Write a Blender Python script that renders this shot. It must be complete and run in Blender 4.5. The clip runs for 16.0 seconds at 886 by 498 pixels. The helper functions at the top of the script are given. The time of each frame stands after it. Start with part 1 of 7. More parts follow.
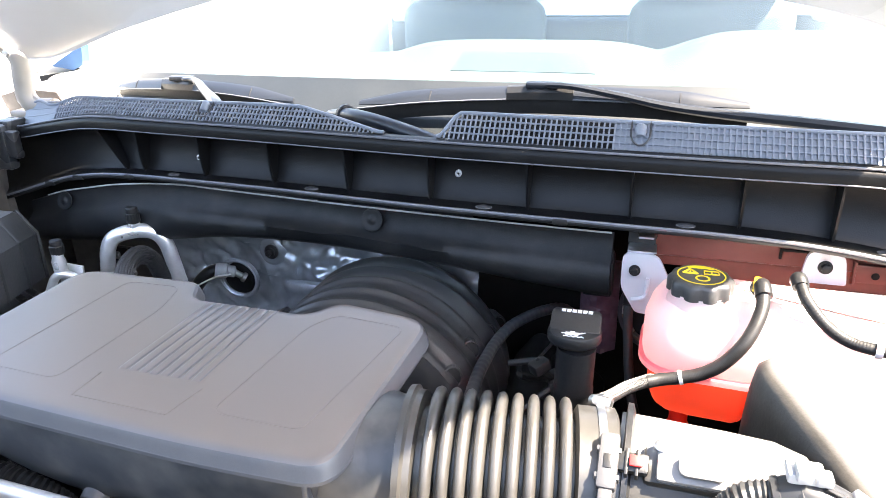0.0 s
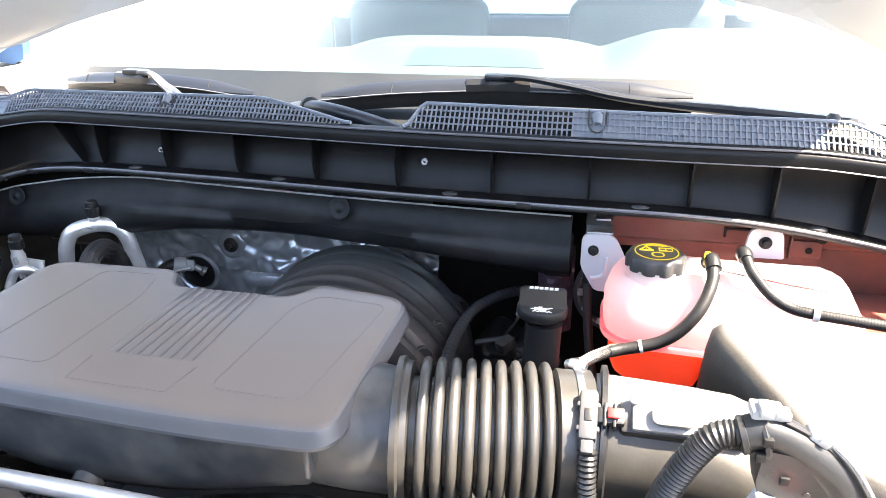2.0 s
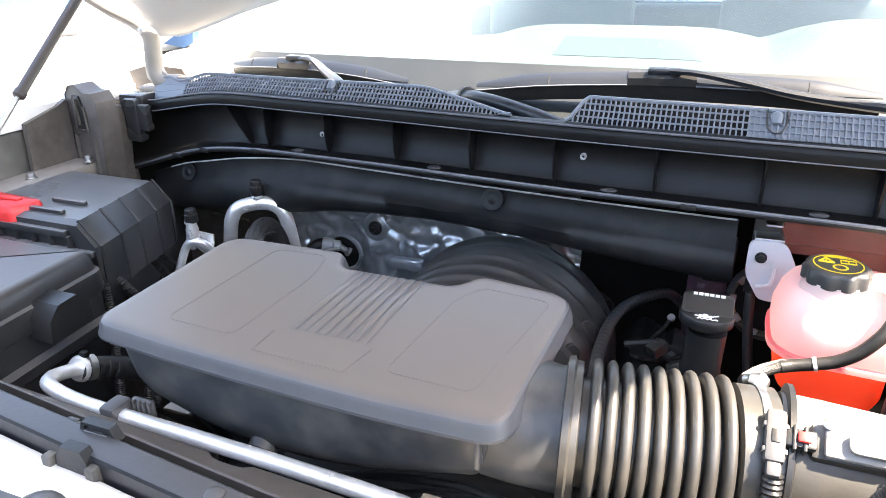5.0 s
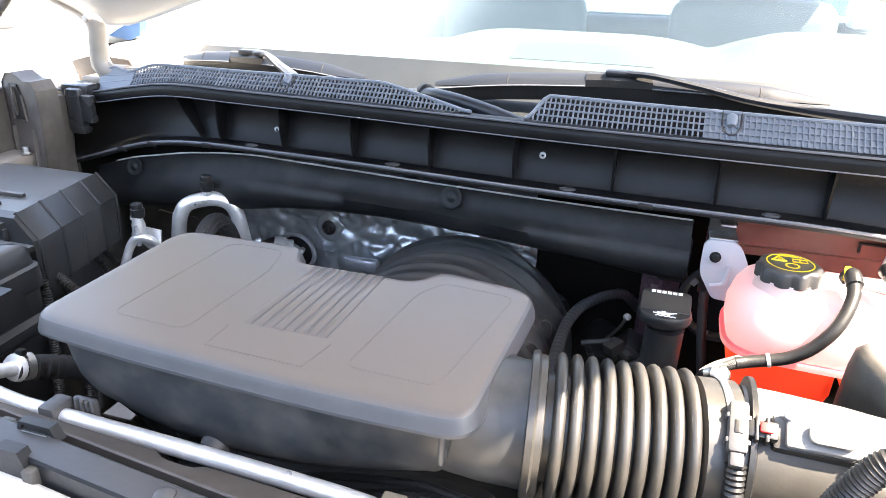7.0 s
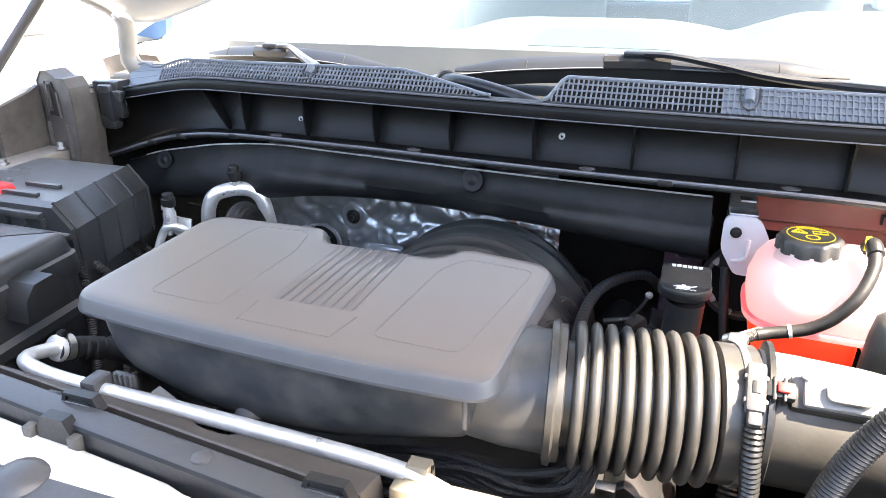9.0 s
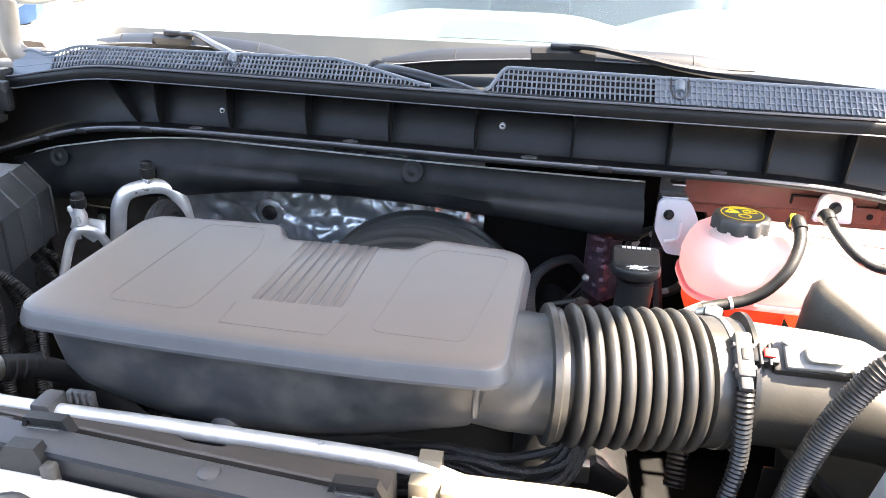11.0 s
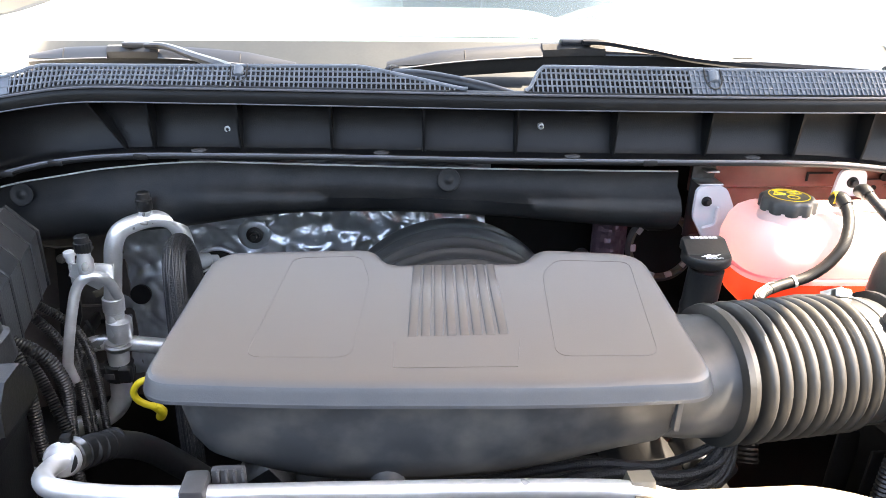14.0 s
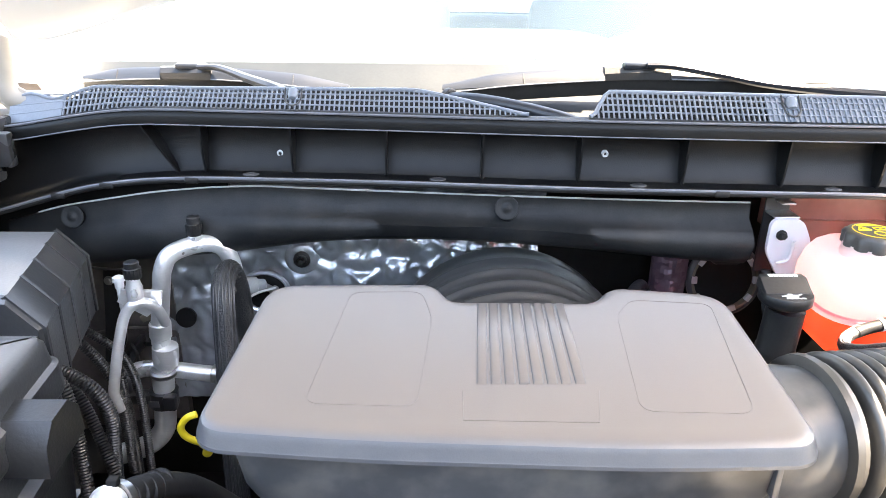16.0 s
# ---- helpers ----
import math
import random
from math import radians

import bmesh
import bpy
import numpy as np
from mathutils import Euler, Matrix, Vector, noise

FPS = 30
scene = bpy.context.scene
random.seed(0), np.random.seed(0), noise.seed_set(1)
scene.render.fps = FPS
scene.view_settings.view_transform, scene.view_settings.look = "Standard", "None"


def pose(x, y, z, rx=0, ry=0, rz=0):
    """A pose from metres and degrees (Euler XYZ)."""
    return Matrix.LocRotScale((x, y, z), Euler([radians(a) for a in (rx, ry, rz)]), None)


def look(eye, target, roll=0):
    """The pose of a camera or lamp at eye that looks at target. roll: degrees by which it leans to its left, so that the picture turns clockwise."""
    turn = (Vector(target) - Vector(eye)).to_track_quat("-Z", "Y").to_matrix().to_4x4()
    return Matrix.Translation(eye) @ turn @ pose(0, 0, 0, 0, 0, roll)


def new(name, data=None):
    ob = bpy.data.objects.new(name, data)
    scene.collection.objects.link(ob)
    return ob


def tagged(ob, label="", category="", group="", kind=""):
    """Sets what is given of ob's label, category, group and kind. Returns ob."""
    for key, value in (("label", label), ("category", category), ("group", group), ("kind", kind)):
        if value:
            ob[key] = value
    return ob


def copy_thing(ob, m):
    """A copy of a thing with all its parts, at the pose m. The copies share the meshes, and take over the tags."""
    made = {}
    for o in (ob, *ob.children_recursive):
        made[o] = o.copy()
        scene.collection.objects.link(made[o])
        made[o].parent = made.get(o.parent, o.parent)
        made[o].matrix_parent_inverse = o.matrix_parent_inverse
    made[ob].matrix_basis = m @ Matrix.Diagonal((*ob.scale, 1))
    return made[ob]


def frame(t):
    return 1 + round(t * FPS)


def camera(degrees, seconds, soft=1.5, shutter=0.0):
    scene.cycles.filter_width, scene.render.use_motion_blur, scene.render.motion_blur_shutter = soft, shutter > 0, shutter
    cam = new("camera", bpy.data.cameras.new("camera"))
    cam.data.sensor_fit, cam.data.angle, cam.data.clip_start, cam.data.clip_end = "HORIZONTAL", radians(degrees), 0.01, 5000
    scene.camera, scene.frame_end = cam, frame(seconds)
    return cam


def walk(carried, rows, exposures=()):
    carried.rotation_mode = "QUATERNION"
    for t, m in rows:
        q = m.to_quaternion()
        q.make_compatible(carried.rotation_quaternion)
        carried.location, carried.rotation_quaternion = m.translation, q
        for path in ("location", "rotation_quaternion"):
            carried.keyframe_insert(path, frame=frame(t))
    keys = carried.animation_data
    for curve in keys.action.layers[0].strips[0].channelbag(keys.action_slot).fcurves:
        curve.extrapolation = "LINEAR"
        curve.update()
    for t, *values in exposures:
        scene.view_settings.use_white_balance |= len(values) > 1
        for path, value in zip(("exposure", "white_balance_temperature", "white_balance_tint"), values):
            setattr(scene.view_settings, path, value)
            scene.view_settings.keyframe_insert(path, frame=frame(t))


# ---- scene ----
cam = camera(64.8, 16.0, soft=0.5)
METRES, EYE, TILT, LEAN, TURN = 0.92, 1.6, -22.0, 1.2, 17.0
ROWS = [
    (0.0, 0.0, 0.0, 0.0, 0.0, 0.0, -0.0),
    (0.5, -0.0328, 0.018, -0.0002, -0.67, 0.28, -0.17),
    (1.0, -0.0476, 0.015, -0.0027, -3.45, 0.54, 0.31),
    (1.5, -0.0517, -0.0175, -0.0086, -4.78, 0.37, 1.03),
    (2.0, -0.0425, -0.0367, -0.0187, -5.04, -0.15, 1.18),
    (2.5, -0.0021, -0.051, -0.0351, -2.31, -2.1, 1.06),
    (3.0, 0.0101, -0.0671, -0.0389, 1.08, -2.35, 0.19),
    (3.5, -0.0177, -0.0589, -0.0245, 5.29, -2.09, -1.08),
    (4.0, -0.0561, -0.0533, -0.0099, 7.45, -1.91, -1.72),
    (6.5, -0.1185, -0.0172, -0.0211, -2.23, -0.25, -2.67),
    (7.0, -0.1159, -0.0221, -0.0252, -0.17, -0.52, -2.69),
    (7.5, -0.0959, -0.0394, -0.0294, 1.4, -0.73, -3.11),
    (8.0, -0.0837, -0.0468, -0.0387, 3.89, -1.03, -4.04),
    (8.5, -0.07, -0.0433, -0.0406, 4.04, -1.09, -2.14),
    (9.0, -0.1117, -0.0406, -0.0473, 1.84, -0.81, -1.65),
    (9.5, -0.1957, -0.0332, -0.0437, -4.01, -0.38, -0.58),
    (10.0, -0.2418, -0.0311, -0.0477, -10.11, -0.96, 1.29),
    (12.5, -0.2019, -0.0258, -0.0523, -7.47, -2.36, -0.72),
    (13.0, -0.3218, -0.019, -0.0337, -11.76, -3.63, 2.03),
    (13.5, -0.4435, 0.0392, -0.0151, -17.7, -3.02, 4.09),
    (14.0, -0.4735, 0.0776, -0.0152, -20.63, -2.33, 5.97),
    (14.5, -0.4753, 0.0887, -0.0057, -21.29, -1.27, 5.83),
    (15.0, -0.4821, 0.1022, -0.001, -20.18, -1.01, 5.38),
    (15.5, -0.4854, 0.1137, 0.0014, -18.87, -0.73, 5.23),
    (16.0, -0.4868, 0.1275, 0.0043, -17.81, -0.61, 5.0),
]
EXPOSURE = 3.26
walk(cam, [(t, pose(0, 0, EYE, TILT, LEAN, TURN) @ pose(METRES * x, METRES * y, METRES * z, 90 + pitch, roll, yaw)) for t, x, y, z, yaw, pitch, roll in ROWS],
     exposures=[(0.0, EXPOSURE + 0.35, 7600, 13), (3.0, EXPOSURE + 0.15, 7800, 13), (9.0, EXPOSURE + 0.4, 8000, 13), (13.0, EXPOSURE + 0.28, 8200, 13), (14.0, EXPOSURE + 0.4, 8400, 13), (16.0, EXPOSURE + 0.95, 8500, 13)])

# ---- light: clear day, the raised hood shades most of the bay, the sun comes in from the driver's side ----
SUN = Vector((1.0, -0.09, 1.55)).normalized()
world = bpy.data.worlds.new("world")
scene.world = world
world.use_nodes = True
wn = world.node_tree
sky = wn.nodes.new("ShaderNodeTexSky")
sky.sky_type = "NISHITA"
sky.sun_disc = False
sky.sun_elevation = math.asin(SUN.z)
sky.sun_rotation = math.atan2(SUN.x, SUN.y)
sky.air_density, sky.dust_density, sky.ozone_density = 1.0, 1.5, 1.0
wn.nodes["Background"].inputs["Strength"].default_value = 0.115
wn.links.new(sky.outputs[0], wn.nodes["Background"].inputs["Color"])
sun = new("sun", bpy.data.lights.new("sun", "SUN"))
sun.data.energy, sun.data.angle, sun.data.color = 5.0, radians(0.6), (1.0, 0.95, 0.88)
sun.matrix_world = look(SUN * 20, (0, 0, 0))


# ---- materials ----
def mat(name, col, rough=0.5, metal=0.0, var=0.2, scale=60.0, bump=0.15, coarse=7.0, spec=0.5, dust=0.0, rvar=0.12, coat=0.0, top_light=0.0, top_col=(0.33, 0.33, 0.34)):
    """A surface with fine grain, broad stains, uneven gloss and, if asked, pale dust in patches."""
    m = bpy.data.materials.new(name)
    m.use_nodes = True
    nt = m.node_tree
    b = nt.nodes["Principled BSDF"]
    tc = nt.nodes.new("ShaderNodeTexCoord")

    def tex(s, detail):
        n = nt.nodes.new("ShaderNodeTexNoise")
        n.inputs["Scale"].default_value, n.inputs["Detail"].default_value = s, detail
        nt.links.new(tc.outputs["Object"], n.inputs["Vector"])
        return n
    fine, broad = tex(scale, 5.0), tex(coarse, 3.0)
    ramp = nt.nodes.new("ShaderNodeValToRGB")
    lo = [c * (1 - var) for c in col]
    hi = [min(1.0, c * (1 + var) + 0.004 * var) for c in col]
    ramp.color_ramp.elements[0].color, ramp.color_ramp.elements[0].position = (*lo, 1), 0.3
    ramp.color_ramp.elements[1].color, ramp.color_ramp.elements[1].position = (*hi, 1), 0.7
    add = nt.nodes.new("ShaderNodeMath")
    add.operation = "MULTIPLY_ADD"
    add.inputs[1].default_value = 0.5
    half = nt.nodes.new("ShaderNodeMath")
    half.operation = "MULTIPLY"
    half.inputs[1].default_value = 0.5
    nt.links.new(broad.outputs["Fac"], half.inputs[0])
    nt.links.new(fine.outputs["Fac"], add.inputs[0])
    nt.links.new(half.outputs[0], add.inputs[2])
    nt.links.new(add.outputs[0], ramp.inputs["Fac"])
    out = ramp.outputs["Color"]
    if dust:
        patch = tex(coarse * 2.3, 6.0)
        lim = nt.nodes.new("ShaderNodeMapRange")
        lim.inputs["From Min"].default_value, lim.inputs["From Max"].default_value = 0.42, 0.72
        lim.inputs["To Max"].default_value = dust
        nt.links.new(patch.outputs["Fac"], lim.inputs["Value"])
        mix = nt.nodes.new("ShaderNodeMixRGB")
        mix.inputs["Color2"].default_value = (0.34, 0.31, 0.27, 1)
        nt.links.new(lim.outputs[0], mix.inputs["Fac"])
        nt.links.new(out, mix.inputs["Color1"])
        out = mix.outputs[0]
    if top_light:                               # faces that look up are paled, painting in light from above
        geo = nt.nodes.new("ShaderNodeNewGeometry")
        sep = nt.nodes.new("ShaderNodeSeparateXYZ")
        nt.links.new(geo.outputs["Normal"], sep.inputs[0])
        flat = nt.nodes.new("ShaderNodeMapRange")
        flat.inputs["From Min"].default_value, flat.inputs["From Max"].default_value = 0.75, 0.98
        flat.inputs["To Max"].default_value = top_light
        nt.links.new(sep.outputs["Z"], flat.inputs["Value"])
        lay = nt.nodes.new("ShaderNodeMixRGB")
        lay.inputs["Color2"].default_value = (*top_col, 1)
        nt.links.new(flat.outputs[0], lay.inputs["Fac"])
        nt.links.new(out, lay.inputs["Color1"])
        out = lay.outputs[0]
    nt.links.new(out, b.inputs["Base Color"])
    rr = nt.nodes.new("ShaderNodeMapRange")
    rr.inputs["To Min"].default_value, rr.inputs["To Max"].default_value = max(0.03, rough - rvar), min(1.0, rough + rvar)
    nt.links.new(broad.outputs["Fac"], rr.inputs["Value"])
    nt.links.new(rr.outputs[0], b.inputs["Roughness"])
    b.inputs["Metallic"].default_value = metal
    b.inputs["Specular IOR Level"].default_value = spec
    b.inputs["Coat Weight"].default_value = coat
    if bump:
        bp = nt.nodes.new("ShaderNodeBump")
        bp.inputs["Strength"].default_value, bp.inputs["Distance"].default_value = bump, 0.002
        nt.links.new(fine.outputs["Fac"], bp.inputs["Height"])
        nt.links.new(bp.outputs[0], b.inputs["Normal"])
    return m


def milky(name, col, through_col, share, rough=0.35, low=None):
    """Translucent plastic: part scattered back, part let through."""
    m = bpy.data.materials.new(name)
    m.use_nodes = True
    nt = m.node_tree
    b = nt.nodes["Principled BSDF"]
    out = nt.nodes["Material Output"]
    tc = nt.nodes.new("ShaderNodeTexCoord")
    n = nt.nodes.new("ShaderNodeTexNoise")
    n.inputs["Scale"].default_value = 25.0
    nt.links.new(tc.outputs["Object"], n.inputs["Vector"])
    mixc = nt.nodes.new("ShaderNodeMixRGB")
    mixc.inputs["Color1"].default_value, mixc.inputs["Color2"].default_value = (*col, 1), (*[c * 0.85 for c in col], 1)
    nt.links.new(n.outputs["Fac"], mixc.inputs["Fac"])
    colour = mixc.outputs[0]
    if low:                                  # pink by height paints in light scattered through the red coolant
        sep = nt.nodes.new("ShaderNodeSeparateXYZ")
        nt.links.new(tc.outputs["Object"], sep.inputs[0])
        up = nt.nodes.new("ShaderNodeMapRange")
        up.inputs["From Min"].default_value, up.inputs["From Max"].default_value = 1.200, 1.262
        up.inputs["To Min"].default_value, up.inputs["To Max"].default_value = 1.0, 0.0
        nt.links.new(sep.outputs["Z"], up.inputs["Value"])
        veil = nt.nodes.new("ShaderNodeMixRGB")
        veil.inputs["Color2"].default_value = (*low, 1)
        nt.links.new(up.outputs[0], veil.inputs["Fac"])
        nt.links.new(colour, veil.inputs["Color1"])
        colour = veil.outputs[0]
    nt.links.new(colour, b.inputs["Base Color"])
    b.inputs["Roughness"].default_value = rough
    tr = nt.nodes.new("ShaderNodeBsdfTranslucent")
    tr.inputs["Color"].default_value = (*through_col, 1)
    mx = nt.nodes.new("ShaderNodeMixShader")
    mx.inputs["Fac"].default_value = share
    nt.links.new(b.outputs[0], mx.inputs[1])
    nt.links.new(tr.outputs[0], mx.inputs[2])
    nt.links.new(mx.outputs[0], out.inputs["Surface"])
    return m


def dusty_hazed_glass(name, tint, veil, rough=0.02, glare_ramp=None):
    """Clear pane with specks and a veil of pale dust and painted haze, with glare painted in beyond the clear stretch.
    """
    m = bpy.data.materials.new(name)
    m.use_nodes = True
    nt = m.node_tree
    nt.nodes.remove(nt.nodes["Principled BSDF"])
    out = nt.nodes["Material Output"]
    clear = nt.nodes.new("ShaderNodeBsdfTransparent")
    clear.inputs["Color"].default_value = (*tint, 1)
    gloss = nt.nodes.new("ShaderNodeBsdfGlossy")
    gloss.inputs["Roughness"].default_value = rough
    lw = nt.nodes.new("ShaderNodeLayerWeight")
    lw.inputs["Blend"].default_value = 0.5
    steep = nt.nodes.new("ShaderNodeMath")
    steep.operation = "POWER"
    steep.inputs[1].default_value = 5.0
    fr = nt.nodes.new("ShaderNodeMath")
    fr.operation = "MULTIPLY_ADD"
    fr.inputs[1].default_value, fr.inputs[2].default_value = 0.9, 0.03
    nt.links.new(lw.outputs["Facing"], steep.inputs[0])
    nt.links.new(steep.outputs[0], fr.inputs[0])
    m1 = nt.nodes.new("ShaderNodeMixShader")
    nt.links.new(fr.outputs[0], m1.inputs["Fac"])
    nt.links.new(clear.outputs[0], m1.inputs[1])
    nt.links.new(gloss.outputs[0], m1.inputs[2])
    # bluish scatter: dust, plus veiling haze painted into the pane
    scatter = nt.nodes.new("ShaderNodeBsdfDiffuse")
    scatter.inputs["Color"].default_value = (0.46, 0.59, 0.68, 1)
    tc = nt.nodes.new("ShaderNodeTexCoord")
    n = nt.nodes.new("ShaderNodeTexNoise")
    n.inputs["Scale"].default_value, n.inputs["Detail"].default_value = 9.0, 6.0
    v = nt.nodes.new("ShaderNodeTexVoronoi")
    v.inputs["Scale"].default_value = 90.0
    nt.links.new(tc.outputs["Object"], n.inputs["Vector"])
    nt.links.new(tc.outputs["Object"], v.inputs["Vector"])
    a = nt.nodes.new("ShaderNodeMapRange")
    a.inputs["From Min"].default_value, a.inputs["From Max"].default_value = 0.25, 0.75
    a.inputs["To Min"].default_value, a.inputs["To Max"].default_value = veil * 0.7, veil * 1.3
    nt.links.new(n.outputs["Fac"], a.inputs["Value"])
    s = nt.nodes.new("ShaderNodeMapRange")
    s.inputs["From Min"].default_value, s.inputs["From Max"].default_value = 0.02, 0.08
    s.inputs["To Min"].default_value, s.inputs["To Max"].default_value = 0.25, 0.0
    nt.links.new(v.outputs["Distance"], s.inputs["Value"])
    mxm = nt.nodes.new("ShaderNodeMath")
    mxm.operation = "MAXIMUM"
    nt.links.new(a.outputs[0], mxm.inputs[0])
    nt.links.new(s.outputs[0], mxm.inputs[1])
    dust = mxm.outputs[0]
    # pale glare painted in towards both ends of the pane
    if glare_ramp:
        sep = nt.nodes.new("ShaderNodeSeparateXYZ")
        nt.links.new(tc.outputs["Object"], sep.inputs[0])
        for lo, hi in ((glare_ramp[1], glare_ramp[0]), (glare_ramp[2], glare_ramp[3])):
            edge = nt.nodes.new("ShaderNodeMapRange")
            edge.interpolation_type = "SMOOTHSTEP"
            edge.inputs["From Min"].default_value, edge.inputs["From Max"].default_value = lo, hi
            edge.inputs["To Min"].default_value, edge.inputs["To Max"].default_value = 0.0, 0.3
            nt.links.new(sep.outputs["X"], edge.inputs["Value"])
            add = nt.nodes.new("ShaderNodeMath")
            nt.links.new(dust, add.inputs[0])
            nt.links.new(edge.outputs[0], add.inputs[1])
            dust = add.outputs[0]
    m2 = nt.nodes.new("ShaderNodeMixShader")
    nt.links.new(dust, m2.inputs["Fac"])
    nt.links.new(m1.outputs[0], m2.inputs[1])
    nt.links.new(scatter.outputs[0], m2.inputs[2])
    nt.links.new(m2.outputs[0], out.inputs["Surface"])
    return m


# bluish base paints sky reflection on bevels, top colour the light from above
COVER = mat("grey_moulded_plastic", (0.056, 0.060, 0.069), 0.36, spec=0.7, var=0.1, scale=900, bump=0.06, coarse=9, dust=0.06, rvar=0.06, top_light=0.9, top_col=(0.122, 0.103, 0.091))
COVER_EDGE = mat("lid_edge_plastic", (0.115, 0.1, 0.09), 0.4, var=0.1, scale=900, bump=0.05)
HOSE = mat("greyed_black_hose_rubber", (0.034, 0.036, 0.041), 0.36, var=0.2, scale=200, bump=0.12, dust=0.02)
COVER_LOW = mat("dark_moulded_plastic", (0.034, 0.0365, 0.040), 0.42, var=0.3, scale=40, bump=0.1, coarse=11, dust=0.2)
BLACK = mat("black_plastic", (0.012, 0.0125, 0.0135), 0.36, var=0.25, scale=300, bump=0.12, dust=0.03)
COWL = mat("black_cowl_plastic", (0.0042, 0.0045, 0.005), 0.38, var=0.25, scale=700, bump=0.1, coarse=12, dust=0.01, spec=0.22)
# pale edge lines; on the lip and wipers they paint highlights
LIP = mat("pale_edge_line_plastic", (0.12, 0.128, 0.145), 0.35, var=0.15, scale=300, bump=0.1, dust=0.05)
GRILLE = mat("grey_blue_grille_plastic", (0.15, 0.172, 0.205), 0.42, var=0.12, scale=400, bump=0.08, dust=0.05)
RUBBER = mat("black_rubber", (0.012, 0.012, 0.0125), 0.5, var=0.3, scale=200, bump=0.15, dust=0.02, spec=0.35)
WIPER = mat("weathered_wiper_plastic", (0.0125, 0.0155, 0.021), 0.36, var=0.1, scale=300, bump=0.0, spec=0.45)
BATT = mat("battery_cover_plastic", (0.022, 0.0235, 0.026), 0.3, var=0.2, scale=300, bump=0.12, dust=0.06, top_light=0.45, top_col=(0.25, 0.252, 0.256))
RADC = mat("radiator_cover_plastic", (0.011, 0.0125, 0.016), 0.32, var=0.2, scale=200, bump=0.1, dust=0.02, top_light=0.12)
STRIP = mat("brown_grey_strip_plastic", (0.062, 0.055, 0.05), 0.5, var=0.2, scale=90, bump=0.1, dust=0.08)
BELLOWS = mat("black_bellows_rubber", (0.031, 0.03, 0.0285), 0.36, var=0.2, scale=120, bump=0.08, dust=0.035, spec=0.7)
PAD = mat("black_felt_pad", (0.0064, 0.0074, 0.0086), 0.5, var=0.45, scale=500, bump=0.12, coarse=9, dust=0.03, spec=0.27)
MANI = mat("black_nylon_manifold", (0.029, 0.0297, 0.0315), 0.37, var=0.12, scale=500, bump=0.1, dust=0.008, spec=0.6)
WHITE = mat("white_car_paint", (0.78, 0.77, 0.74), 0.3, var=0.03, scale=30, bump=0.0, coat=0.6)
INNER = mat("primer_under_paint", (0.26, 0.23, 0.2), 0.5, var=0.12, scale=40, bump=0.06, dust=0.2)
# white body paint turned red-brown to paint in reflected red light
RED_BOUNCE = mat("body_paint_red_reflection", (0.17, 0.055, 0.042), 0.4, var=0.15, scale=60, bump=0.06, dust=0.12)
FENDER_PLASTIC = mat("greyed_fender_plastic", (0.075, 0.071, 0.065), 0.55, var=0.2, scale=50, bump=0.1, dust=0.3)
ALU = mat("bare_aluminium", (0.75, 0.75, 0.75), 0.34, 0.6, var=0.12, scale=90, bump=0.1, coarse=20)
PIPE = mat("dull_aluminium_pipe", (0.76, 0.77, 0.78), 0.31, 0.7, var=0.16, scale=70, bump=0.12, coarse=18)
STEEL = mat("zinc_plated_steel", (0.5, 0.5, 0.5), 0.35, 1.0, var=0.2, scale=120, bump=0.1)
FOIL = mat("crinkled_foil_shield", (0.68, 0.72, 0.78), 0.23, 0.6, var=0.25, scale=30, bump=0.06, coarse=5)
FOIL.node_tree.nodes["Bump"].inputs["Distance"].default_value = 0.02
# the low colour is the red glow painted into the plastic
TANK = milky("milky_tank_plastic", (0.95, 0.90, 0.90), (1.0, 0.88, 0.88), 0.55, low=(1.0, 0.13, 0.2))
COOLANT = milky("red_coolant_in_plastic", (0.9, 0.06, 0.04), (1.0, 0.14, 0.06), 0.6)
TAB_PLASTIC = milky("clear_milky_plastic", (0.66, 0.68, 0.72), (0.8, 0.8, 0.85), 0.35)
YELLOW = mat("yellow_plastic", (0.75, 0.55, 0.03), 0.4, var=0.1, scale=80, bump=0.05)
RED = mat("red_plastic", (0.68, 0.03, 0.03), 0.4, var=0.1, scale=80, bump=0.05)
GREY = mat("grey_connector_plastic", (0.055, 0.056, 0.06), 0.4, var=0.12, scale=200, bump=0.1, dust=0.06)
SHELL = mat("grey_connector_shell_plastic", (0.0125, 0.0132, 0.0146), 0.4, var=0.12, scale=200, bump=0.1)
SOCKET = mat("grey_socket_plastic", (0.27, 0.285, 0.3), 0.42, var=0.1, scale=120, bump=0.05)
PALE = mat("pale_grey_plastic", (0.55, 0.56, 0.57), 0.45, var=0.08, scale=120, bump=0.05)
BEIGE = mat("beige_dusty_plastic", (0.15, 0.13, 0.095), 0.55, var=0.15, scale=90, bump=0.1, dust=0.12)
BOX = mat("dusty_black_airbox_plastic", (0.033, 0.030, 0.026), 0.46, var=0.2, scale=350, bump=0.1, coarse=8, dust=0.1, top_light=0.32)
# pale top paints the sunlit side, dark base the shaded underside
DUCT = mat("black_duct_plastic", (0.022, 0.021, 0.019), 0.45, var=0.2, scale=350, bump=0.05, coarse=8, dust=0.05, top_light=0.6)
SENSOR_GREY = mat("light_grey_sensor_plastic", (0.2, 0.2, 0.2), 0.42, var=0.12, scale=200, bump=0.1, dust=0.06)
PURPLE_FOIL = mat("purple_tinted_foil", (0.2, 0.13, 0.165), 0.32, 0.4, var=0.3, scale=40, bump=0.4)
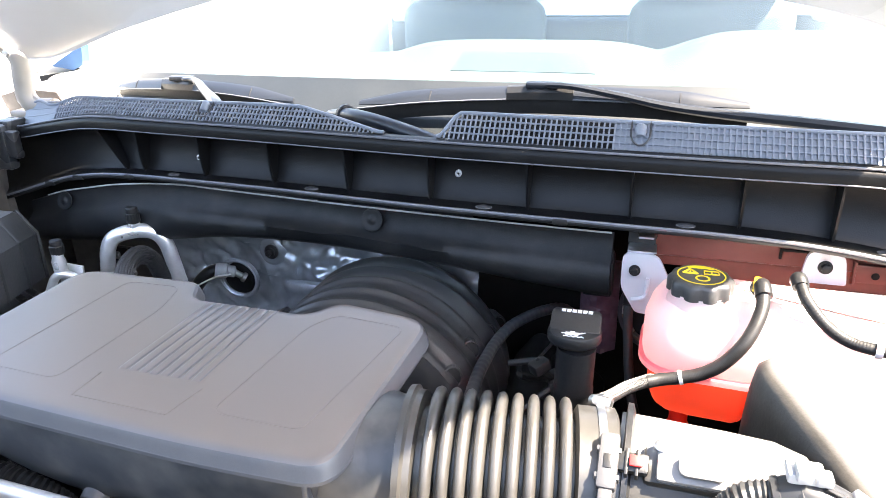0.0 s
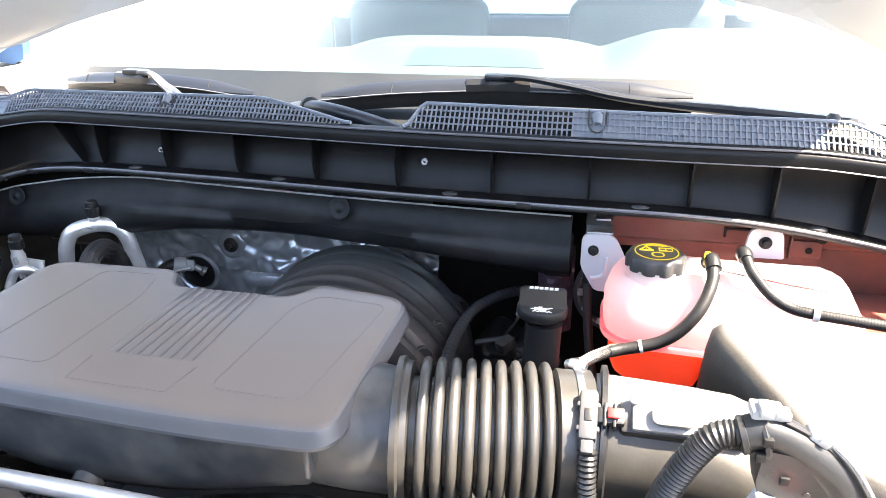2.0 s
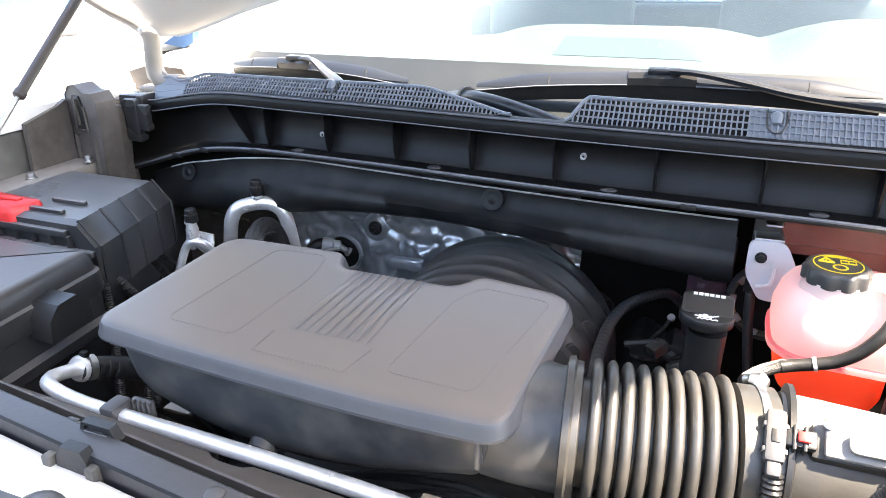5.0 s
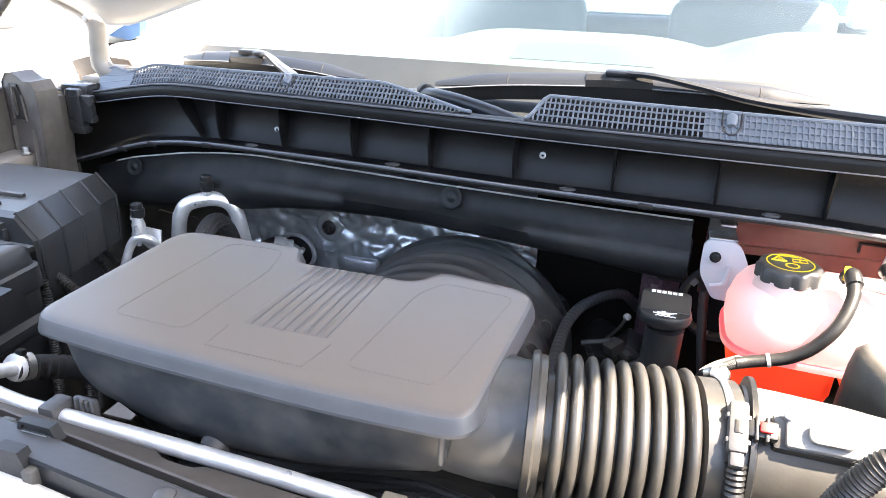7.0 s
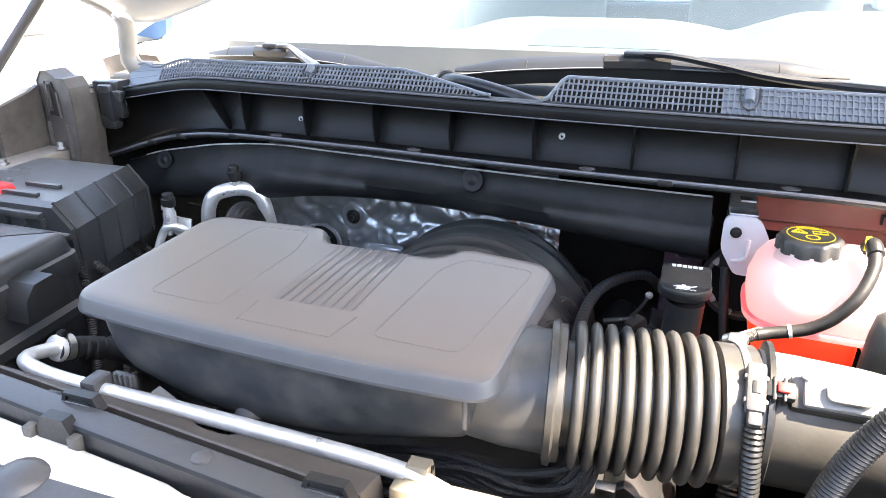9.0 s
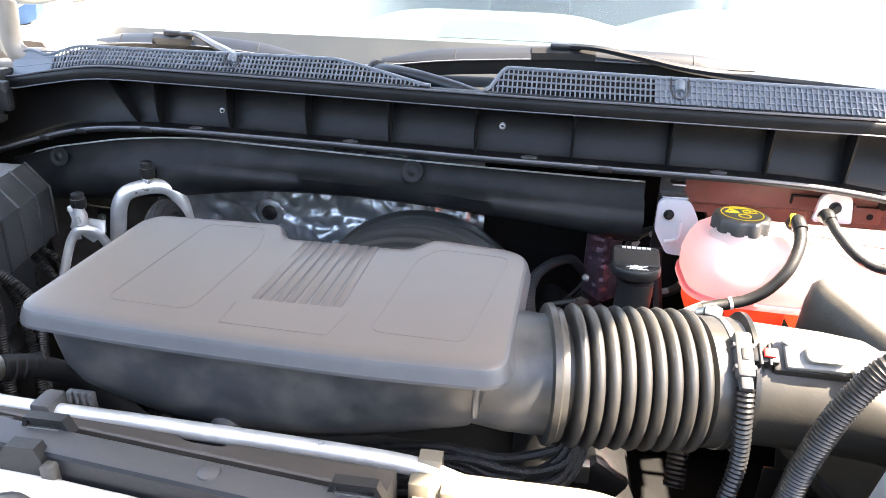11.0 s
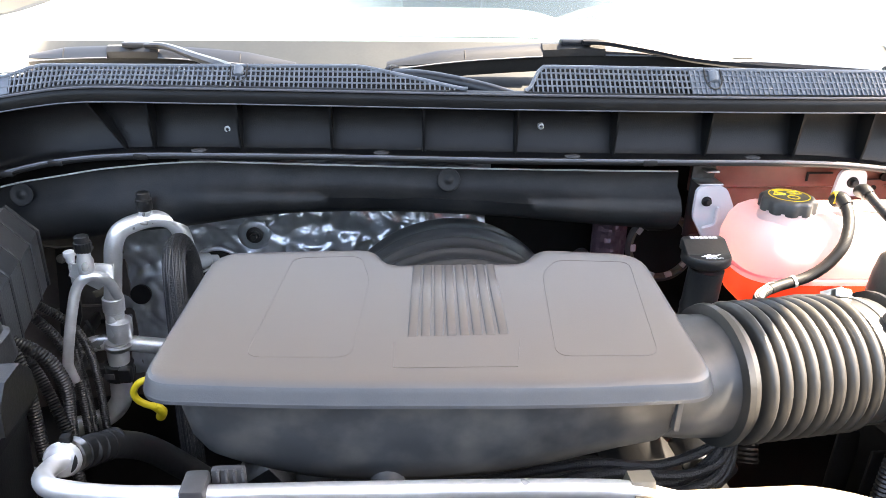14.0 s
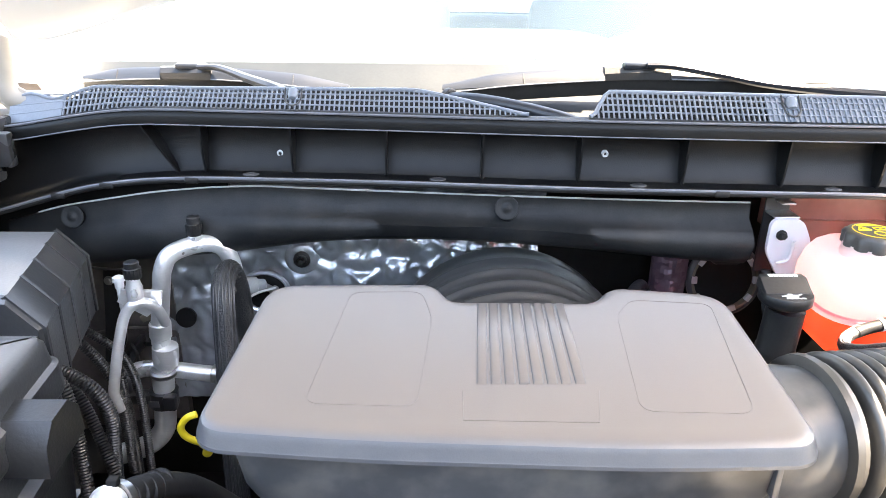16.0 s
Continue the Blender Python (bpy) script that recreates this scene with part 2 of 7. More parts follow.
CAP_GREY = mat("dusty_cap_plastic", (0.03, 0.031, 0.033), 0.42, var=0.2, scale=300, bump=0.1, dust=0.1)
PRINT = mat("white_print", (0.75, 0.75, 0.75), 0.5, var=0.05, bump=0.0)
BRAID = mat("braided_sleeve", (0.015, 0.0152, 0.016), 0.42, var=0.5, scale=700, bump=0.8, coarse=60)
BRAID_GREY = mat("grey_braided_sleeve", (0.012, 0.0125, 0.0135), 0.45, var=0.6, scale=420, bump=0.9, coarse=60)
CORD = mat("grey_braid_cord", (0.024, 0.0255, 0.029), 0.4, var=0.3, scale=300, bump=0.3)
# grimy metal, darkened further to put shade into the bay, holes and gaps
DARK = mat("grimy_shaded_metal", (0.0075, 0.0075, 0.008), 0.6, var=0.4, scale=30, bump=0.3, dust=0.006, spec=0.25)
WALL = mat("grey_light_block", (0.16, 0.16, 0.155), 0.8, var=0.12, scale=20, bump=0.2)
ASPHALT = mat("asphalt", (0.05, 0.05, 0.05), 0.85, var=0.35, scale=40, bump=0.4, coarse=0.7, dust=0.15)
FRIT = mat("dusty_black_glass_band", (0.0135, 0.0165, 0.0185), 0.5, var=0.2, scale=260, bump=0.04, coarse=12, dust=0.008, spec=0.3)
# base colour raised so the shaded cover looks sunlit
PLENUM = mat("sunlit_look_plenum_plastic", (0.16, 0.155, 0.14), 0.6, var=0.2, scale=200, bump=0.1, coarse=12, dust=0.15)
DASH = mat("grey_dashboard_skin", (0.05, 0.06, 0.058), 0.6, var=0.08, scale=300, bump=0.1)
TRAY = mat("dark_dashboard_inlay", (0.034, 0.043, 0.043), 0.5, var=0.08, scale=300, bump=0.1)
CABIN = mat("grey_cabin_plastic", (0.075, 0.09, 0.105), 0.6, var=0.1, scale=300, bump=0.1)
STRUT = mat("brown_grey_strut_paint", (0.05, 0.043, 0.04), 0.35, var=0.2, scale=60, bump=0.05)
FUSE = mat("fuse_box_plastic", (0.02, 0.0213, 0.0235), 0.36, var=0.2, scale=300, bump=0.12, dust=0.04, top_light=0.35, top_col=(0.25, 0.252, 0.256))
POST = mat("dusty_dark_post_plastic", (0.082, 0.07, 0.063), 0.5, var=0.3, scale=60, bump=0.12, coarse=16, dust=0.12)
GLASS = dusty_hazed_glass("dusty_hazed_windscreen_glass", (0.82, 0.92, 0.93), 0.012, glare_ramp=(-0.95, -0.36, 0.16, 0.6))
REAR_GLASS = dusty_hazed_glass("tinted_rear_glass", (0.45, 0.56, 0.66), 0.02)
DARK_GLASS = mat("tinted_car_glass", (0.05, 0.1, 0.19), 0.08, var=0.1, bump=0.0, spec=0.8)


# ---- building helpers ----
def thing(name, loc, label, category, group="", kind=""):
    e = new(name)
    e.empty_display_size = 0.05
    e.location = loc
    return tagged(e, label, category, group, kind)


def finish(name, bm, material, angle=40):
    bmesh.ops.recalc_face_normals(bm, faces=bm.faces)
    me = bpy.data.meshes.new(name)
    bm.to_mesh(me)
    bm.free()
    me.materials.append(material)
    me.shade_smooth()
    me.set_sharp_from_angle(angle=radians(angle))
    return me


def part(name, bm, material, parent, label="", angle=40):
    """Links a bmesh, in world coordinates, as one mesh object under a thing or a part."""
    ob = new(name, finish(name, bm, material, angle))
    ob.parent = parent
    if parent.type == "EMPTY":
        ob.matrix_parent_inverse = Matrix.Translation(-parent.location)
    return tagged(ob, label)


def solo(name, bm, material, label, category, kind="", angle=40):
    return tagged(new(name, finish(name, bm, material, angle)), label, category, "", kind)


def join(*bms):
    a = bms[0]
    for b in bms[1:]:
        me = bpy.data.meshes.new("tmp")
        b.to_mesh(me)
        b.free()
        a.from_mesh(me)
        bpy.data.meshes.remove(me)
    return a


def loft(rings, closed=True, caps=(True, True), bm=None):
    bm = bm or bmesh.new()
    vs = [[bm.verts.new(p) for p in r] for r in rings]
    n = len(rings[0])
    for a, b in zip(vs, vs[1:]):
        for i in range(n if closed else n - 1):
            j = (i + 1) % n
            bm.faces.new((a[i], a[j], b[j], b[i]))
    if closed and caps[0]:
        bm.faces.new(vs[0][::-1])
    if closed and caps[1]:
        bm.faces.new(vs[-1])
    return bm


def rbox(lo, hi, bev=0.004, seg=2):
    bm = bmesh.new()
    bmesh.ops.create_cube(bm, size=1)
    for v in bm.verts:
        v.co = Vector([(l + h) / 2 + c * (h - l) for c, l, h in zip(v.co, lo, hi)])
    if bev:
        bmesh.ops.bevel(bm, geom=bm.edges[:], offset=bev, segments=seg, affect="EDGES", profile=0.5)
    return bm


def moved(bm, m):
    bmesh.ops.transform(bm, matrix=m, verts=bm.verts)
    return bm


def rounded(pts, radii, seg=6):
    """A closed outline in plan with its corners rounded."""
    out = []
    n = len(pts)
    for i in range(n):
        p, a, b = Vector(pts[i]), Vector(pts[i - 1]), Vector(pts[(i + 1) % n])
        r = radii[i] if isinstance(radii, (list, tuple)) else radii
        da, db = (a - p).normalized(), (b - p).normalized()
        for k in range(seg + 1):
            t = k / seg
            q0, q1 = p + da * r * (1 - t), p + db * r * t
            out.append((1 - t) * ((1 - t) * (p + da * r) + t * p) + t * ((1 - t) * p + t * (p + db * r)))
    return out


def grown(pts, d):
    """The outline pushed outward by d (counter-clockwise outline)."""
    out = []
    n = len(pts)
    for i in range(n):
        t = (pts[(i + 1) % n] - pts[i - 1])
        if t.length < 1e-9:
            t = pts[(i + 2) % n] - pts[i - 2]
        t.normalize()
        out.append(pts[i] + Vector((t.y, -t.x)) * d)
    return out


def stack(outline, levels, zf=None):
    """A solid from an outline in plan: levels of (z, outward push)."""
    rings = []
    for z, d in levels:
        rings.append([(p.x, p.y, z + (zf(p.x, p.y) if zf else 0)) for p in grown(outline, d)])
    return loft(rings)


def spline(pts, per=8):
    P = [Vector(p) for p in pts]
    P = [2 * P[0] - P[1]] + P + [2 * P[-1] - P[-2]]
    out = []
    for i in range(1, len(P) - 2):
        a, b, c, d = P[i - 1:i + 3]
        for k in range(per):
            t = k / per
            out.append(0.5 * (2 * b + (c - a) * t + (2 * a - 5 * b + 4 * c - d) * t * t + (3 * b - a - 3 * c + d) * t ** 3))
    out.append(P[-2])
    return out


def sweep(path, radius, n=12, caps=(True, True), flat=1.0):
    """A tube along a path; radius is a number or a function of (share of length, metres along)."""
    rings = []
    up = Vector((0.13, 0.21, 0.97))
    d = (path[1] - path[0]).normalized()
    side = d.cross(up).normalized()
    along = [0.0]
    for a, b in zip(path, path[1:]):
        along.append(along[-1] + (b - a).length)
    for i, p in enumerate(path):
        d = (path[min(i + 1, len(path) - 1)] - path[max(i - 1, 0)]).normalized()
        side = (side - d * side.dot(d)).normalized()
        other = d.cross(side)
        r = radius(along[i] / along[-1], along[i]) if callable(radius) else radius
        rings.append([p + (side * math.cos(a) + other * math.sin(a) * flat) * r for a in [math.tau * k / n for k in range(n)]])
    return loft(rings, caps=caps)


def even(path, step):
    """The path with points at an even step."""
    out, left = [path[0]], step
    for a, b in zip(path, path[1:]):
        l = (b - a).length
        while left <= l:
            out.append(a.lerp(b, left / l))
            left += step
        left -= l
    return out


def hose(pts, r, n=12, flat=1.0):
    return sweep(spline(pts), r, n, flat=flat)


def conduit(pts, r, pitch=0.0055, deep=0.0016, n=14):
    """Corrugated split conduit."""
    p = even(spline(pts, 12), pitch / 4)
    return sweep(p, lambda s, m: r - deep * (0.5 - 0.5 * math.cos(math.tau * m / pitch)), n)


def turned(origin, axis, profile, n=28, caps=(True, True)):
    """A lathe form: profile of (distance along the axis, radius)."""
    o, d = Vector(origin), Vector(axis).normalized()
    s = d.orthogonal().normalized()
    t = d.cross(s)
    return loft([[o + d * h + (s * math.cos(a) + t * math.sin(a)) * r for a in [math.tau * k / n for k in range(n)]] for h, r in profile], caps=caps)


def bolt(at, axis, r=0.007, h=0.006):
    """A flanged hexagon head."""
    a = turned(at, axis, [(0, r * 1.5), (h * 0.3, r * 1.5), (h * 0.35, r * 1.2)], 18)
    b = turned(Vector(at) + Vector(axis).normalized() * h * 0.3, axis, [(0, r), (h * 0.9, r), (h, r * 0.8)], 6)
    return join(a, b)


def frame_to(at, axis, twist=0.0):
    """A pose whose z looks along axis."""
    return Matrix.Translation(at) @ Vector(axis).to_track_quat("Z", "Y").to_matrix().to_4x4() @ Matrix.Rotation(twist, 4, "Z")


def curve_of(xs, ys):
    return lambda x: float(np.interp(x, xs, ys))


def smooth_of(xs, ys, w=0.05):
    f = curve_of(xs, ys)
    return lambda x: sum(f(x + w * k / 4) for k in range(-4, 5)) / 9


def sheet(profile, xs, thick=0.0):
    """A strip along x: profile(x) gives points (y, z) of its section."""
    return loft([[(x, y, z) for y, z in profile(x)] for x in xs], closed=False)


def closed_strip(section, xs):
    return loft([[(x, y, z) for y, z in section(x)] for x in xs])


def span(a, b, n):
    return [a + (b - a) * i / n for i in range(n + 1)]


# ---- setting ----
# wall out of view, added to cut the low skylight from the front
solo("light_block_wall", rbox((-16, -5.3, -0.1), (16, -5.0, 2.9), 0.02), WALL, "unseen plain grey wall, added to hold back light from the front", "wall", "structure")
ground = solo("ground", rbox((-90, -60, -0.4), (90, 120, 0.0), 0), ASPHALT, "grey asphalt of a sunlit car lot", "ground", "structure")

CX = -0.27                                   # the truck's middle
yb = smooth_of([-1.15, -0.95, -0.85, -0.742, -0.628, -0.509, -0.388, -0.25, -0.1, 0.0, 0.1, 0.2, 0.6],
               [0.915, 0.885, 0.87, 0.855, 0.846, 0.835, 0.822, 0.808, 0.799, 0.794, 0.79, 0.789, 0.80])
zl = smooth_of([-1.15, -1.0, -0.93, -0.85, -0.79, 0.22, 0.29, 0.6], [1.366, 1.372, 1.386, 1.4, 1.403, 1.403, 1.396, 1.36], 0.03)
zf = smooth_of([-1.15, -1.02, -0.937, -0.862, -0.757, -0.5, 0.1, 0.19, 0.3, 0.6], [1.225, 1.262, 1.290, 1.309, 1.319, 1.321, 1.322, 1.317, 1.299, 1.23], 0.05)


# ---- the truck's body ----
truck = thing("pickup_truck", (CX, 1.0, 0.0), "white pickup truck with its hood raised, parked on asphalt", "pickup truck")


def fender(s):
    """Outer fender skin; s is -1 for the passenger side, 1 for the driver's side."""
    xi = CX + s * 0.84
    rings = []
    for y in span(0.02, 1.25, 14):
        drop = 0.10 * max(0.0, (0.45 - y) / 0.45) ** 2
        zt = 1.382 - drop
        rings.append([(xi, y, zt - 0.03), (xi, y, zt), (xi + s * 0.03, y, zt + 0.006), (xi + s * 0.09, y, zt - 0.004), (xi + s * 0.14, y, zt - 0.05),
                      (xi + s * 0.165, y, zt - 0.16), (xi + s * 0.165, y, 0.62), (xi + s * 0.15, y, 0.62), (xi + s * 0.13, y, zt - 0.16), (xi + s * 0.03, y, zt - 0.04)])
    return loft(rings)


for s in (-1, 1):
    part("fender", fender(s), WHITE, truck, "white painted front fender")
    xi = CX + s * 0.84
    part("inner_fender", rbox((min(xi + s * 0.005, xi + s * 0.035), 0.04, 0.7), (max(xi + s * 0.005, xi + s * 0.035), 1.06, 1.349), 0.004), FENDER_PLASTIC, truck, "grey inner fender wall")
    part("fender_rail", rbox((min(xi + s * 0.003, xi - s * 0.06), 0.05, 1.262), (max(xi + s * 0.003, xi - s * 0.06), 0.80, 1.284), 0.004), INNER, truck, "painted inner fender rail")
    for k in range(5):
        part("rail_bolt", bolt((xi - s * 0.04, 0.2 + 0.16 * k, 1.284), (0, 0, 1), 0.006, 0.007), STEEL, truck)
# near-black sheets close the bay; their colour stands in for its shade
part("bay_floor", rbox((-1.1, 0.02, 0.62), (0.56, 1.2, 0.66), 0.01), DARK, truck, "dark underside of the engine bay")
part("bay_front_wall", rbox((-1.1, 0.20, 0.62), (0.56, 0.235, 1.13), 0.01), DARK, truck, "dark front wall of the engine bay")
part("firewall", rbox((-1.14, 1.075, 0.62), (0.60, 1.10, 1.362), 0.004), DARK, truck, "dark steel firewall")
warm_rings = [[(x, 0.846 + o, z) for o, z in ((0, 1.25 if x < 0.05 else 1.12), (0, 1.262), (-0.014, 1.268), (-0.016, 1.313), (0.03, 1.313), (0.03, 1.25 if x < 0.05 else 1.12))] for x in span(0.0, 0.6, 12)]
part("cowl_side_panel", loft(warm_rings), RED_BOUNCE, truck, "body panel under the cowl, reflected red painted in as brown")
part("panel_bracket", join(rbox((0.228, 0.825, 1.257), (0.264, 0.8295, 1.279), 0.0015), rbox((0.226, 0.823, 1.255), (0.229, 0.831, 1.283), 0.001)), RED_BOUNCE, truck, "small brown bracket on the panel")
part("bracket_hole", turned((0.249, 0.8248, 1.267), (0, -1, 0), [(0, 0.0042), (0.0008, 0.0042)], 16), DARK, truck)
part("side_shelf", rbox((0.24, 0.63, 1.205), (0.572, 0.828, 1.215), 0.004), RED_BOUNCE, truck, "painted shelf beside the reservoir")
part("panel_hole", turned((0.005, 0.8275, 1.294), (0, -1, 0), [(0, 0.0065), (0.0035, 0.0065)], 16), DARK, truck)
part("panel_slot", rbox((0.15, 0.8265, 1.287), (0.186, 0.8295, 1.29), 0.0008), DARK, truck)
part("panel_slot", rbox((0.148, 0.8265, 1.277), (0.151, 0.8295, 1.29), 0.0008), DARK, truck)
part("panel_hole", turned((0.262, 0.8275, 1.283), (0, -1, 0), [(0, 0.006), (0.0035, 0.006)], 16), DARK, truck)

# windscreen
W0, WS = 0.93, 0.60


def wpt(x, d):
    y0 = W0 + 0.15 * ((x - CX) / 0.78) ** 2
    return (x, y0 + d, 1.357 + WS * d - 0.02 * ((x - CX) / 0.78) ** 2)


def pane(x0, x1, d0, d1, nx=20, nd=8, t=0.005):
    top = [[Vector(wpt(x, d)) for x in span(x0, x1, nx)] for d in span(d0, d1, nd)]
    rings = [r + [p + Vector((0, 0.003, -t)) for p in reversed(r)] for r in top]
    return loft(rings)


screen = part("windscreen", pane(-1.04, 0.50, 0.131, 0.86), GLASS, truck, "dusty windscreen glass with glare painted in at both sides", 80)
screen.visible_shadow = False
part("windscreen_band", pane(-1.06, 0.52, -0.06, 0.13, 24, 3), FRIT, truck, "dusty black lower band of the windscreen", 80)
for s in (-1, 1):
    a = [Vector(wpt(CX + s * 0.79, d)) + Vector((0, 0, 0.005)) for d in span(-0.04, 0.9, 8)]
    part("windscreen_pillar", sweep(a, 0.04, 10, flat=0.7), WHITE, truck, "white windscreen pillar")
roof = [[(CX + 0.8 * math.sin(a) * 1.0, y, 1.80 + 0.08 * math.cos(a) + dz) for a in span(-1.45, 1.45, 12)] +
        [(CX + 0.78 * math.sin(a), y, 1.77 + 0.07 * math.cos(a) + dz) for a in span(1.45, -1.45, 12)] for y, dz in ((1.78, 0.0), (1.9, 0.03), (2.5, 0.04), (3.1, 0.02))]
part("roof", loft(roof), WHITE, truck, "white cab roof")
for s in (-1, 1):
    part("door", rbox((CX + s * 0.98 - 0.05, 1.22, 0.55), (CX + s * 0.98 + 0.05, 3.1, 1.40), 0.03, 3), WHITE, truck, "white cab door")
    part("rear_pillar", rbox((CX + s * 0.84 - 0.05, 3.0, 1.38), (CX + s * 0.84 + 0.05, 3.12, 1.83), 0.02), WHITE, truck)
    part("mirror", rbox((CX + s * 1.12 - 0.11, 1.32, 1.38), (CX + s * 1.12 + 0.11, 1.46, 1.62), 0.04, 3), WHITE, truck, "white door mirror")
    # both outlines fit the camera's view; the blue plate paints reflected sky
    lower = [(-1.392, 1.384), (-1.390, 1.371), (-1.284, 1.389), (-1.290, 1.397)]
    sky_patch = [(-1.347, 1.407), (-1.320, 1.422), (-1.252, 1.455), (-1.259, 1.411), (-1.288, 1.399)]
    for name_, shape, stuff_, note in (("mirror_base", lower, BLACK, "black lower edge of the mirror"), ("mirror_sky_patch", sky_patch, DARK_GLASS, "blue plate painting reflected sky by the mirror, shaped to the view")):
        part(name_, loft([[(x if s < 0 else 2 * CX - x, y, z) for x, z in shape] for y in (1.312, 1.335)]), stuff_, truck, note)
part("cab_rear_wall", rbox((-1.2, 3.1, 0.55), (0.66, 3.16, 1.40), 0.01), CABIN, truck)
part("rear_window", rbox((-1.06, 3.11, 1.402), (0.52, 3.118, 1.80), 0.002), REAR_GLASS, truck, "dark tinted rear window")
part("headliner", rbox((-1.0, 1.86, 1.768), (0.46, 3.08, 1.776), 0.002), CABIN, truck, "grey headliner")
part("rear_seat", rbox((-0.98, 2.86, 0.9), (0.44, 3.05, 1.40), 0.06, 3), CABIN, truck, "grey rear bench")
part("cab_floor", rbox((-1.2, 1.12, 0.60), (0.66, 3.1, 0.64), 0), CABIN, truck)


def dash_z(x, y):
    """Dashboard top: a low shelf, a wide centre hump and the hood over the instruments."""
    rise = 1 / (1 + math.exp(-(y - 1.41) / 0.028))
    far = 1 - 0.3 * max(0.0, y - 1.56) / 0.2
    hump = 0.058 / (1 + ((x + 0.31) / 0.285) ** 6)
    hood_ = 0.080 / (1 + ((x - 0.25) / 0.235) ** 6)
    return 1.374 + 0.012 * (y - 1.1) + 0.006 * math.exp(-((x + 0.31) / 0.26) ** 8) * math.exp(-((y - 1.47) / 0.012) ** 2) + (0.012 + max(hump, hood_)) * rise * far


rows = [[(x, y, dash_z(x, y)) for x in span(-1.08, 0.54, 90)] for y in span(1.09, 1.78, 50)]
rows += [[(x, 1.80, 1.1) for x in span(-1.08, 0.54, 90)]]
dash = part("dashboard", loft(rows, closed=False), DASH, truck, "grey dashboard behind the windscreen")
inlay = [[Vector((x, y, dash_z(x, y) + 0.0015)) for x in span(-0.415 + 0.25 * (y - 1.395), -0.125 - 0.25 * (y - 1.395), 16)] for y in span(1.395, 1.45, 6)]
part("centre_inlay", loft([r + [p - Vector((0, 0, 0.002)) for p in reversed(r)] for r in inlay]), TRAY, dash, "darker inlay on the dashboard")
dome = (-0.30, 1.27, dash_z(-0.30, 1.27))
part("sensor_dome", turned(dome, (0, -0.1, 1), [(-0.003, 0.034), (0.003, 0.034), (0.005, 0.028), (0.012, 0.022), (0.016, 0.012), (0.017, 0.002)], 24), TRAY, dash, "small sensor dome")
part("sensor_ring", turned(dome, (0, -0.1, 1), [(0, 0.05), (0.006, 0.048), (0.007, 0.042), (0, 0.04)], 28, (False, False)), DASH, dash)
for x in (-0.62, 0.12):
    part("seat_back", rbox((x - 0.24, 2.3, 0.9), (x + 0.24, 2.45, 1.5), 0.06, 3), CABIN, truck, "grey front seat")
    part("headrest", rbox((x - 0.13, 2.36, 1.53), (x + 0.13, 2.45, 1.70), 0.04, 3), CABIN, truck)
tagpaper = solo("paper_tag", rbox((-1.01, 2.848, 1.30), (-0.86, 2.852, 1.415), 0.0005), PRINT, "white paper tag hanging on the rear seat", "paper tag")
part("red_square", rbox((-0.95, 2.843, 1.33), (-0.905, 2.8475, 1.375), 0), RED, tagpaper)

# ---- hood, raised ----
HY, HZ, HK = 0.92, 1.478, 1.0


hood_z = smooth_of([-0.99, -0.95, -0.87, -0.81, -0.65, -0.5, -0.27, 0.0, 0.12, 0.19, 0.27, 0.33, 0.35],
                   [0.004, 0.001, 0.025, 0.046, 0.085, 0.115, 0.128, 0.107, 0.085, 0.07, 0.042, 0.012, 0.006], 0.03)


HINGE = ((-1.10, 0.875, 1.552), (-1.06, 0.89, 1.523), (-1.026, 0.912, 1.499), (-1.010, 0.92, 1.475), (-1.012, 0.92, 1.442), (-1.012, 0.92, 1.414), (-0.998, 0.923, 1.398), (-0.966, 0.93, 1.396))
hood = thing("raised_hood", (CX, 0.9, 1.45), "raised white hood with a pale inner panel", "car hood")
HX = (-0.99, 0.35)
skin = []
for d in span(0, 1.02, 10):
    top = [(x, HY - d, HZ + hood_z(x) + HK * d + 0.03 * math.sin(min(1, d / 0.12) * math.pi / 2)) for x in span(HX[0], HX[1], 30)]
    skin.append(top + [(x, y, z - 0.006) for x, y, z in reversed(top)])
part("outer_skin", loft(skin), WHITE, hood, "white painted outer skin")
inner = []
for d in (0.0, 0.012, 0.03, 0.06, 0.1, 0.14, 0.2, 0.3, 0.4, 0.5, 0.6, 0.7, 0.8, 0.86, 0.9, 0.95, 1.0):
    top = []
    for x in span(HX[0] + 0.008, HX[1] - 0.008, 90):
        u = (x - CX) / 0.66
        side = min(1.0, max(0.0, (abs(u) - 0.74) / 0.08))
        spine = max(0.0, 1 - abs(u) / 0.09)
        rear = max(0.0, 1 - abs(d - 0.05) / 0.09)
        front = max(0.0, 1 - abs(d - 0.93) / 0.08)
        rib = 0.024 * max(side * min(1, d / 0.05), spine * min(1, d / 0.08), 0.8 * front)
        top.append((x, HY - d, HZ + hood_z(x) + HK * d - 0.008 - rib + 0.01 * rear))
    inner.append(top + [(x, y, z + 0.003) for x, y, z in reversed(top)])
part("inner_panel", loft(inner), WHITE, hood, "pale painted inner panel with pressed ribs")
edge = [Vector((x, HY + 0.004, HZ + hood_z(x) + 0.004)) for x in span(HX[0], HX[1], 40)]
part("rear_hem", sweep(edge, 0.008, 8), WHITE, hood, "folded rear hem")
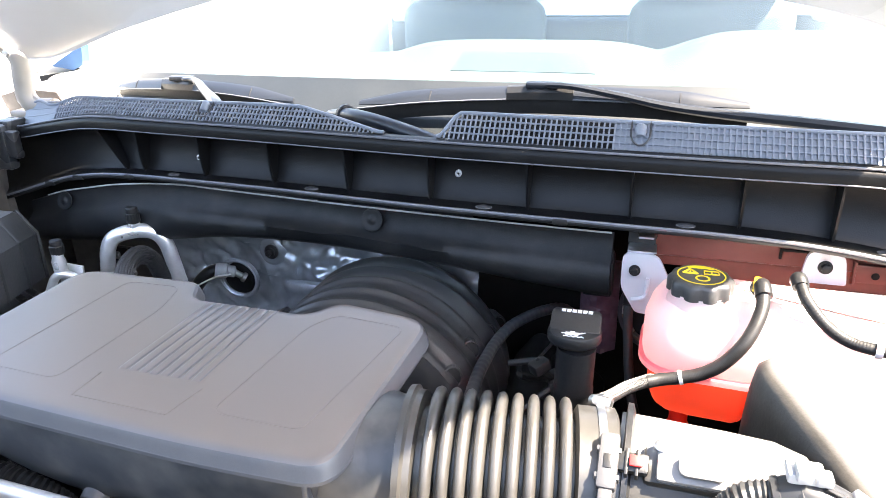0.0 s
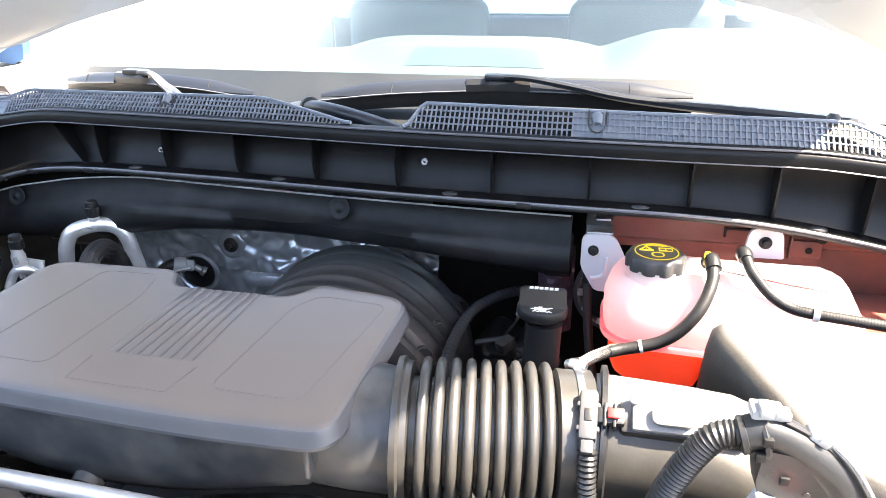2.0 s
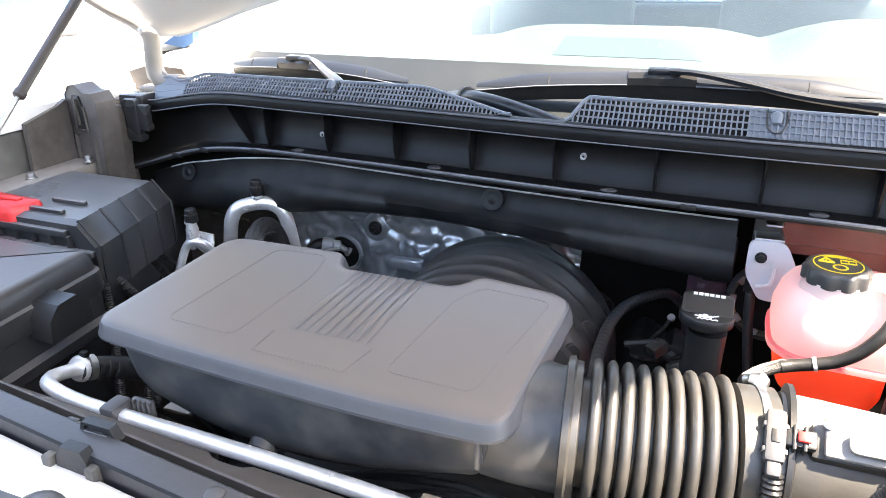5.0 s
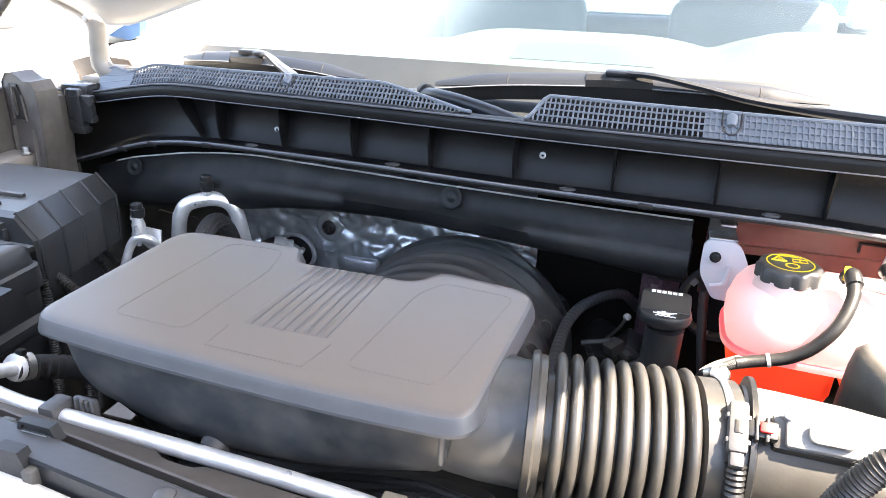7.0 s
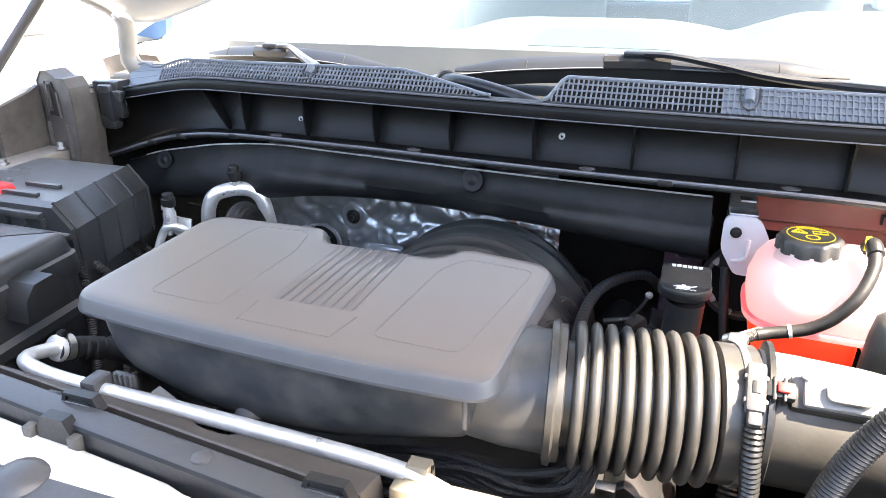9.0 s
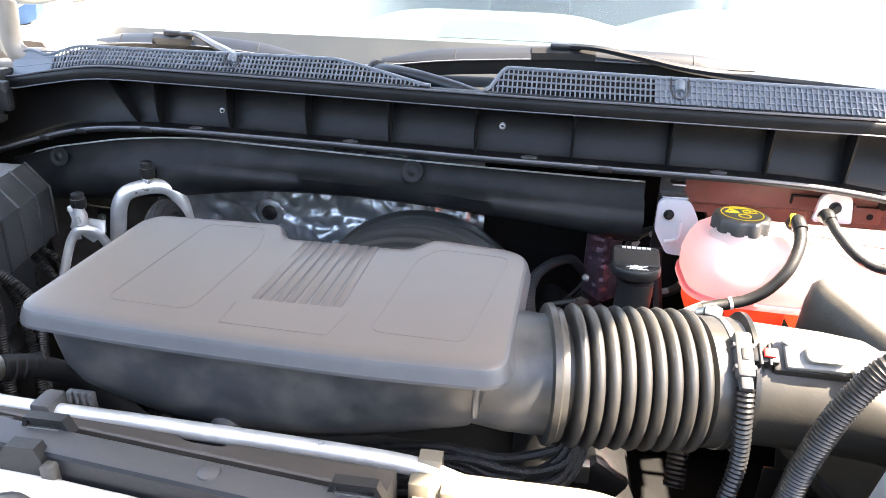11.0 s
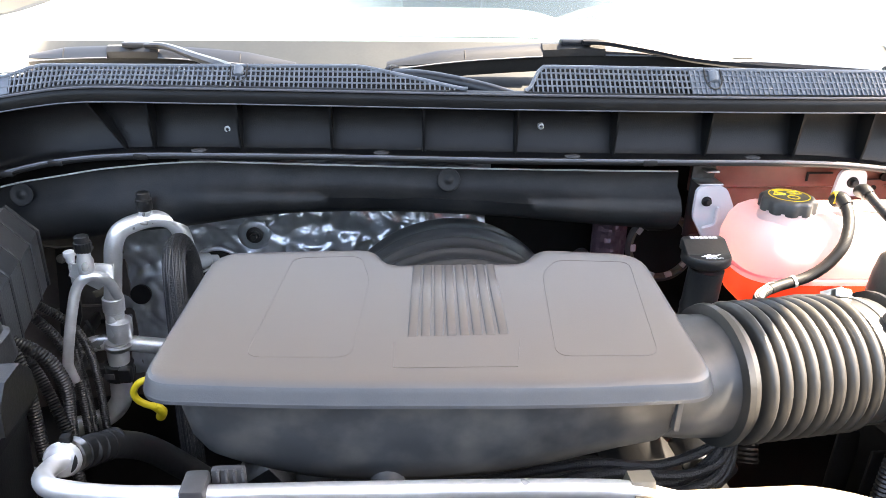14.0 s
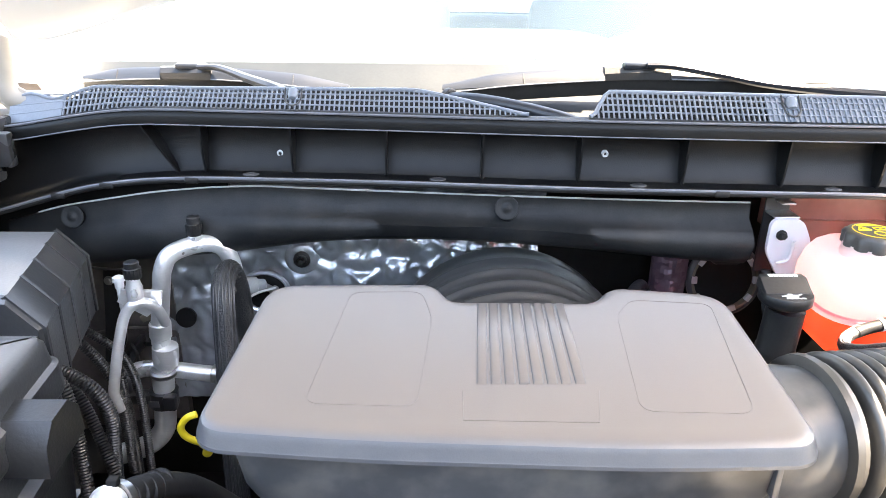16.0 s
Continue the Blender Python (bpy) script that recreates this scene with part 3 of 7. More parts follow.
for s in (-1, 1):
    x = CX + s * 0.70
    arm = [(q[0] if s < 0 else 2 * CX - q[0], q[1], q[2]) for q in HINGE]
    part("hinge_arm", sweep(spline(arm), lambda q, m: 0.0165 + 0.0035 * math.sin(min(1.0, q * 1.25) * math.pi * 0.5), 14, flat=0.75), INNER, hood, "curved pale hinge arm")
    part("arm_groove", sweep([Vector(p) + Vector((0.002, -0.0105, 0.0)) for p in spline(arm)[12:]], 0.0032, 8), INNER, hood, "pressed bead along the hinge arm")
    left = [(-1.036, 0.922, 1.436), (-1.034, 0.919, 1.420), (-1.031, 0.916, 1.406), (-1.012, 0.912, 1.389), (-0.990, 0.91, 1.381)]
    right = [(-1.003, 0.922, 1.437), (-1.000, 0.919, 1.426), (-0.995, 0.917, 1.417), (-0.979, 0.915, 1.409), (-0.960, 0.914, 1.400)]
    flare = []
    for a, b in zip(left, right):
        row = [Vector(a).lerp(Vector(b), k) - Vector((0, 0.006 * math.sin(math.pi * k), 0)) for k in span(0, 1, 6)]
        row += [p + Vector((0, 0.004, 0)) for p in reversed(row)]
        flare.append([(p.x if s < 0 else 2 * CX - p.x, p.y, p.z) for p in row])
    part("flared_foot", loft(flare), INNER, hood, "flared pressed foot of the hinge arm", 50)
    part("hinge_pin", bolt((CX + s * 0.742, 0.906, 1.487), (0, -1, 0), 0.006, 0.006), STEEL, hood)
    wall_ = [(CX + s * dx, z) for dx, z in ((0.70, 1.376), (0.84, 1.372), (0.85, 1.405), (0.80, 1.418), (0.725, 1.414))]
    part("hinge_backing", loft([[(a, yy, b) for a, b in wall_] for yy in (0.965, 0.975)]), POST, hood, "dark brown-grey plate behind the hinge")
    foot = rbox((min(x - s * 0.03, x + s * 0.1), 0.93, 1.376), (max(x - s * 0.03, x + s * 0.1), 1.0, 1.386), 0.003)
    part("hinge_foot", foot, INNER, hood, "hinge base plate")
    xs_ = CX + s * 0.76
    low, top = Vector((xs_, 0.545, 1.313)), Vector((xs_, 0.832, 1.572))
    mid = low.lerp(top, 0.40)
    part("strut_rod", turned(low, top - low, [(0, 0.0036), ((mid - low).length + 0.01, 0.0036)], 12), STEEL, hood, "thin steel strut rod")
    part("strut_tube", turned(mid, top - low, [(0, 0.006), (0.003, 0.0092), (0.012, 0.0092), (0.014, 0.0078), ((top - mid).length, 0.0078)], 16), STRUT, hood, "black gas strut tube")
    part("strut_socket", turned(low - Vector((0, 0.01, 0.012)), top - low, [(0, 0.009), (0.006, 0.012), (0.022, 0.011), (0.03, 0.006)], 14), BLACK, hood)

# ---- cowl ----
cowl = thing("windscreen_cowl", (CX, 0.83, 1.32), "black ribbed plastic cowl panel below the windscreen", "cowl")
XS = span(-1.098, 0.50, 84)


def trough(x):
    b, t, f = yb(x), zl(x), zf(x)
    return [(b + 0.006, t - 0.004), (b - 0.004, t - 0.012), (b + 0.014, t - 0.018), (b + 0.018, t - 0.034), (b + 0.009, f + 0.012), (b + 0.002, f + 0.004), (b - 0.02, f + 0.001),
            (b - 0.02, f - 0.003), (b + 0.02, f - 0.003), (b + 0.03, f + 0.01), (b + 0.034, t - 0.004)]


part("trough", closed_strip(trough, XS), COWL, cowl, "black moulded trough")
# made-up filler strip that keeps the gap above the pad dark
part("gap_filler", closed_strip(lambda x: [(yb(x) + 0.014, zf(x) - 0.0035), (yb(x) + 0.018, zf(x) - 0.07), (yb(x) + 0.023, zf(x) - 0.07), (yb(x) + 0.024, zf(x) - 0.0035)], span(-1.098, -0.72, 24)), COWL, cowl, "black filler added to darken the gap under the trough")


def lip(x):
    b, t = yb(x), zl(x)
    return [(b + 0.005, t + 0.001), (b - 0.011, t), (b - 0.016, t - 0.003), (b - 0.018, t - 0.008), (b - 0.017, t - 0.018), (b - 0.013, t - 0.0185), (b - 0.012, t - 0.008), (b - 0.006, t - 0.006), (b + 0.005, t - 0.003)]


part("upper_lip", closed_strip(lip, XS), COWL, cowl, "black raised front lip")
# thin pale sweeps paint the lip's bright highlight
part("lip_edge", sweep([Vector((x, yb(x) - 0.0145, zl(x) + 0.0002)) for x in XS], 0.0016, 6), LIP, cowl, "pale line painted as a highlight along the lip")
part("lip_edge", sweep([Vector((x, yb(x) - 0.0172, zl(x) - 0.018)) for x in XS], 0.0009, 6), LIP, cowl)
for x in (-0.742, -0.628, -0.509, -0.389, -0.27, -0.143, -0.022, 0.096, 0.19, 0.29):
    b, t, f = yb(x), zl(x), zf(x)
    part("rib", loft([[(x + dx, b + 0.019, t - 0.016), (x + dx, b - 0.013, t - 0.0185), (x + dx, b - 0.008, f + 0.02), (x + dx, b - 0.004, f + 0.0025), (x + dx, b + 0.013, f + 0.0025)] for dx in (-0.0014, 0.0014)]), COWL, cowl)
x = -0.80
part("rib", loft([[(x - 0.02 + dx, yb(x) + 0.02, zl(x) - 0.016), (x - 0.02 + dx, yb(x) - 0.012, zl(x) - 0.018), (x + 0.022 + dx, yb(x) - 0.006, zf(x) + 0.003), (x + 0.022 + dx, yb(x) + 0.012, zf(x) + 0.003)] for dx in (-0.0014, 0.0014)]), COWL, cowl)
for x, y, z in ((-0.647, 0.0, 1.346), (-0.236, 0.0, 1.358)):
    part("screw", turned((x, yb(x) + 0.0165, z), (0, -1, -0.15), [(0, 0.0042), (0.0045, 0.0042), (0.0055, 0.0034), (0.0052, 0.0022), (0.001, 0.002)], 16), PALE, cowl, "pale screw head")
for x in (-0.682, -0.444, -0.197, 0.04, 0.24):
    part("push_clip", moved(turned((0, 0, 0), (0, 0, 1), [(0, 0.011), (0.002, 0.0105), (0.0034, 0.006), (0.0036, 0.001)], 18), pose(x, yb(x) - 0.008, zf(x) + 0.001) @ Matrix.Diagonal((1, 0.6, 1, 1))), GREY, cowl, "oval push clip")
part("end_clip", join(rbox((-1.035, 0.85, 1.305), (-1.004, 0.872, 1.38), 0.006), rbox((-1.05, 0.86, 1.365), (-1.0, 0.90, 1.385), 0.005), rbox((-1.012, 0.852, 1.325), (-0.985, 0.868, 1.37), 0.004)), BATT, cowl, "grey end clip of the cowl")

seal_path = [Vector((x, yb(x) - 0.02, zf(x) - 0.002)) for x in XS]
seal = thing("cowl_seal", (CX, 0.8, 1.31), "black rubber seal strip along the cowl edge", "rubber seal")
part("seal_bead", sweep(seal_path, 0.0042, 10), RUBBER, seal)
part("seal_rim", sweep([p + Vector((0, -0.003, 0.003)) for p in seal_path], 0.0022, 6), LIP, seal, "pale rim line of the seal")
for x in (-0.94, -0.87, -0.755, -0.1):
    part("seal_clip", rbox((x - 0.009, yb(x) - 0.0265, zf(x) - 0.0055), (x + 0.009, yb(x) - 0.016, zf(x) + 0.002), 0.0015), RUBBER, seal)

# cowl grilles: slats and crossbars on a slope
GT = smooth_of([-1.05, -0.9, -0.47, -0.237, 0.26, 0.4], [1.412, 1.42, 1.427, 1.431, 1.428, 1.42])


def gpt(x, k, back=0.0):
    """A point on the grille's slope: k from the foot (0) to the top edge (1)."""
    b, t = yb(x), zl(x)
    return Vector((x, b + 0.001 + 0.026 * k + back, t + 0.001 + (GT(x) - zl(x)) * k - back * 0.3))


slat_bm = bmesh.new()
bmesh.ops.create_cube(slat_bm, size=1)
for v in slat_bm.verts:
    v.co = Vector((v.co.x * 0.0018, v.co.y * 0.0024, v.co.z + 0.5))
slat_mesh = finish("slat", slat_bm, GRILLE)


def grille(name, x0, x1, height, label, pitch=0.0062, solid=None):
    g = thing(name, ((x0 + x1) / 2, yb(0) + 0.01, 1.40), label, "vent grille")
    inv = Matrix.Translation(-g.location)
    n = round((x1 - x0) / pitch)
    for i in range(n + 1):
        x = x0 + (x1 - x0) * i / n
        h = height(x)
        if h < 0.12 or (solid and x < solid):
            continue
        a, b = gpt(x, 0), gpt(x, h)
        o = new("slat", slat_mesh)
        o.parent, o.matrix_parent_inverse = g, inv
        d = b - a
        tilt = math.atan2(-d.y, d.z)
        o.matrix_basis = Matrix.Translation(a) @ Matrix.Rotation(tilt, 4, "X") @ Matrix.Diagonal((1, 1, d.length, 1))
    for k in (0.25, 0.5, 0.75):
        xs = [x for x in span(x0, x1, 60) if height(x) > k]
        part("crossbar", sweep([gpt(x, k, 0.0002) for x in xs], 0.0013, 6), GRILLE, g)
    if solid:
        es = span(x0 - 0.004, solid + 0.002, 20)
        face = [[gpt(x, 0.0, -0.0006) for x in es], [gpt(x, 0.5 * height(max(x, x0)), -0.0006) for x in es], [gpt(x, height(max(x, x0)), -0.0006) for x in es]]
        part("solid_end", loft([r + [p + Vector((0, 0.004, 0)) for p in reversed(r)] for r in face]), GRILLE, g, "closed end of the grille")
    xs = span(x0 - 0.004, x1 + 0.004, 90)
    part("top_frame", sweep([gpt(x, height(min(max(x, x0), x1))) for x in xs], 0.0026, 8), GRILLE, g, "raised top frame")
    # dark sheet put in for the shade behind the openings
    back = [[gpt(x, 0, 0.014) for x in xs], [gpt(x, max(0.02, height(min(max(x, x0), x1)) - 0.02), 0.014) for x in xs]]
    part("shade_backing", loft([r + [p + Vector((0, 0.003, 0)) for p in reversed(r)] for r in back]), DARK, g, "dark sheet standing in for the shade behind the slats")
    return g


left_top = smooth_of([-1.02, -0.985, -0.975, -0.94, -0.89, -0.48, -0.468, -0.338], [0.2, 0.85, 0.85, 0.55, 1.0, 1.0, 0.98, 0.05], 0.012)
right_top = curve_of([-0.257, -0.238, 0.262, 0.33], [0.05, 1.0, 1.0, 0.3])
g1 = grille("cowl_vent_grille", -1.0, -0.338, left_top, "grey slatted cowl vent grille with a tapered end", solid=-0.93)
g2 = grille("cowl_vent_grille", -0.257, 0.33, right_top, "grey slatted cowl vent grille, partly blanked off")
xs = span(-0.047, 0.236, 30)
part("blanking_plate", loft([[gpt(x, k, bk) for k, bk in ((0.0, 0.0012), (0.97, 0.0012), (0.97, 0.004), (0.0, 0.004))] for x in xs]), GRILLE, g2, "blue-grey plate that blanks the openings")
for g, x in ((g1, -0.626), (g2, -0.018)):
    part("bump_stop", moved(turned((0, 0, 0), (0, 0, 1), [(0, 0.005), (0.006, 0.0065), (0.013, 0.0065), (0.0155, 0.004)], 16), frame_to(gpt(x, 0.5, -0.002), gpt(x, 1) - gpt(x, 0))), GRILLE, g, "rounded bump stop")
    # thin dark tube drawn in place of the recess's shade
    u_path = [gpt(x + 0.0105 * math.cos(a), 0.62 + 0.42 * math.sin(a), -0.0015) for a in span(-math.pi, 0, 14)]
    part("stop_shade_line", sweep([gpt(x - 0.0105, 1.05, -0.0015)] + u_path + [gpt(x + 0.0105, 1.05, -0.0015)], 0.0012, 6), BATT, g, "dark U line drawn as the shade round the bump stop")

# plenum cover behind the grilles, and the hose in the gap
plenum = [[(x, yb(x) + 0.006, zl(x) - 0.004), (x, yb(x) + 0.05, 1.385), (x, W0 - 0.045 + 0.15 * ((x - CX) / 0.78) ** 2, 1.353 + 0.01)] for x in span(-1.06, 0.52, 40)]
solo("plenum_cover", loft([r + [(p[0], p[1], p[2] - 0.004) for p in reversed(r)] for r in plenum]), PLENUM, "dusty grey plenum cover below the windscreen, paled to look sunlit", "plenum cover")
duct = thing("washer_hose", (-0.36, 0.88, 1.40), "black plastic washer hose lying in the cowl gap", "hose")
part("tube", hose([(-0.47, 0.955, 1.395), (-0.42, 0.905, 1.408), (-0.37, 0.872, 1.409), (-0.31, 0.85, 1.40), (-0.262, 0.838, 1.388)], 0.0125, 14, 0.8), WIPER, duct)
part("collar", turned((-0.432, 0.917, 1.406), (0.05, -0.05, 0.002), [(0, 0.0135), (0.002, 0.0155), (0.009, 0.0155), (0.011, 0.0135)], 16), RUBBER, duct)


def wiper(blade, joint, arm_pts, label):
    """A flat-blade wiper: two wings with thin pale edges, a dark middle piece and a long arm; joint is the middle piece's span in x."""
    w = thing("windscreen_wiper", arm_pts[-1], label, "wiper")
    path = spline(blade, 14)
    x0, x1 = path[0].x, path[-1].x

    def wing(ps):
        rings = []
        for p in ps:
            k = min(1.0, 0.35 + 9.0 * min(p.x - x0, x1 - p.x))
            rings.append([p + Vector((0, a * k, b * k)) for a, b in ((-0.011, -0.0085), (-0.0125, -0.006), (-0.008, 0.001), (-0.001, 0.0075), (0.004, 0.0095), (0.007, 0.008), (0.006, -0.007), (0.0, -0.0095))])
        return loft(rings)
    lw = [p for p in path if p.x < joint[0]]
    rw = [p for p in path if p.x > joint[1]]
    for ps in (lw, rw):
        part("blade_wing", wing(ps), WIPER, w, "grey-black aerofoil wing", 30)
        # pale sweep paints the bright edge of the glossy wing
        part("wing_edge", sweep([p + Vector((0, -0.0125, -0.0065)) for p in ps], 0.0011, 6), LIP, w, "pale line painted as a highlight along the wing")
        q = ps[len(ps) * 5 // 9]
        part("wing_joint", loft([[q + Vector((dx, a - 0.0006, b + 0.0006)) for a, b in ((-0.0125, -0.006), (-0.008, 0.001), (-0.001, 0.0075), (0.002, 0.006), (-0.006, -0.006))] for dx in (-0.0007, 0.0007)]), BLACK, w)
    part("rubber_edge", loft([[p + Vector((0, a, b)) for a, b in ((-0.004, -0.008), (-0.003, -0.016), (0.004, -0.030), (0.007, -0.030), (0.006, -0.008))] for p in path]), RUBBER, w, "black rubber squeegee")
    mid = [p for p in path if joint[0] - 0.008 <= p.x <= joint[1] + 0.008]
    part("adapter", loft([[p + Vector((0, a, b)) for a, b in ((-0.009, -0.008), (-0.009, 0.002), (-0.004, 0.0095), (0.006, 0.0105), (0.008, -0.008))] for p in mid]), BLACK, w, "dark middle piece", 30)
    c = mid[len(mid) // 2]
    part("adapter_cap", rbox((c.x - 0.02, c.y - 0.009, c.z + 0.006), (c.x + 0.026, c.y + 0.008, c.z + 0.0155), 0.003), WIPER, w, "raised cap over the joint")
    part("arm", sweep(spline(arm_pts, 10), lambda q, m: 0.0055 + 0.0065 * q, 8, flat=0.75), WIPER, w, "grey-black wiper arm")
    part("pivot_cap", turned(Vector(arm_pts[-1]) - Vector((0, 0, 0.03)), (0, -0.2, 1), [(0, 0.012), (0.03, 0.012), (0.034, 0.008)], 14), BLACK, w)
    return w


wiper([(-0.436, 0.981, 1.412), (-0.33, 0.981, 1.4245), (-0.2, 0.98, 1.433), (-0.13, 0.978, 1.435), (0.0, 0.973, 1.434), (0.109, 0.966, 1.428)], (-0.203, -0.122),
      [(-0.15, 0.968, 1.4475), (-0.112, 0.962, 1.4465), (-0.05, 0.957, 1.437), (0.0085, 0.95, 1.427), (0.091, 0.945, 1.419), (0.183, 0.935, 1.414), (0.30, 0.91, 1.408)], "black flat-blade wiper with a long arm, parked on the windscreen")
wiper([(-1.012, 1.137, 1.399), (-0.93, 1.108, 1.408), (-0.80, 1.066, 1.416), (-0.68, 1.043, 1.413), (-0.573, 1.026, 1.404)], (-0.86, -0.785),
      [(-0.80, 1.055, 1.427), (-0.765, 1.04, 1.428), (-0.71, 0.985, 1.421), (-0.655, 0.93, 1.414), (-0.63, 0.895, 1.405)], "black flat-blade wiper with a short arm, parked on the windscreen")
part("pivot_post", turned((0.262, 0.875, 1.40), (0, 0, 1), [(0, 0.008), (0.024, 0.008), (0.028, 0.005)], 12), BLACK, cowl)

# ---- insulation pad and firewall shield ----
pad = thing("insulation_pad", (-0.5, 0.86, 1.25), "black felt-faced insulation pad under the cowl", "insulation pad")
pt = smooth_of([-1.05, -0.946, -0.82, -0.74, -0.678, -0.5, -0.04], [1.232, 1.264, 1.290, 1.300, 1.304, 1.302, 1.294], 0.02)
pb = smooth_of([-1.05, -0.95, -0.80, -0.70, -0.60, -0.45, -0.28, -0.15, -0.04], [1.16, 1.175, 1.198, 1.212, 1.232, 1.24, 1.232, 1.218, 1.208], 0.05)
yp = smooth_of([-1.05, -0.945, -0.8, -0.6, -0.4, -0.2, -0.04], [0.911, 0.888, 0.862, 0.843, 0.829, 0.822, 0.822], 0.08)


def pad_section(x):
    t, b, y = pt(x), pb(x), yp(x)
    h = t - b
    wob = 0.003 * math.sin(x * 31) + 0.002 * math.sin(x * 77) + 0.004 * noise.noise(Vector((x * 14, 3.0, 1.0)))
    return [(y + 0.004, t), (y - 0.001, t - 0.001), (y - 0.002, t - 0.02), (y - 0.016 + wob, t - 0.032), (y - 0.027 + wob, t - 0.55 * h), (y - 0.024, b + 0.2 * h), (y - 0.010, b + 0.05 * h),
            (y + 0.01, b), (y + 0.03, b + 0.01), (y + 0.03, t - 0.01)]


part("felt_face", closed_strip(pad_section, span(-1.04, -0.04, 70)), PAD, pad, "", 70)
part("piped_edge", sweep([Vector((x, yp(x) - 0.002, pt(x) + 0.001)) for x in span(-0.99, -0.042, 60)], 0.0012, 6), PALE, pad, "thin pale edge of the pad")
for x, z in ((-0.356, 1.287), (-0.935, 1.252)):
    part("retainer", turned((x, yp(x) - 0.012, z), (0, -1, 0.3), [(0, 0.0155), (0.0012, 0.015), (0.0016, 0.011), (0.0008, 0.009), (0.0012, 0.005), (0.003, 0.003), (0.0032, 0.001)], 24), PAD, pad, "round push-in retainer")
part("end_flap", rbox((-0.075, 0.822, 1.205), (-0.036, 0.84, 1.268), 0.006), BLACK, pad, "folded pad end")

shield_rows = []
for z in span(0.85, 1.27, 110):
    row = []
    for x in span(-0.90, -0.27, 165):
        fold = max(0.0, 1 - abs(noise.noise(Vector((x * 8, z * 11, 5.0)))) / 0.05) + 0.6 * max(0.0, 1 - abs(noise.noise(Vector((x * 17, z * 9, 11.0)))) / 0.06)
        y = 1.058 + 0.012 * noise.noise(Vector((x * 5, z * 7, 2.0))) - 0.0032 * fold - 0.014 * abs(noise.noise(Vector((x * 15, z * 19, 8.0)))) - 0.010 * abs(noise.noise(Vector((x * 34, z * 31, 3.0))))
        if z > 1.16:
            y -= 0.35 * (z - 1.16)
        row.append((x, y, z))
    shield_rows.append(row)
shield = thing("heat_shield", (-0.5, 1.05, 0.85), "crinkled silver foil heat shield on the firewall", "heat shield")
part("foil_sheet", loft(shield_rows, closed=False), FOIL, shield, "", 45)
part("stud", join(turned((-0.664, 1.052, 1.117), (0, -1, 0.1), [(0, 0.014), (0.004, 0.014), (0.006, 0.010)], 22), bolt((-0.664, 1.048, 1.117), (0, -1, 0.1), 0.006, 0.011)), BLACK, shield, "black retaining stud")
part("stud_boss", turned((-0.664, 1.058, 1.117), (0, -1, 0.1), [(0, 0.03), (0.005, 0.026), (0.007, 0.021)], 26), FOIL, shield, "flattened foil round the stud")
part("booster_opening", moved(turned((0, 0, 0), (0, -1, 0), [(0, 0.033), (0.01, 0.033), (0.012, 0.03)], 24), pose(-0.722, 1.036, 1.068) @ Matrix.Diagonal((1, 1, 0.95, 1))), DARK, shield, "dark opening in the firewall")
lip_ring = [Vector((-0.722 + 0.039 * math.cos(a), 1.022, 1.070 + 0.036 * math.sin(a))) for a in span(0, math.tau, 36)]
part("opening_lip", sweep(lip_ring, 0.0045, 8), FOIL, shield, "rolled foil lip round the opening")
part("hole", turned((-0.858, 1.028, 1.021), (0, -1, 0.2), [(0, 0.017), (0.006, 0.017)], 22), DARK, shield)
part("shield_fold", rbox((-0.62, 1.01, 1.055), (-0.55, 1.03, 1.08), 0.008), FOIL, shield)

# ---- air intake: silencer, bellows, sensor duct, filter box ----
silencer = thing("intake_silencer", (-0.40, 0.46, 1.14), "grey-brown moulded plastic intake silencer box on the engine", "intake silencer")
LID = [Vector(p) for p in ((-0.616, 0.364), (-0.505, 0.3525), (-0.305, 0.3425), (-0.197, 0.345), (-0.186, 0.552), (-0.286, 0.566), (-0.309, 0.536), (-0.437, 0.538), (-0.452, 0.572), (-0.604, 0.570))]
lid_o = rounded(LID, [0.024, 0.05, 0.05, 0.022, 0.03, 0.014, 0.012, 0.012, 0.014, 0.03], 7)


def tilt(x, y):
    return 0.05 * (y - 0.47)


def lid_z(x, y):
    return 1.2905 + tilt(x, y)


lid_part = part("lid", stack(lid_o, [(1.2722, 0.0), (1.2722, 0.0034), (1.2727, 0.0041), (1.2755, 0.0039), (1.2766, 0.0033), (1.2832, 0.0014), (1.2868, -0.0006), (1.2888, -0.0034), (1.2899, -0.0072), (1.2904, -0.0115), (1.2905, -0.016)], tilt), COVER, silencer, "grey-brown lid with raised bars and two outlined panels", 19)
for i in range(8):
    x0, x1 = -0.4185 + i * 0.0104, -0.4095 + i * 0.0098
    rings = []
    for k, f in ((0, 0.0), (0.02, 1.0), (0.5, 1.0), (0.98, 1.0), (1, 0.0)):
        x, y = x0 + (x1 - x0) * k, 0.409 + 0.122 * k
        rings.append([(x + dx, y, lid_z(x, y) - 0.0004 + dz * f) for dx, dz in ((-0.0043, 0), (-0.0036, 0.0013), (-0.0022, 0.0018), (0.0022, 0.0018), (0.0036, 0.0013), (0.0043, 0))])
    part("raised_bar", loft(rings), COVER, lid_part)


def ridge(pts, w=0.0003):
    return sweep([Vector((a, b, lid_z(a, b) + 0.0001)) for a, b in pts], w, 6)


def outline_path(pts, r=0.012):
    o = rounded([Vector(p) for p in pts], r, 5)
    return list(o) + [o[0]]


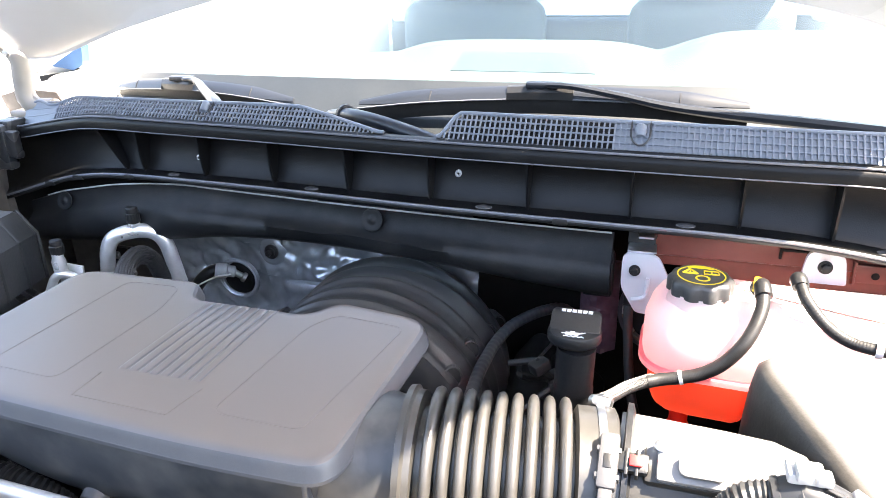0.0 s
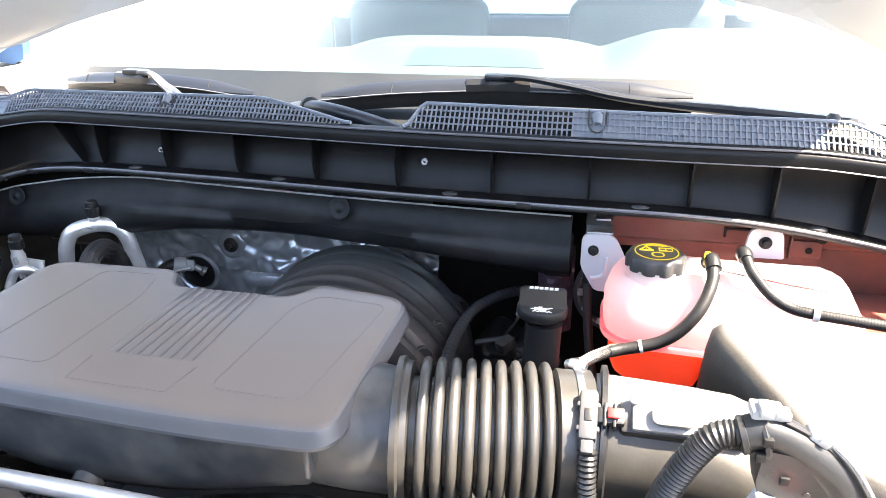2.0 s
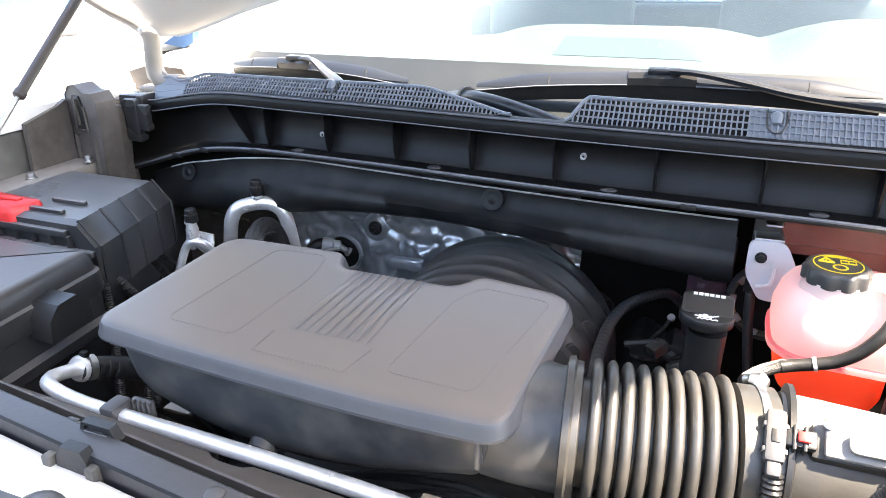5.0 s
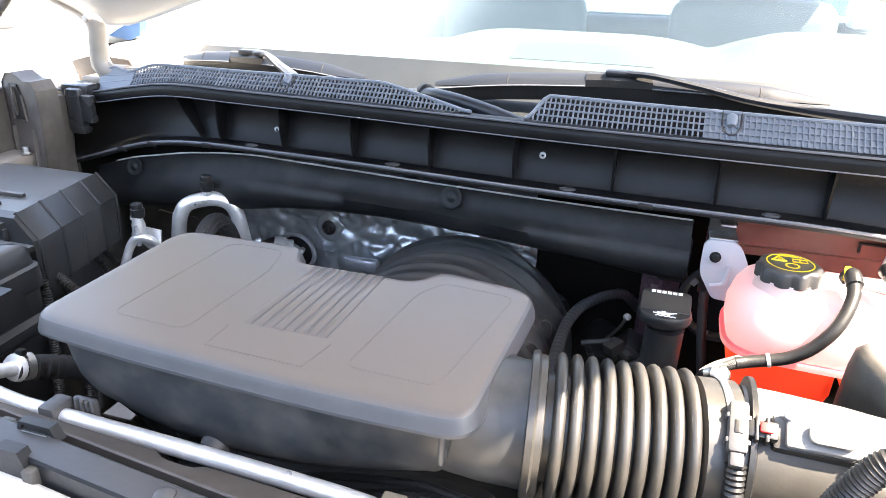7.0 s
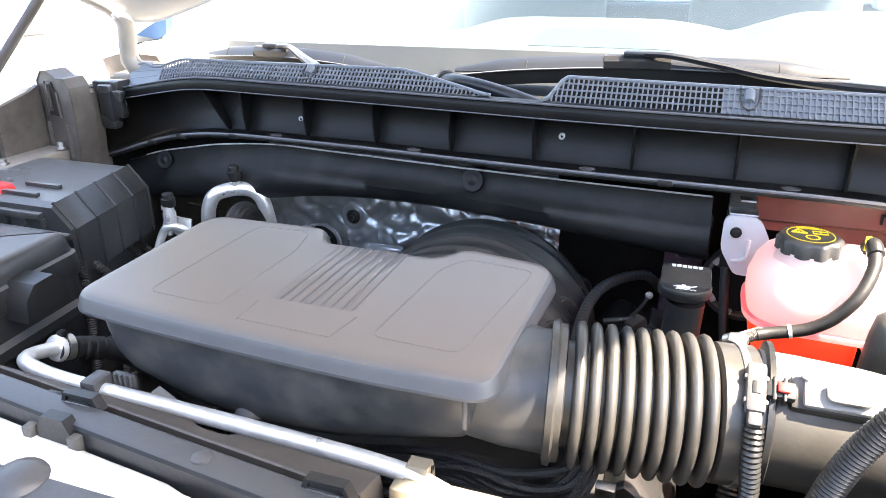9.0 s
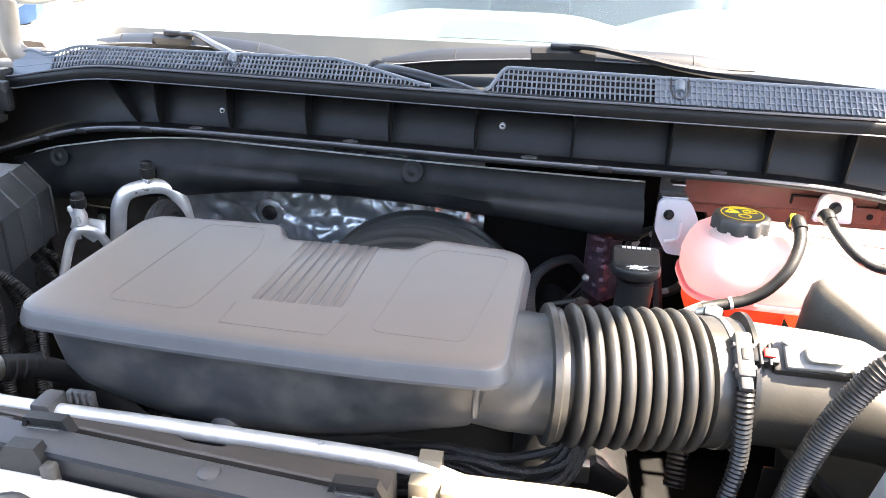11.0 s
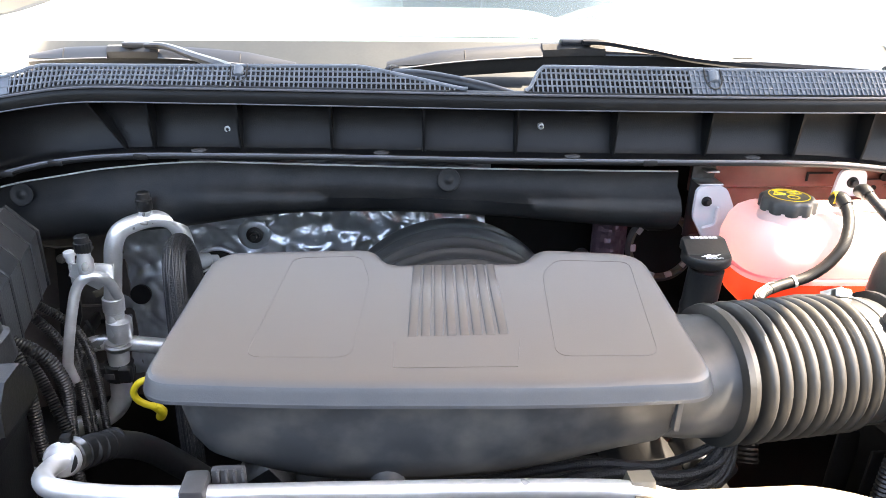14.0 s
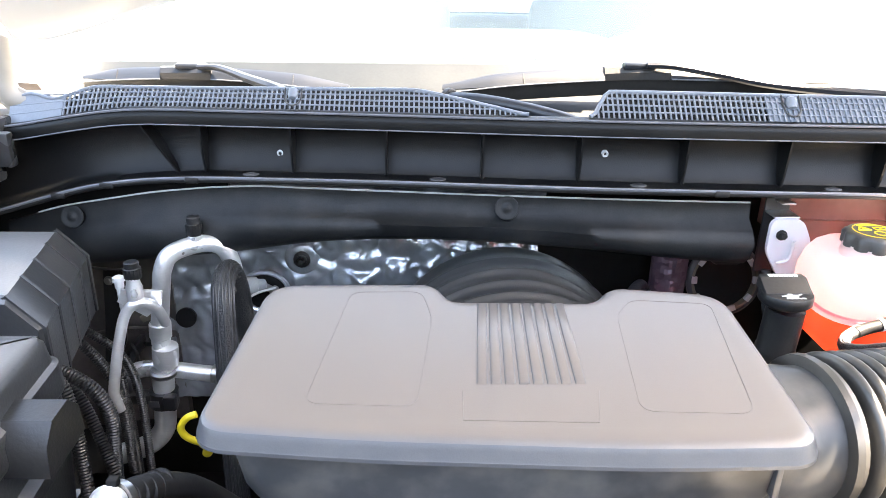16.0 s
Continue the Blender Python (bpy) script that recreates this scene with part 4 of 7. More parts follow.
part("panel_line", ridge(outline_path([(-0.545, 0.388), (-0.466, 0.384), (-0.454, 0.505), (-0.463, 0.552), (-0.527, 0.551)])), COVER_EDGE, lid_part)
part("panel_line", ridge(outline_path([(-0.310, 0.378), (-0.231, 0.375), (-0.205, 0.530), (-0.276, 0.537), (-0.294, 0.510)])), COVER_EDGE, lid_part)
part("panel_line", ridge([(-0.433, 0.402), (-0.434, 0.369), (-0.342, 0.366), (-0.334, 0.402)]), COVER_EDGE, lid_part)

LOW = [Vector(p) for p in ((-0.597, 0.368), (-0.214, 0.355), (-0.205, 0.54), (-0.59, 0.555))]
low_c = [Vector((LOW[0].x + (LOW[1].x - LOW[0].x) * i / 14, LOW[0].y + (LOW[1].y - LOW[0].y) * i / 14)) for i in range(2, 13)]
low_b = [Vector((LOW[2].x + (LOW[3].x - LOW[2].x) * i / 14, LOW[2].y + (LOW[3].y - LOW[2].y) * i / 14)) for i in range(2, 13)]
low_r = rounded(LOW, [0.03, 0.008, 0.03, 0.03], 7)
low_o = low_r[:len(low_r) // 4] + low_c + low_r[len(low_r) // 4:3 * len(low_r) // 4] + low_b + low_r[3 * len(low_r) // 4:]
keel = smooth_of([-0.60, -0.565, -0.53, -0.49, -0.44, -0.38, -0.315, -0.27, -0.225, -0.19], [1.203, 1.197, 1.181, 1.171, 1.168, 1.170, 1.181, 1.196, 1.209, 1.211], 0.03)
rings = []
for k, d in ((0.0, 0.003), (0.35, 0.0), (0.62, -0.003), (0.82, -0.009), (0.94, -0.018), (1.0, -0.032), (1.03, -0.055)):
    rings.append([(p.x, p.y, 1.275 - k * (1.275 - keel(p.x)) + tilt(p.x, p.y)) for p in [Vector((-0.40 + (q.x + 0.40) * (1 + d / 0.19), 0.455 + (q.y - 0.455) * (1 + d / 0.095))) for q in low_o]])
rings.append([(x, 0.455 + 0.01 * (y - 0.455), z) for x, y, z in rings[-1]])
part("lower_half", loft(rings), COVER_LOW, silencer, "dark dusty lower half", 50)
part("seam_flange", rbox((-0.2215, 0.3505, 1.232), (-0.2165, 0.360, 1.268), 0.0015), COVER, silencer, "upright mould seam")
part("drain_nub", turned((-0.44, 0.375, 1.176), (0, -1, -0.4), [(0, 0.014), (0.008, 0.013), (0.01, 0.009)], 16), COVER_LOW, silencer)

# outlet neck into the bellows
AX0, AX1 = Vector((-0.160, 0.421, 1.2365)), Vector((-0.030, 0.440, 1.233))
axis = (AX1 - AX0).normalized()
neck = []
for k, (x, cy, cz, ry, rz, pw) in enumerate(((-0.240, 0.425, 1.242, 0.066, 0.029, 4.0), (-0.218, 0.423, 1.240, 0.063, 0.035, 3.4), (-0.196, 0.421, 1.238, 0.057, 0.045, 2.6), (-0.175, 0.421, 1.2355, 0.053, 0.052, 2.0), (-0.158, 0.421, 1.2365, 0.053, 0.053, 2.0))):
    r = []
    for a in [math.tau * i / 32 for i in range(32)]:
        c, s = math.cos(a), math.sin(a)
        r.append((x, cy + ry * math.copysign(abs(c) ** (2 / pw), c), cz + rz * math.copysign(abs(s) ** (2 / pw), s)))
    neck.append(r)
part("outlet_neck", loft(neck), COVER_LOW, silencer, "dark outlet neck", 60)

bellows = thing("intake_bellows", (-0.1, 0.43, 1.17), "black rubber intake bellows with nine round folds", "intake bellows")


def along(h):
    return AX0 + axis * h


part("inner_sleeve", turned(along(-0.004), axis, [(0, 0.0448), (0.135, 0.0448)], 40), BELLOWS, bellows)
part("end_cuff", turned(along(-0.008), axis, [(0, 0.0555), (0.001, 0.0605), (0.006, 0.0615), (0.008, 0.058), (0.013, 0.0575), (0.014, 0.0535)], 44), BELLOWS, bellows, "ribbed end cuff")
for i in range(9):
    h = 0.0165 + i * 0.0123
    prof = [(h - 0.0049, 0.0442), (h - 0.0047, 0.053), (h - 0.0041, 0.0577), (h - 0.0026, 0.0606), (h, 0.0617), (h + 0.0026, 0.0606), (h + 0.0041, 0.0577), (h + 0.0047, 0.053), (h + 0.0049, 0.0442)]
    part("fold", turned(along(0), axis, prof, 44, (False, False)), BELLOWS, bellows, "", 80)
part("collar", turned(along(0.122), axis, [(0, 0.053), (0.002, 0.0565), (0.03, 0.0565), (0.032, 0.053)], 44), BELLOWS, bellows, "plain rubber collar")
clamp = thing("hose_clamp", along(0.14), "bright steel band clamp round the bellows collar", "hose clamp")
part("band", turned(along(0.138), axis, [(0, 0.0562), (0, 0.0576), (0.006, 0.0576), (0.006, 0.0562)], 44), STEEL, clamp)
part("screw_housing", moved(rbox((-0.008, -0.006, -0.004), (0.008, 0.006, 0.005), 0.003), frame_to((-0.022, 0.474, 1.283), (0.1, 0.5, 0.8))), STEEL, clamp)
part("clamp_screw", turned((-0.030, 0.488, 1.274), (0.6, -0.5, 0.5), [(0, 0.0048), (0.018, 0.0048), (0.020, 0.003)], 14), STEEL, clamp)
part("ear", rbox((-0.126, 0.49, 1.062), (-0.106, 0.505, 1.085), 0.002), STEEL, clamp)

maf = thing("sensor_duct", (0.05, 0.44, 1.18), "black plastic air duct with a sensor on it", "air duct")
rings = []
for x, ry, rz, cz in ((-0.006, 0.053, 0.053, 1.233), (0.02, 0.053, 0.052, 1.233), (0.07, 0.055, 0.05, 1.231), (0.105, 0.062, 0.046, 1.228), (0.13, 0.07, 0.04, 1.22)):
    rings.append([(x, 0.445 + ry * math.cos(a), cz + rz * math.sin(a)) for a in [math.tau * i / 36 for i in range(36)]])
part("duct_tube", loft(rings), DUCT, maf, "dusty plastic duct tube with sunlight painted on its top")
part("duct_rim", turned((-0.003, 0.445, 1.233), (1, 0, 0), [(0, 0.054), (0.001, 0.0605), (0.005, 0.0605), (0.007, 0.054)], 40), BLACK, maf, "dark rim")
sensor_pose = frame_to((0.0, 0.412, 1.281), (0, -0.55, 0.83))
part("sensor_pad", moved(rbox((0.012, -0.013, -0.012), (0.104, 0.014, -0.0006), 0.003), sensor_pose), DUCT, maf, "flat sensor seat")
sensor = thing("airflow_sensor", (0.04, 0.41, 1.28), "grey airflow sensor screwed to the duct, its wires plugged in", "sensor")
part("body", moved(rbox((0.02, -0.012, -0.001), (0.066, 0.010, 0.005), 0.0025), sensor_pose), SENSOR_GREY, sensor)
part("raised_cap", moved(stack(rounded([Vector((0.034, -0.008)), Vector((0.064, -0.008)), Vector((0.064, 0.007)), Vector((0.034, 0.007))], 0.006), [(0.007, 0), (0.0105, 0), (0.0115, -0.0015)]), sensor_pose), SENSOR_GREY, sensor)
for dx, dy in ((0.022, 0.0115), (0.073, -0.0105)):
    part("screw", moved(turned((dx, dy, 0.003), (0, 0, 1), [(0, 0.0045), (0.004, 0.0045), (0.005, 0.003)], 12), sensor_pose), STEEL, sensor)
N_, T_ = Vector((0, -0.55, 0.83)), Vector((0, -0.83, -0.55))
plug_pose = Matrix.Translation((-0.011, 0.418, 1.281)) @ Matrix(((1, 0, 0), (0, T_.y, N_.y), (0, T_.z, N_.z))).to_4x4()
plug = part("plug", moved(join(rbox((-0.008, -0.010, 0.0), (0.006, 0.030, 0.012), 0.003), rbox((-0.006, 0.028, 0.001), (0.004, 0.040, 0.010), 0.0025), rbox((-0.0095, 0.0, 0.001), (0.0075, 0.004, 0.0105), 0.001), rbox((-0.0095, 0.019, 0.001), (0.0075, 0.023, 0.0105), 0.001)), plug_pose), GREY, sensor, "grey wiring plug")
part("plug_nose", moved(join(rbox((0.005, 0.001, 0.002), (0.026, 0.015, 0.0095), 0.002), rbox((0.010, -0.001, 0.002), (0.0125, 0.018, 0.011), 0.0008), rbox((0.017, -0.001, 0.002), (0.0195, 0.018, 0.011), 0.0008)), plug_pose), BLACK, sensor, "black plug nose")
part("lock_tab", moved(rbox((0.013, 0.004, 0.0105), (0.022, 0.012, 0.0135), 0.0012), plug_pose), RED, plug, "red lock tab")
part("lock_slot", moved(rbox((-0.004, 0.006, 0.0115), (0.002, 0.016, 0.0128), 0.0005), plug_pose), BLACK, plug)
wires = conduit([(-0.011, 0.388, 1.262), (-0.010, 0.381, 1.238), (-0.007, 0.379, 1.20), (-0.012, 0.374, 1.16), (-0.02, 0.37, 1.10), (-0.03, 0.38, 1.02)], 0.0075, 0.0042, 0.0012, 12)
part("sleeve", wires, BLACK, sensor, "thin ribbed wiring sleeve")

# ---- air filter box ----
abox = thing("air_filter_box", (0.28, 0.45, 1.0), "large dusty black air filter box beside the fender", "air filter box")
TOPB = [Vector(p) for p in ((0.178, 0.418), (0.46, 0.36), (0.46, 0.612), (0.096, 0.606))]
box_o = rounded(TOPB, [0.035, 0.05, 0.05, 0.035], 6)


def box_tilt(x, y):
    return 0.16 * (y - 0.6)


part("lid", stack(box_o, [(1.10, 0.012), (1.16, 0.010), (1.215, 0.008), (1.245, 0.006), (1.264, 0.003), (1.272, -0.004), (1.2755, -0.014)], box_tilt), BOX, abox, "dusty sloping lid, paled where it faces up for sunlight", 50)
part("lower_half", stack(box_o, [(0.85, -0.03), (1.0, -0.012), (1.088, 0.0), (1.092, 0.018), (1.104, 0.018)], box_tilt), BLACK, abox, "black lower half")
for i in range(7):
    x = 0.20 + 0.035 * i
    y = 0.418 - 0.2 * (x - 0.178)
    part("front_rib", rbox((x - 0.002, y - 0.022, 0.90), (x + 0.002, y + 0.01, 1.05), 0.001), BLACK, abox)
for i in range(4):
    k = 0.2 + 0.2 * i
    x, y = 0.178 + (0.096 - 0.178) * k, 0.418 + (0.606 - 0.418) * k
    part("side_rib", rbox((x - 0.02, y - 0.002, 0.90), (x + 0.01, y + 0.002, 1.05), 0.001), BLACK, abox)

# ---- intake manifold ----
mani = thing("intake_manifold", (-0.33, 0.78, 1.0), "black ribbed plastic intake manifold behind the silencer", "intake manifold")
MX, MZ = -0.345, 1.042


def mrad(y):
    return 0.162 - 0.55 * max(0.0, y - 0.885) - 0.25 * max(0.0, 0.715 - y)


rings = []
for y in span(0.690, 1.02, 200):
    ring = []
    for a in span(-0.45, math.pi + 0.45, 72):
        # towards the driver's side only every third rib stays proud, and broader
        side = min(1.0, max(0.0, (1.45 - a) / 0.6))
        lift = 0.0
        for k in range(-1, 6):
            proud = 1.0 if k % 3 == 0 else 1.0 - 0.85 * side
            wide = 0.0052 * (1 + (1.4 * side if k % 3 == 0 else 0.0))
            d = (y - 0.733 - 0.0355 * k) / wide
            lift = max(lift, 0.0062 * proud * math.exp(-d * d * (0.45 if d < 0 else 1.0)))
        r = mrad(y) + lift
        ring.append((MX + r * 1.03 * math.cos(a), y, MZ + r * math.sin(a)))
    rings.append(ring)
part("ribbed_shell", loft(rings, closed=False), MANI, mani, "", 50)
part("front_face", loft([[(MX + r * 1.03 * math.cos(a), y, MZ + r * math.sin(a)) for a in span(-0.45, math.pi + 0.45, 56)] for r, y in ((mrad(0.690), 0.690), (0.14, 0.682), (0.02, 0.68))], closed=False), MANI, mani)
for y, a in ((0.70, 0.62), (0.768, 0.60), (0.838, 0.52), (0.90, 0.42)):
    c = Vector((MX + (mrad(y) + 0.002) * 1.03 * math.cos(a), y, MZ + (mrad(y) + 0.002) * math.sin(a)))
    out = Vector((math.cos(a), -0.75, math.sin(a) * 0.9))
    part("bolt_boss", turned(c - out * 0.02, out, [(0, 0.022), (0.020, 0.0150), (0.0235, 0.0138), (0.0235, 0.0118), (0.012, 0.011)], 20, (True, True)), MANI, mani, "moulded boss round a deep bolt hole")
    part("boss_hole", turned(c - out * 0.006, out, [(0, 0.0112), (0.005, 0.0112)], 16), DARK, mani)

block = thing("engine_block", (-0.33, 0.6, 0.7), "grimy dark engine block and valve covers", "engine")
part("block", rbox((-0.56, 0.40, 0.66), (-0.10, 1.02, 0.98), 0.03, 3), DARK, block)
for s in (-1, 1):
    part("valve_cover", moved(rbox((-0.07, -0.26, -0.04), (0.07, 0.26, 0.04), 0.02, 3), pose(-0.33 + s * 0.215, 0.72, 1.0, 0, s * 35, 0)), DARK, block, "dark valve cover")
    for k in range(4):
        part("coil", moved(rbox((-0.025, -0.03, 0.0), (0.025, 0.03, 0.045), 0.008), pose(-0.33 + s * 0.225, 0.53 + 0.12 * k, 1.035, 0, s * 35, 0)), BLACK, block, "black ignition coil")
part("alternator_bracket", rbox((-0.5, 0.42, 0.95), (-0.2, 0.52, 1.08), 0.02), DARK, block)

# ---- oil filler ----
oil = thing("oil_filler", (-0.066, 0.655, 1.05), "black oil filler neck with an oval twist cap", "oil filler")
part("neck", turned((-0.068, 0.663, 1.0), (0.03, -0.03, 1), [(0, 0.0215), (0.17, 0.0212), (0.172, 0.0218), (0.176, 0.0218), (0.178, 0.0208), (0.226, 0.0205)], 28), BLACK, oil, "black filler neck")
def oval(z, rx, ry, dy=0.0):
    return [(-0.064 + rx * math.copysign(abs(math.cos(a)) ** 0.92, math.cos(a)), 0.657 + dy + ry * math.copysign(abs(math.sin(a)) ** 0.92, math.sin(a)), z) for a in [math.tau * k / 40 for k in range(40)]]


cap_p = part("twist_cap", loft([oval(1.230, 0.021, 0.020), oval(1.2335, 0.0265, 0.0245), oval(1.236, 0.0282, 0.0262), oval(1.243, 0.0282, 0.0262), oval(1.2458, 0.0272, 0.025), oval(1.2468, 0.0248, 0.0225)]), BLACK, oil, "black oval cap with a white printed mark")
SECTION = ((-0.0085, 1.245), (-0.0075, 1.2476), (-0.001, 1.2508), (0.006, 1.2548), (0.0105, 1.2572), (0.0135, 1.2586), (0.0192, 1.2588), (0.0212, 1.2572), (0.022, 1.245))
part("grip", loft([[(-0.064 + dx, 0.657 + y * k, 1.245 + (z - 1.245) * h) for y, z in SECTION] for dx, k, h in ((-0.0262, 0.70, 0.7), (-0.0255, 0.86, 0.9), (-0.0225, 1.0, 1.0), (0.0225, 1.0, 1.0), (0.0255, 0.86, 0.9), (0.0262, 0.70, 0.7))]), BLACK, cap_p, "sloping grip bar")
part("brand_bar", join(*[rbox((-0.080 + 0.0056 * k, 0.6690, 1.2582), (-0.0757 + 0.0056 * k, 0.6742, 1.2594), 0.0002) for k in range(6)]), PRINT, cap_p)
iz = 0.0
icon = join(rbox((-0.076, 0.648, iz), (-0.056, 0.656, iz + 0.0008), 0), moved(rbox((0, -0.001, 0), (0.012, 0.001, 0.0008), 0), pose(-0.057, 0.653, iz, 0, 0, 30)), rbox((-0.082, 0.651, iz), (-0.076, 0.653, iz + 0.0008), 0),
            rbox((-0.069, 0.656, iz), (-0.063, 0.660, iz + 0.0008), 0))
for k in range(4):
    icon = join(icon, moved(rbox((0, -0.0008, 0), (0.005, 0.0008, 0.0008), 0), pose(-0.078 + 0.0075 * k, 0.6425, iz, 0, 0, 35)), moved(rbox((0, -0.0008, 0), (0.005, 0.0008, 0.0008), 0), pose(-0.0742 + 0.0075 * k, 0.6455, iz, 0, 0, -35)))
part("oil_can_mark", moved(icon, Matrix.Translation((-0.064, 0.6425, 1.2466)) @ Matrix.Diagonal((0.68, 0.68, 1, 1)) @ Matrix.Translation((0.064, -0.6515, 0))), PRINT, cap_p, "white oil can symbol")

# ---- coolant reservoir ----
res = thing("coolant_reservoir", (0.12, 0.71, 1.15), "milky coolant reservoir, pink with red coolant, bolted under the cowl", "coolant reservoir")
R_O = rounded([Vector(p) for p in ((0.006, 0.668), (0.272, 0.652), (0.29, 0.80), (0.008, 0.80))], [0.045, 0.035, 0.035, 0.05], 9)


def res_lift(x, y):
    u = min(1.0, max(0.0, (x - 0.085) / 0.05))
    v = min(1.0, max(0.0, (x - 0.185) / 0.075))
    return 0.028 * u * u * (3 - 2 * u) - 0.036 * v * v * (3 - 2 * v)


def res_stack(levels, o=R_O, caps=(True, True)):
    rings = []
    for z, d, k in levels:
        rings.append([(p.x, p.y, z + res_lift(p.x, p.y) * k) for p in grown(o, d)])
    return loft(rings, caps=caps)


upper = part("tank_upper", res_stack([(1.204, 0.0, 0), (1.212, 0.002, 0), (1.23, 0.002, 0.2), (1.25, -0.004, 0.6), (1.262, -0.012, 0.9), (1.270, -0.024, 1.0), (1.273, -0.04, 1.0)], caps=(False, True)), TANK, res, "milky upper half with a pink glow painted in from below", 75)
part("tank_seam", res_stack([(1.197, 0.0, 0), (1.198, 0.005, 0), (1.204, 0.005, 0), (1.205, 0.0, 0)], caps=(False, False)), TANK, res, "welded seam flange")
R_L = rounded([Vector(p) for p in ((0.012, 0.672), (0.118, 0.664), (0.125, 0.795), (0.014, 0.795))], [0.04, 0.02, 0.02, 0.045], 9)
part("tank_lower", res_stack([(1.142, -0.016, 0), (1.150, -0.007, 0), (1.165, -0.001, 0), (1.198, 0.0, 0)], R_L, (True, False)), COOLANT, res, "red coolant showing through the lower half", 75)
R_R = rounded([Vector(p) for p in ((0.126, 0.664), (0.258, 0.656), (0.272, 0.795), (0.13, 0.795))], [0.02, 0.03, 0.03, 0.02], 6)
part("tank_lower_lobe", res_stack([(1.155, -0.012, 0), (1.165, -0.004, 0), (1.198, 0.0, 0)], R_R, (True, False)), COOLANT, res, "orange-red coolant in the side lobe", 75)
part("outlet_stub", turned((0.05, 0.69, 1.115), (0, 0, 1), [(0, 0.012), (0.012, 0.012), (0.013, 0.010), (0.035, 0.010)], 18), COOLANT, res)
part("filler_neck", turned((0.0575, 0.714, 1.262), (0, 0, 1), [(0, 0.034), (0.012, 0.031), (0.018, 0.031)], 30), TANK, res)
cap_c = (0.0575, 0.714, 1.271)
ring = []
for h, r, f in ((0.0, 0.0295, 0.5), (0.003, 0.0325, 1.0), (0.019, 0.0325, 1.0), (0.0225, 0.031, 0.6), (0.0245, 0.0285, 0.0), (0.025, 0.026, 0.0), (0.0246, 0.001, 0.0)):
    r *= 1.05
    ring.append([(cap_c[0] + (0.94 * r + 0.0016 * f * math.cos(10 * a)) * math.cos(a), cap_c[1] + (0.94 * r + 0.0016 * f * math.cos(10 * a)) * math.sin(a), cap_c[2] + 0.0245 + 0.8 * (h - 0.0245)) for a in [math.tau * i / 80 for i in range(80)]])
pcap = part("pressure_cap", loft(ring), CAP_GREY, res, "black lobed pressure cap with a yellow printed warning")
top = cap_c[2] + 0.0245
mark = turned((cap_c[0], cap_c[1], top), (0, 0, 1), [(0.0004, 0.0230), (0.0009, 0.0230), (0.0009, 0.0243), (0.0004, 0.0243)], 48, (False, False))
part("printed_ring", mark, YELLOW, pcap, "yellow ring")
tri_pts = [Vector((cap_c[0] - 0.011 + 0.0085 * math.cos(a), cap_c[1] + 0.006 + 0.0075 * math.sin(a), top + 0.0008)) for a in (math.pi / 2, math.pi * 7 / 6, math.pi * 11 / 6, math.pi * 5 / 2)]
part("warning_triangle", join(*[sweep([a, b], 0.0011, 6) for a, b in zip(tri_pts, tri_pts[1:])], rbox((cap_c[0] - 0.0117, cap_c[1] + 0.0035, top + 0.0004), (cap_c[0] - 0.0103, cap_c[1] + 0.0085, top + 0.0012), 0)), YELLOW, pcap)
part("book_mark", join(*[sweep([Vector((cap_c[0] + a, cap_c[1] + b, top + 0.0008)) for a, b in ((x0, 0.003), (x0 + 0.007, 0.003), (x0 + 0.007, 0.011), (x0, 0.011), (x0, 0.003))], 0.0007, 5) for x0 in (0.003, 0.0105)]), YELLOW, pcap)
part("round_mark", turned((cap_c[0] + 0.001, cap_c[1] - 0.009, top), (0, 0, 1), [(0.0006, 0.0055), (0.001, 0.0055), (0.001, 0.0075), (0.0006, 0.0075)], 24, (False, False)), YELLOW, pcap)
part("print_lines", join(*[rbox((cap_c[0] - 0.013 + 0.002 * k, cap_c[1] + 0.0165 + 0.0022 * k, top + 0.0006), (cap_c[0] + 0.013 - 0.003 * k, cap_c[1] + 0.0177 + 0.0022 * k, top + 0.001), 0) for k in range(3)]), YELLOW, pcap)
tab = rounded([Vector(p) for p in ((-0.026, 1.240), (-0.007, 1.208), (0.018, 1.206), (0.030, 1.252), (0.014, 1.284), (-0.026, 1.284))], [0.008, 0.006, 0.004, 0.008, 0.012, 0.012], 5)
tabm = part("mounting_tab", loft([[(p.x, 0.79 + y, p.y) for p in tab] for y in (-0.003, 0.003)]), TAB_PLASTIC, res, "translucent mounting tab with a hook")
part("bolt", bolt((-0.011, 0.787, 1.263), (0, -1, 0.1), 0.0045, 0.007), DARK, tabm, "dark hexagon bolt")
part("hook", hose([(-0.012, 0.784, 1.226), (-0.004, 0.783, 1.228), (0.003, 0.783, 1.232), (0.0045, 0.783, 1.243), (0.005, 0.783, 1.256)], 0.0025, 8), TAB_PLASTIC, tabm)
tab2 = rounded([Vector(p) for p in ((0.165, 1.268), (0.212, 1.268), (0.206, 1.306), (0.170, 1.306))], [0.004, 0.004, 0.012, 0.012], 5)
tabm2 = part("mounting_tab", loft([[(p.x, 0.79 + y, p.y) for p in tab2] for y in (-0.003, 0.003)]), TAB_PLASTIC, res, "translucent mounting tab")
part("bolt", bolt((0.188, 0.787, 1.288), (0, -1, 0.1), 0.005, 0.007), DARK, tabm2, "dark hexagon bolt")
brk = thing("steel_bracket", (-0.01, 0.815, 1.27), "black steel bracket behind the reservoir", "bracket")
part("plate", rbox((-0.022, 0.818, 1.20), (0.010, 0.822, 1.312), 0.001), BLACK, brk)
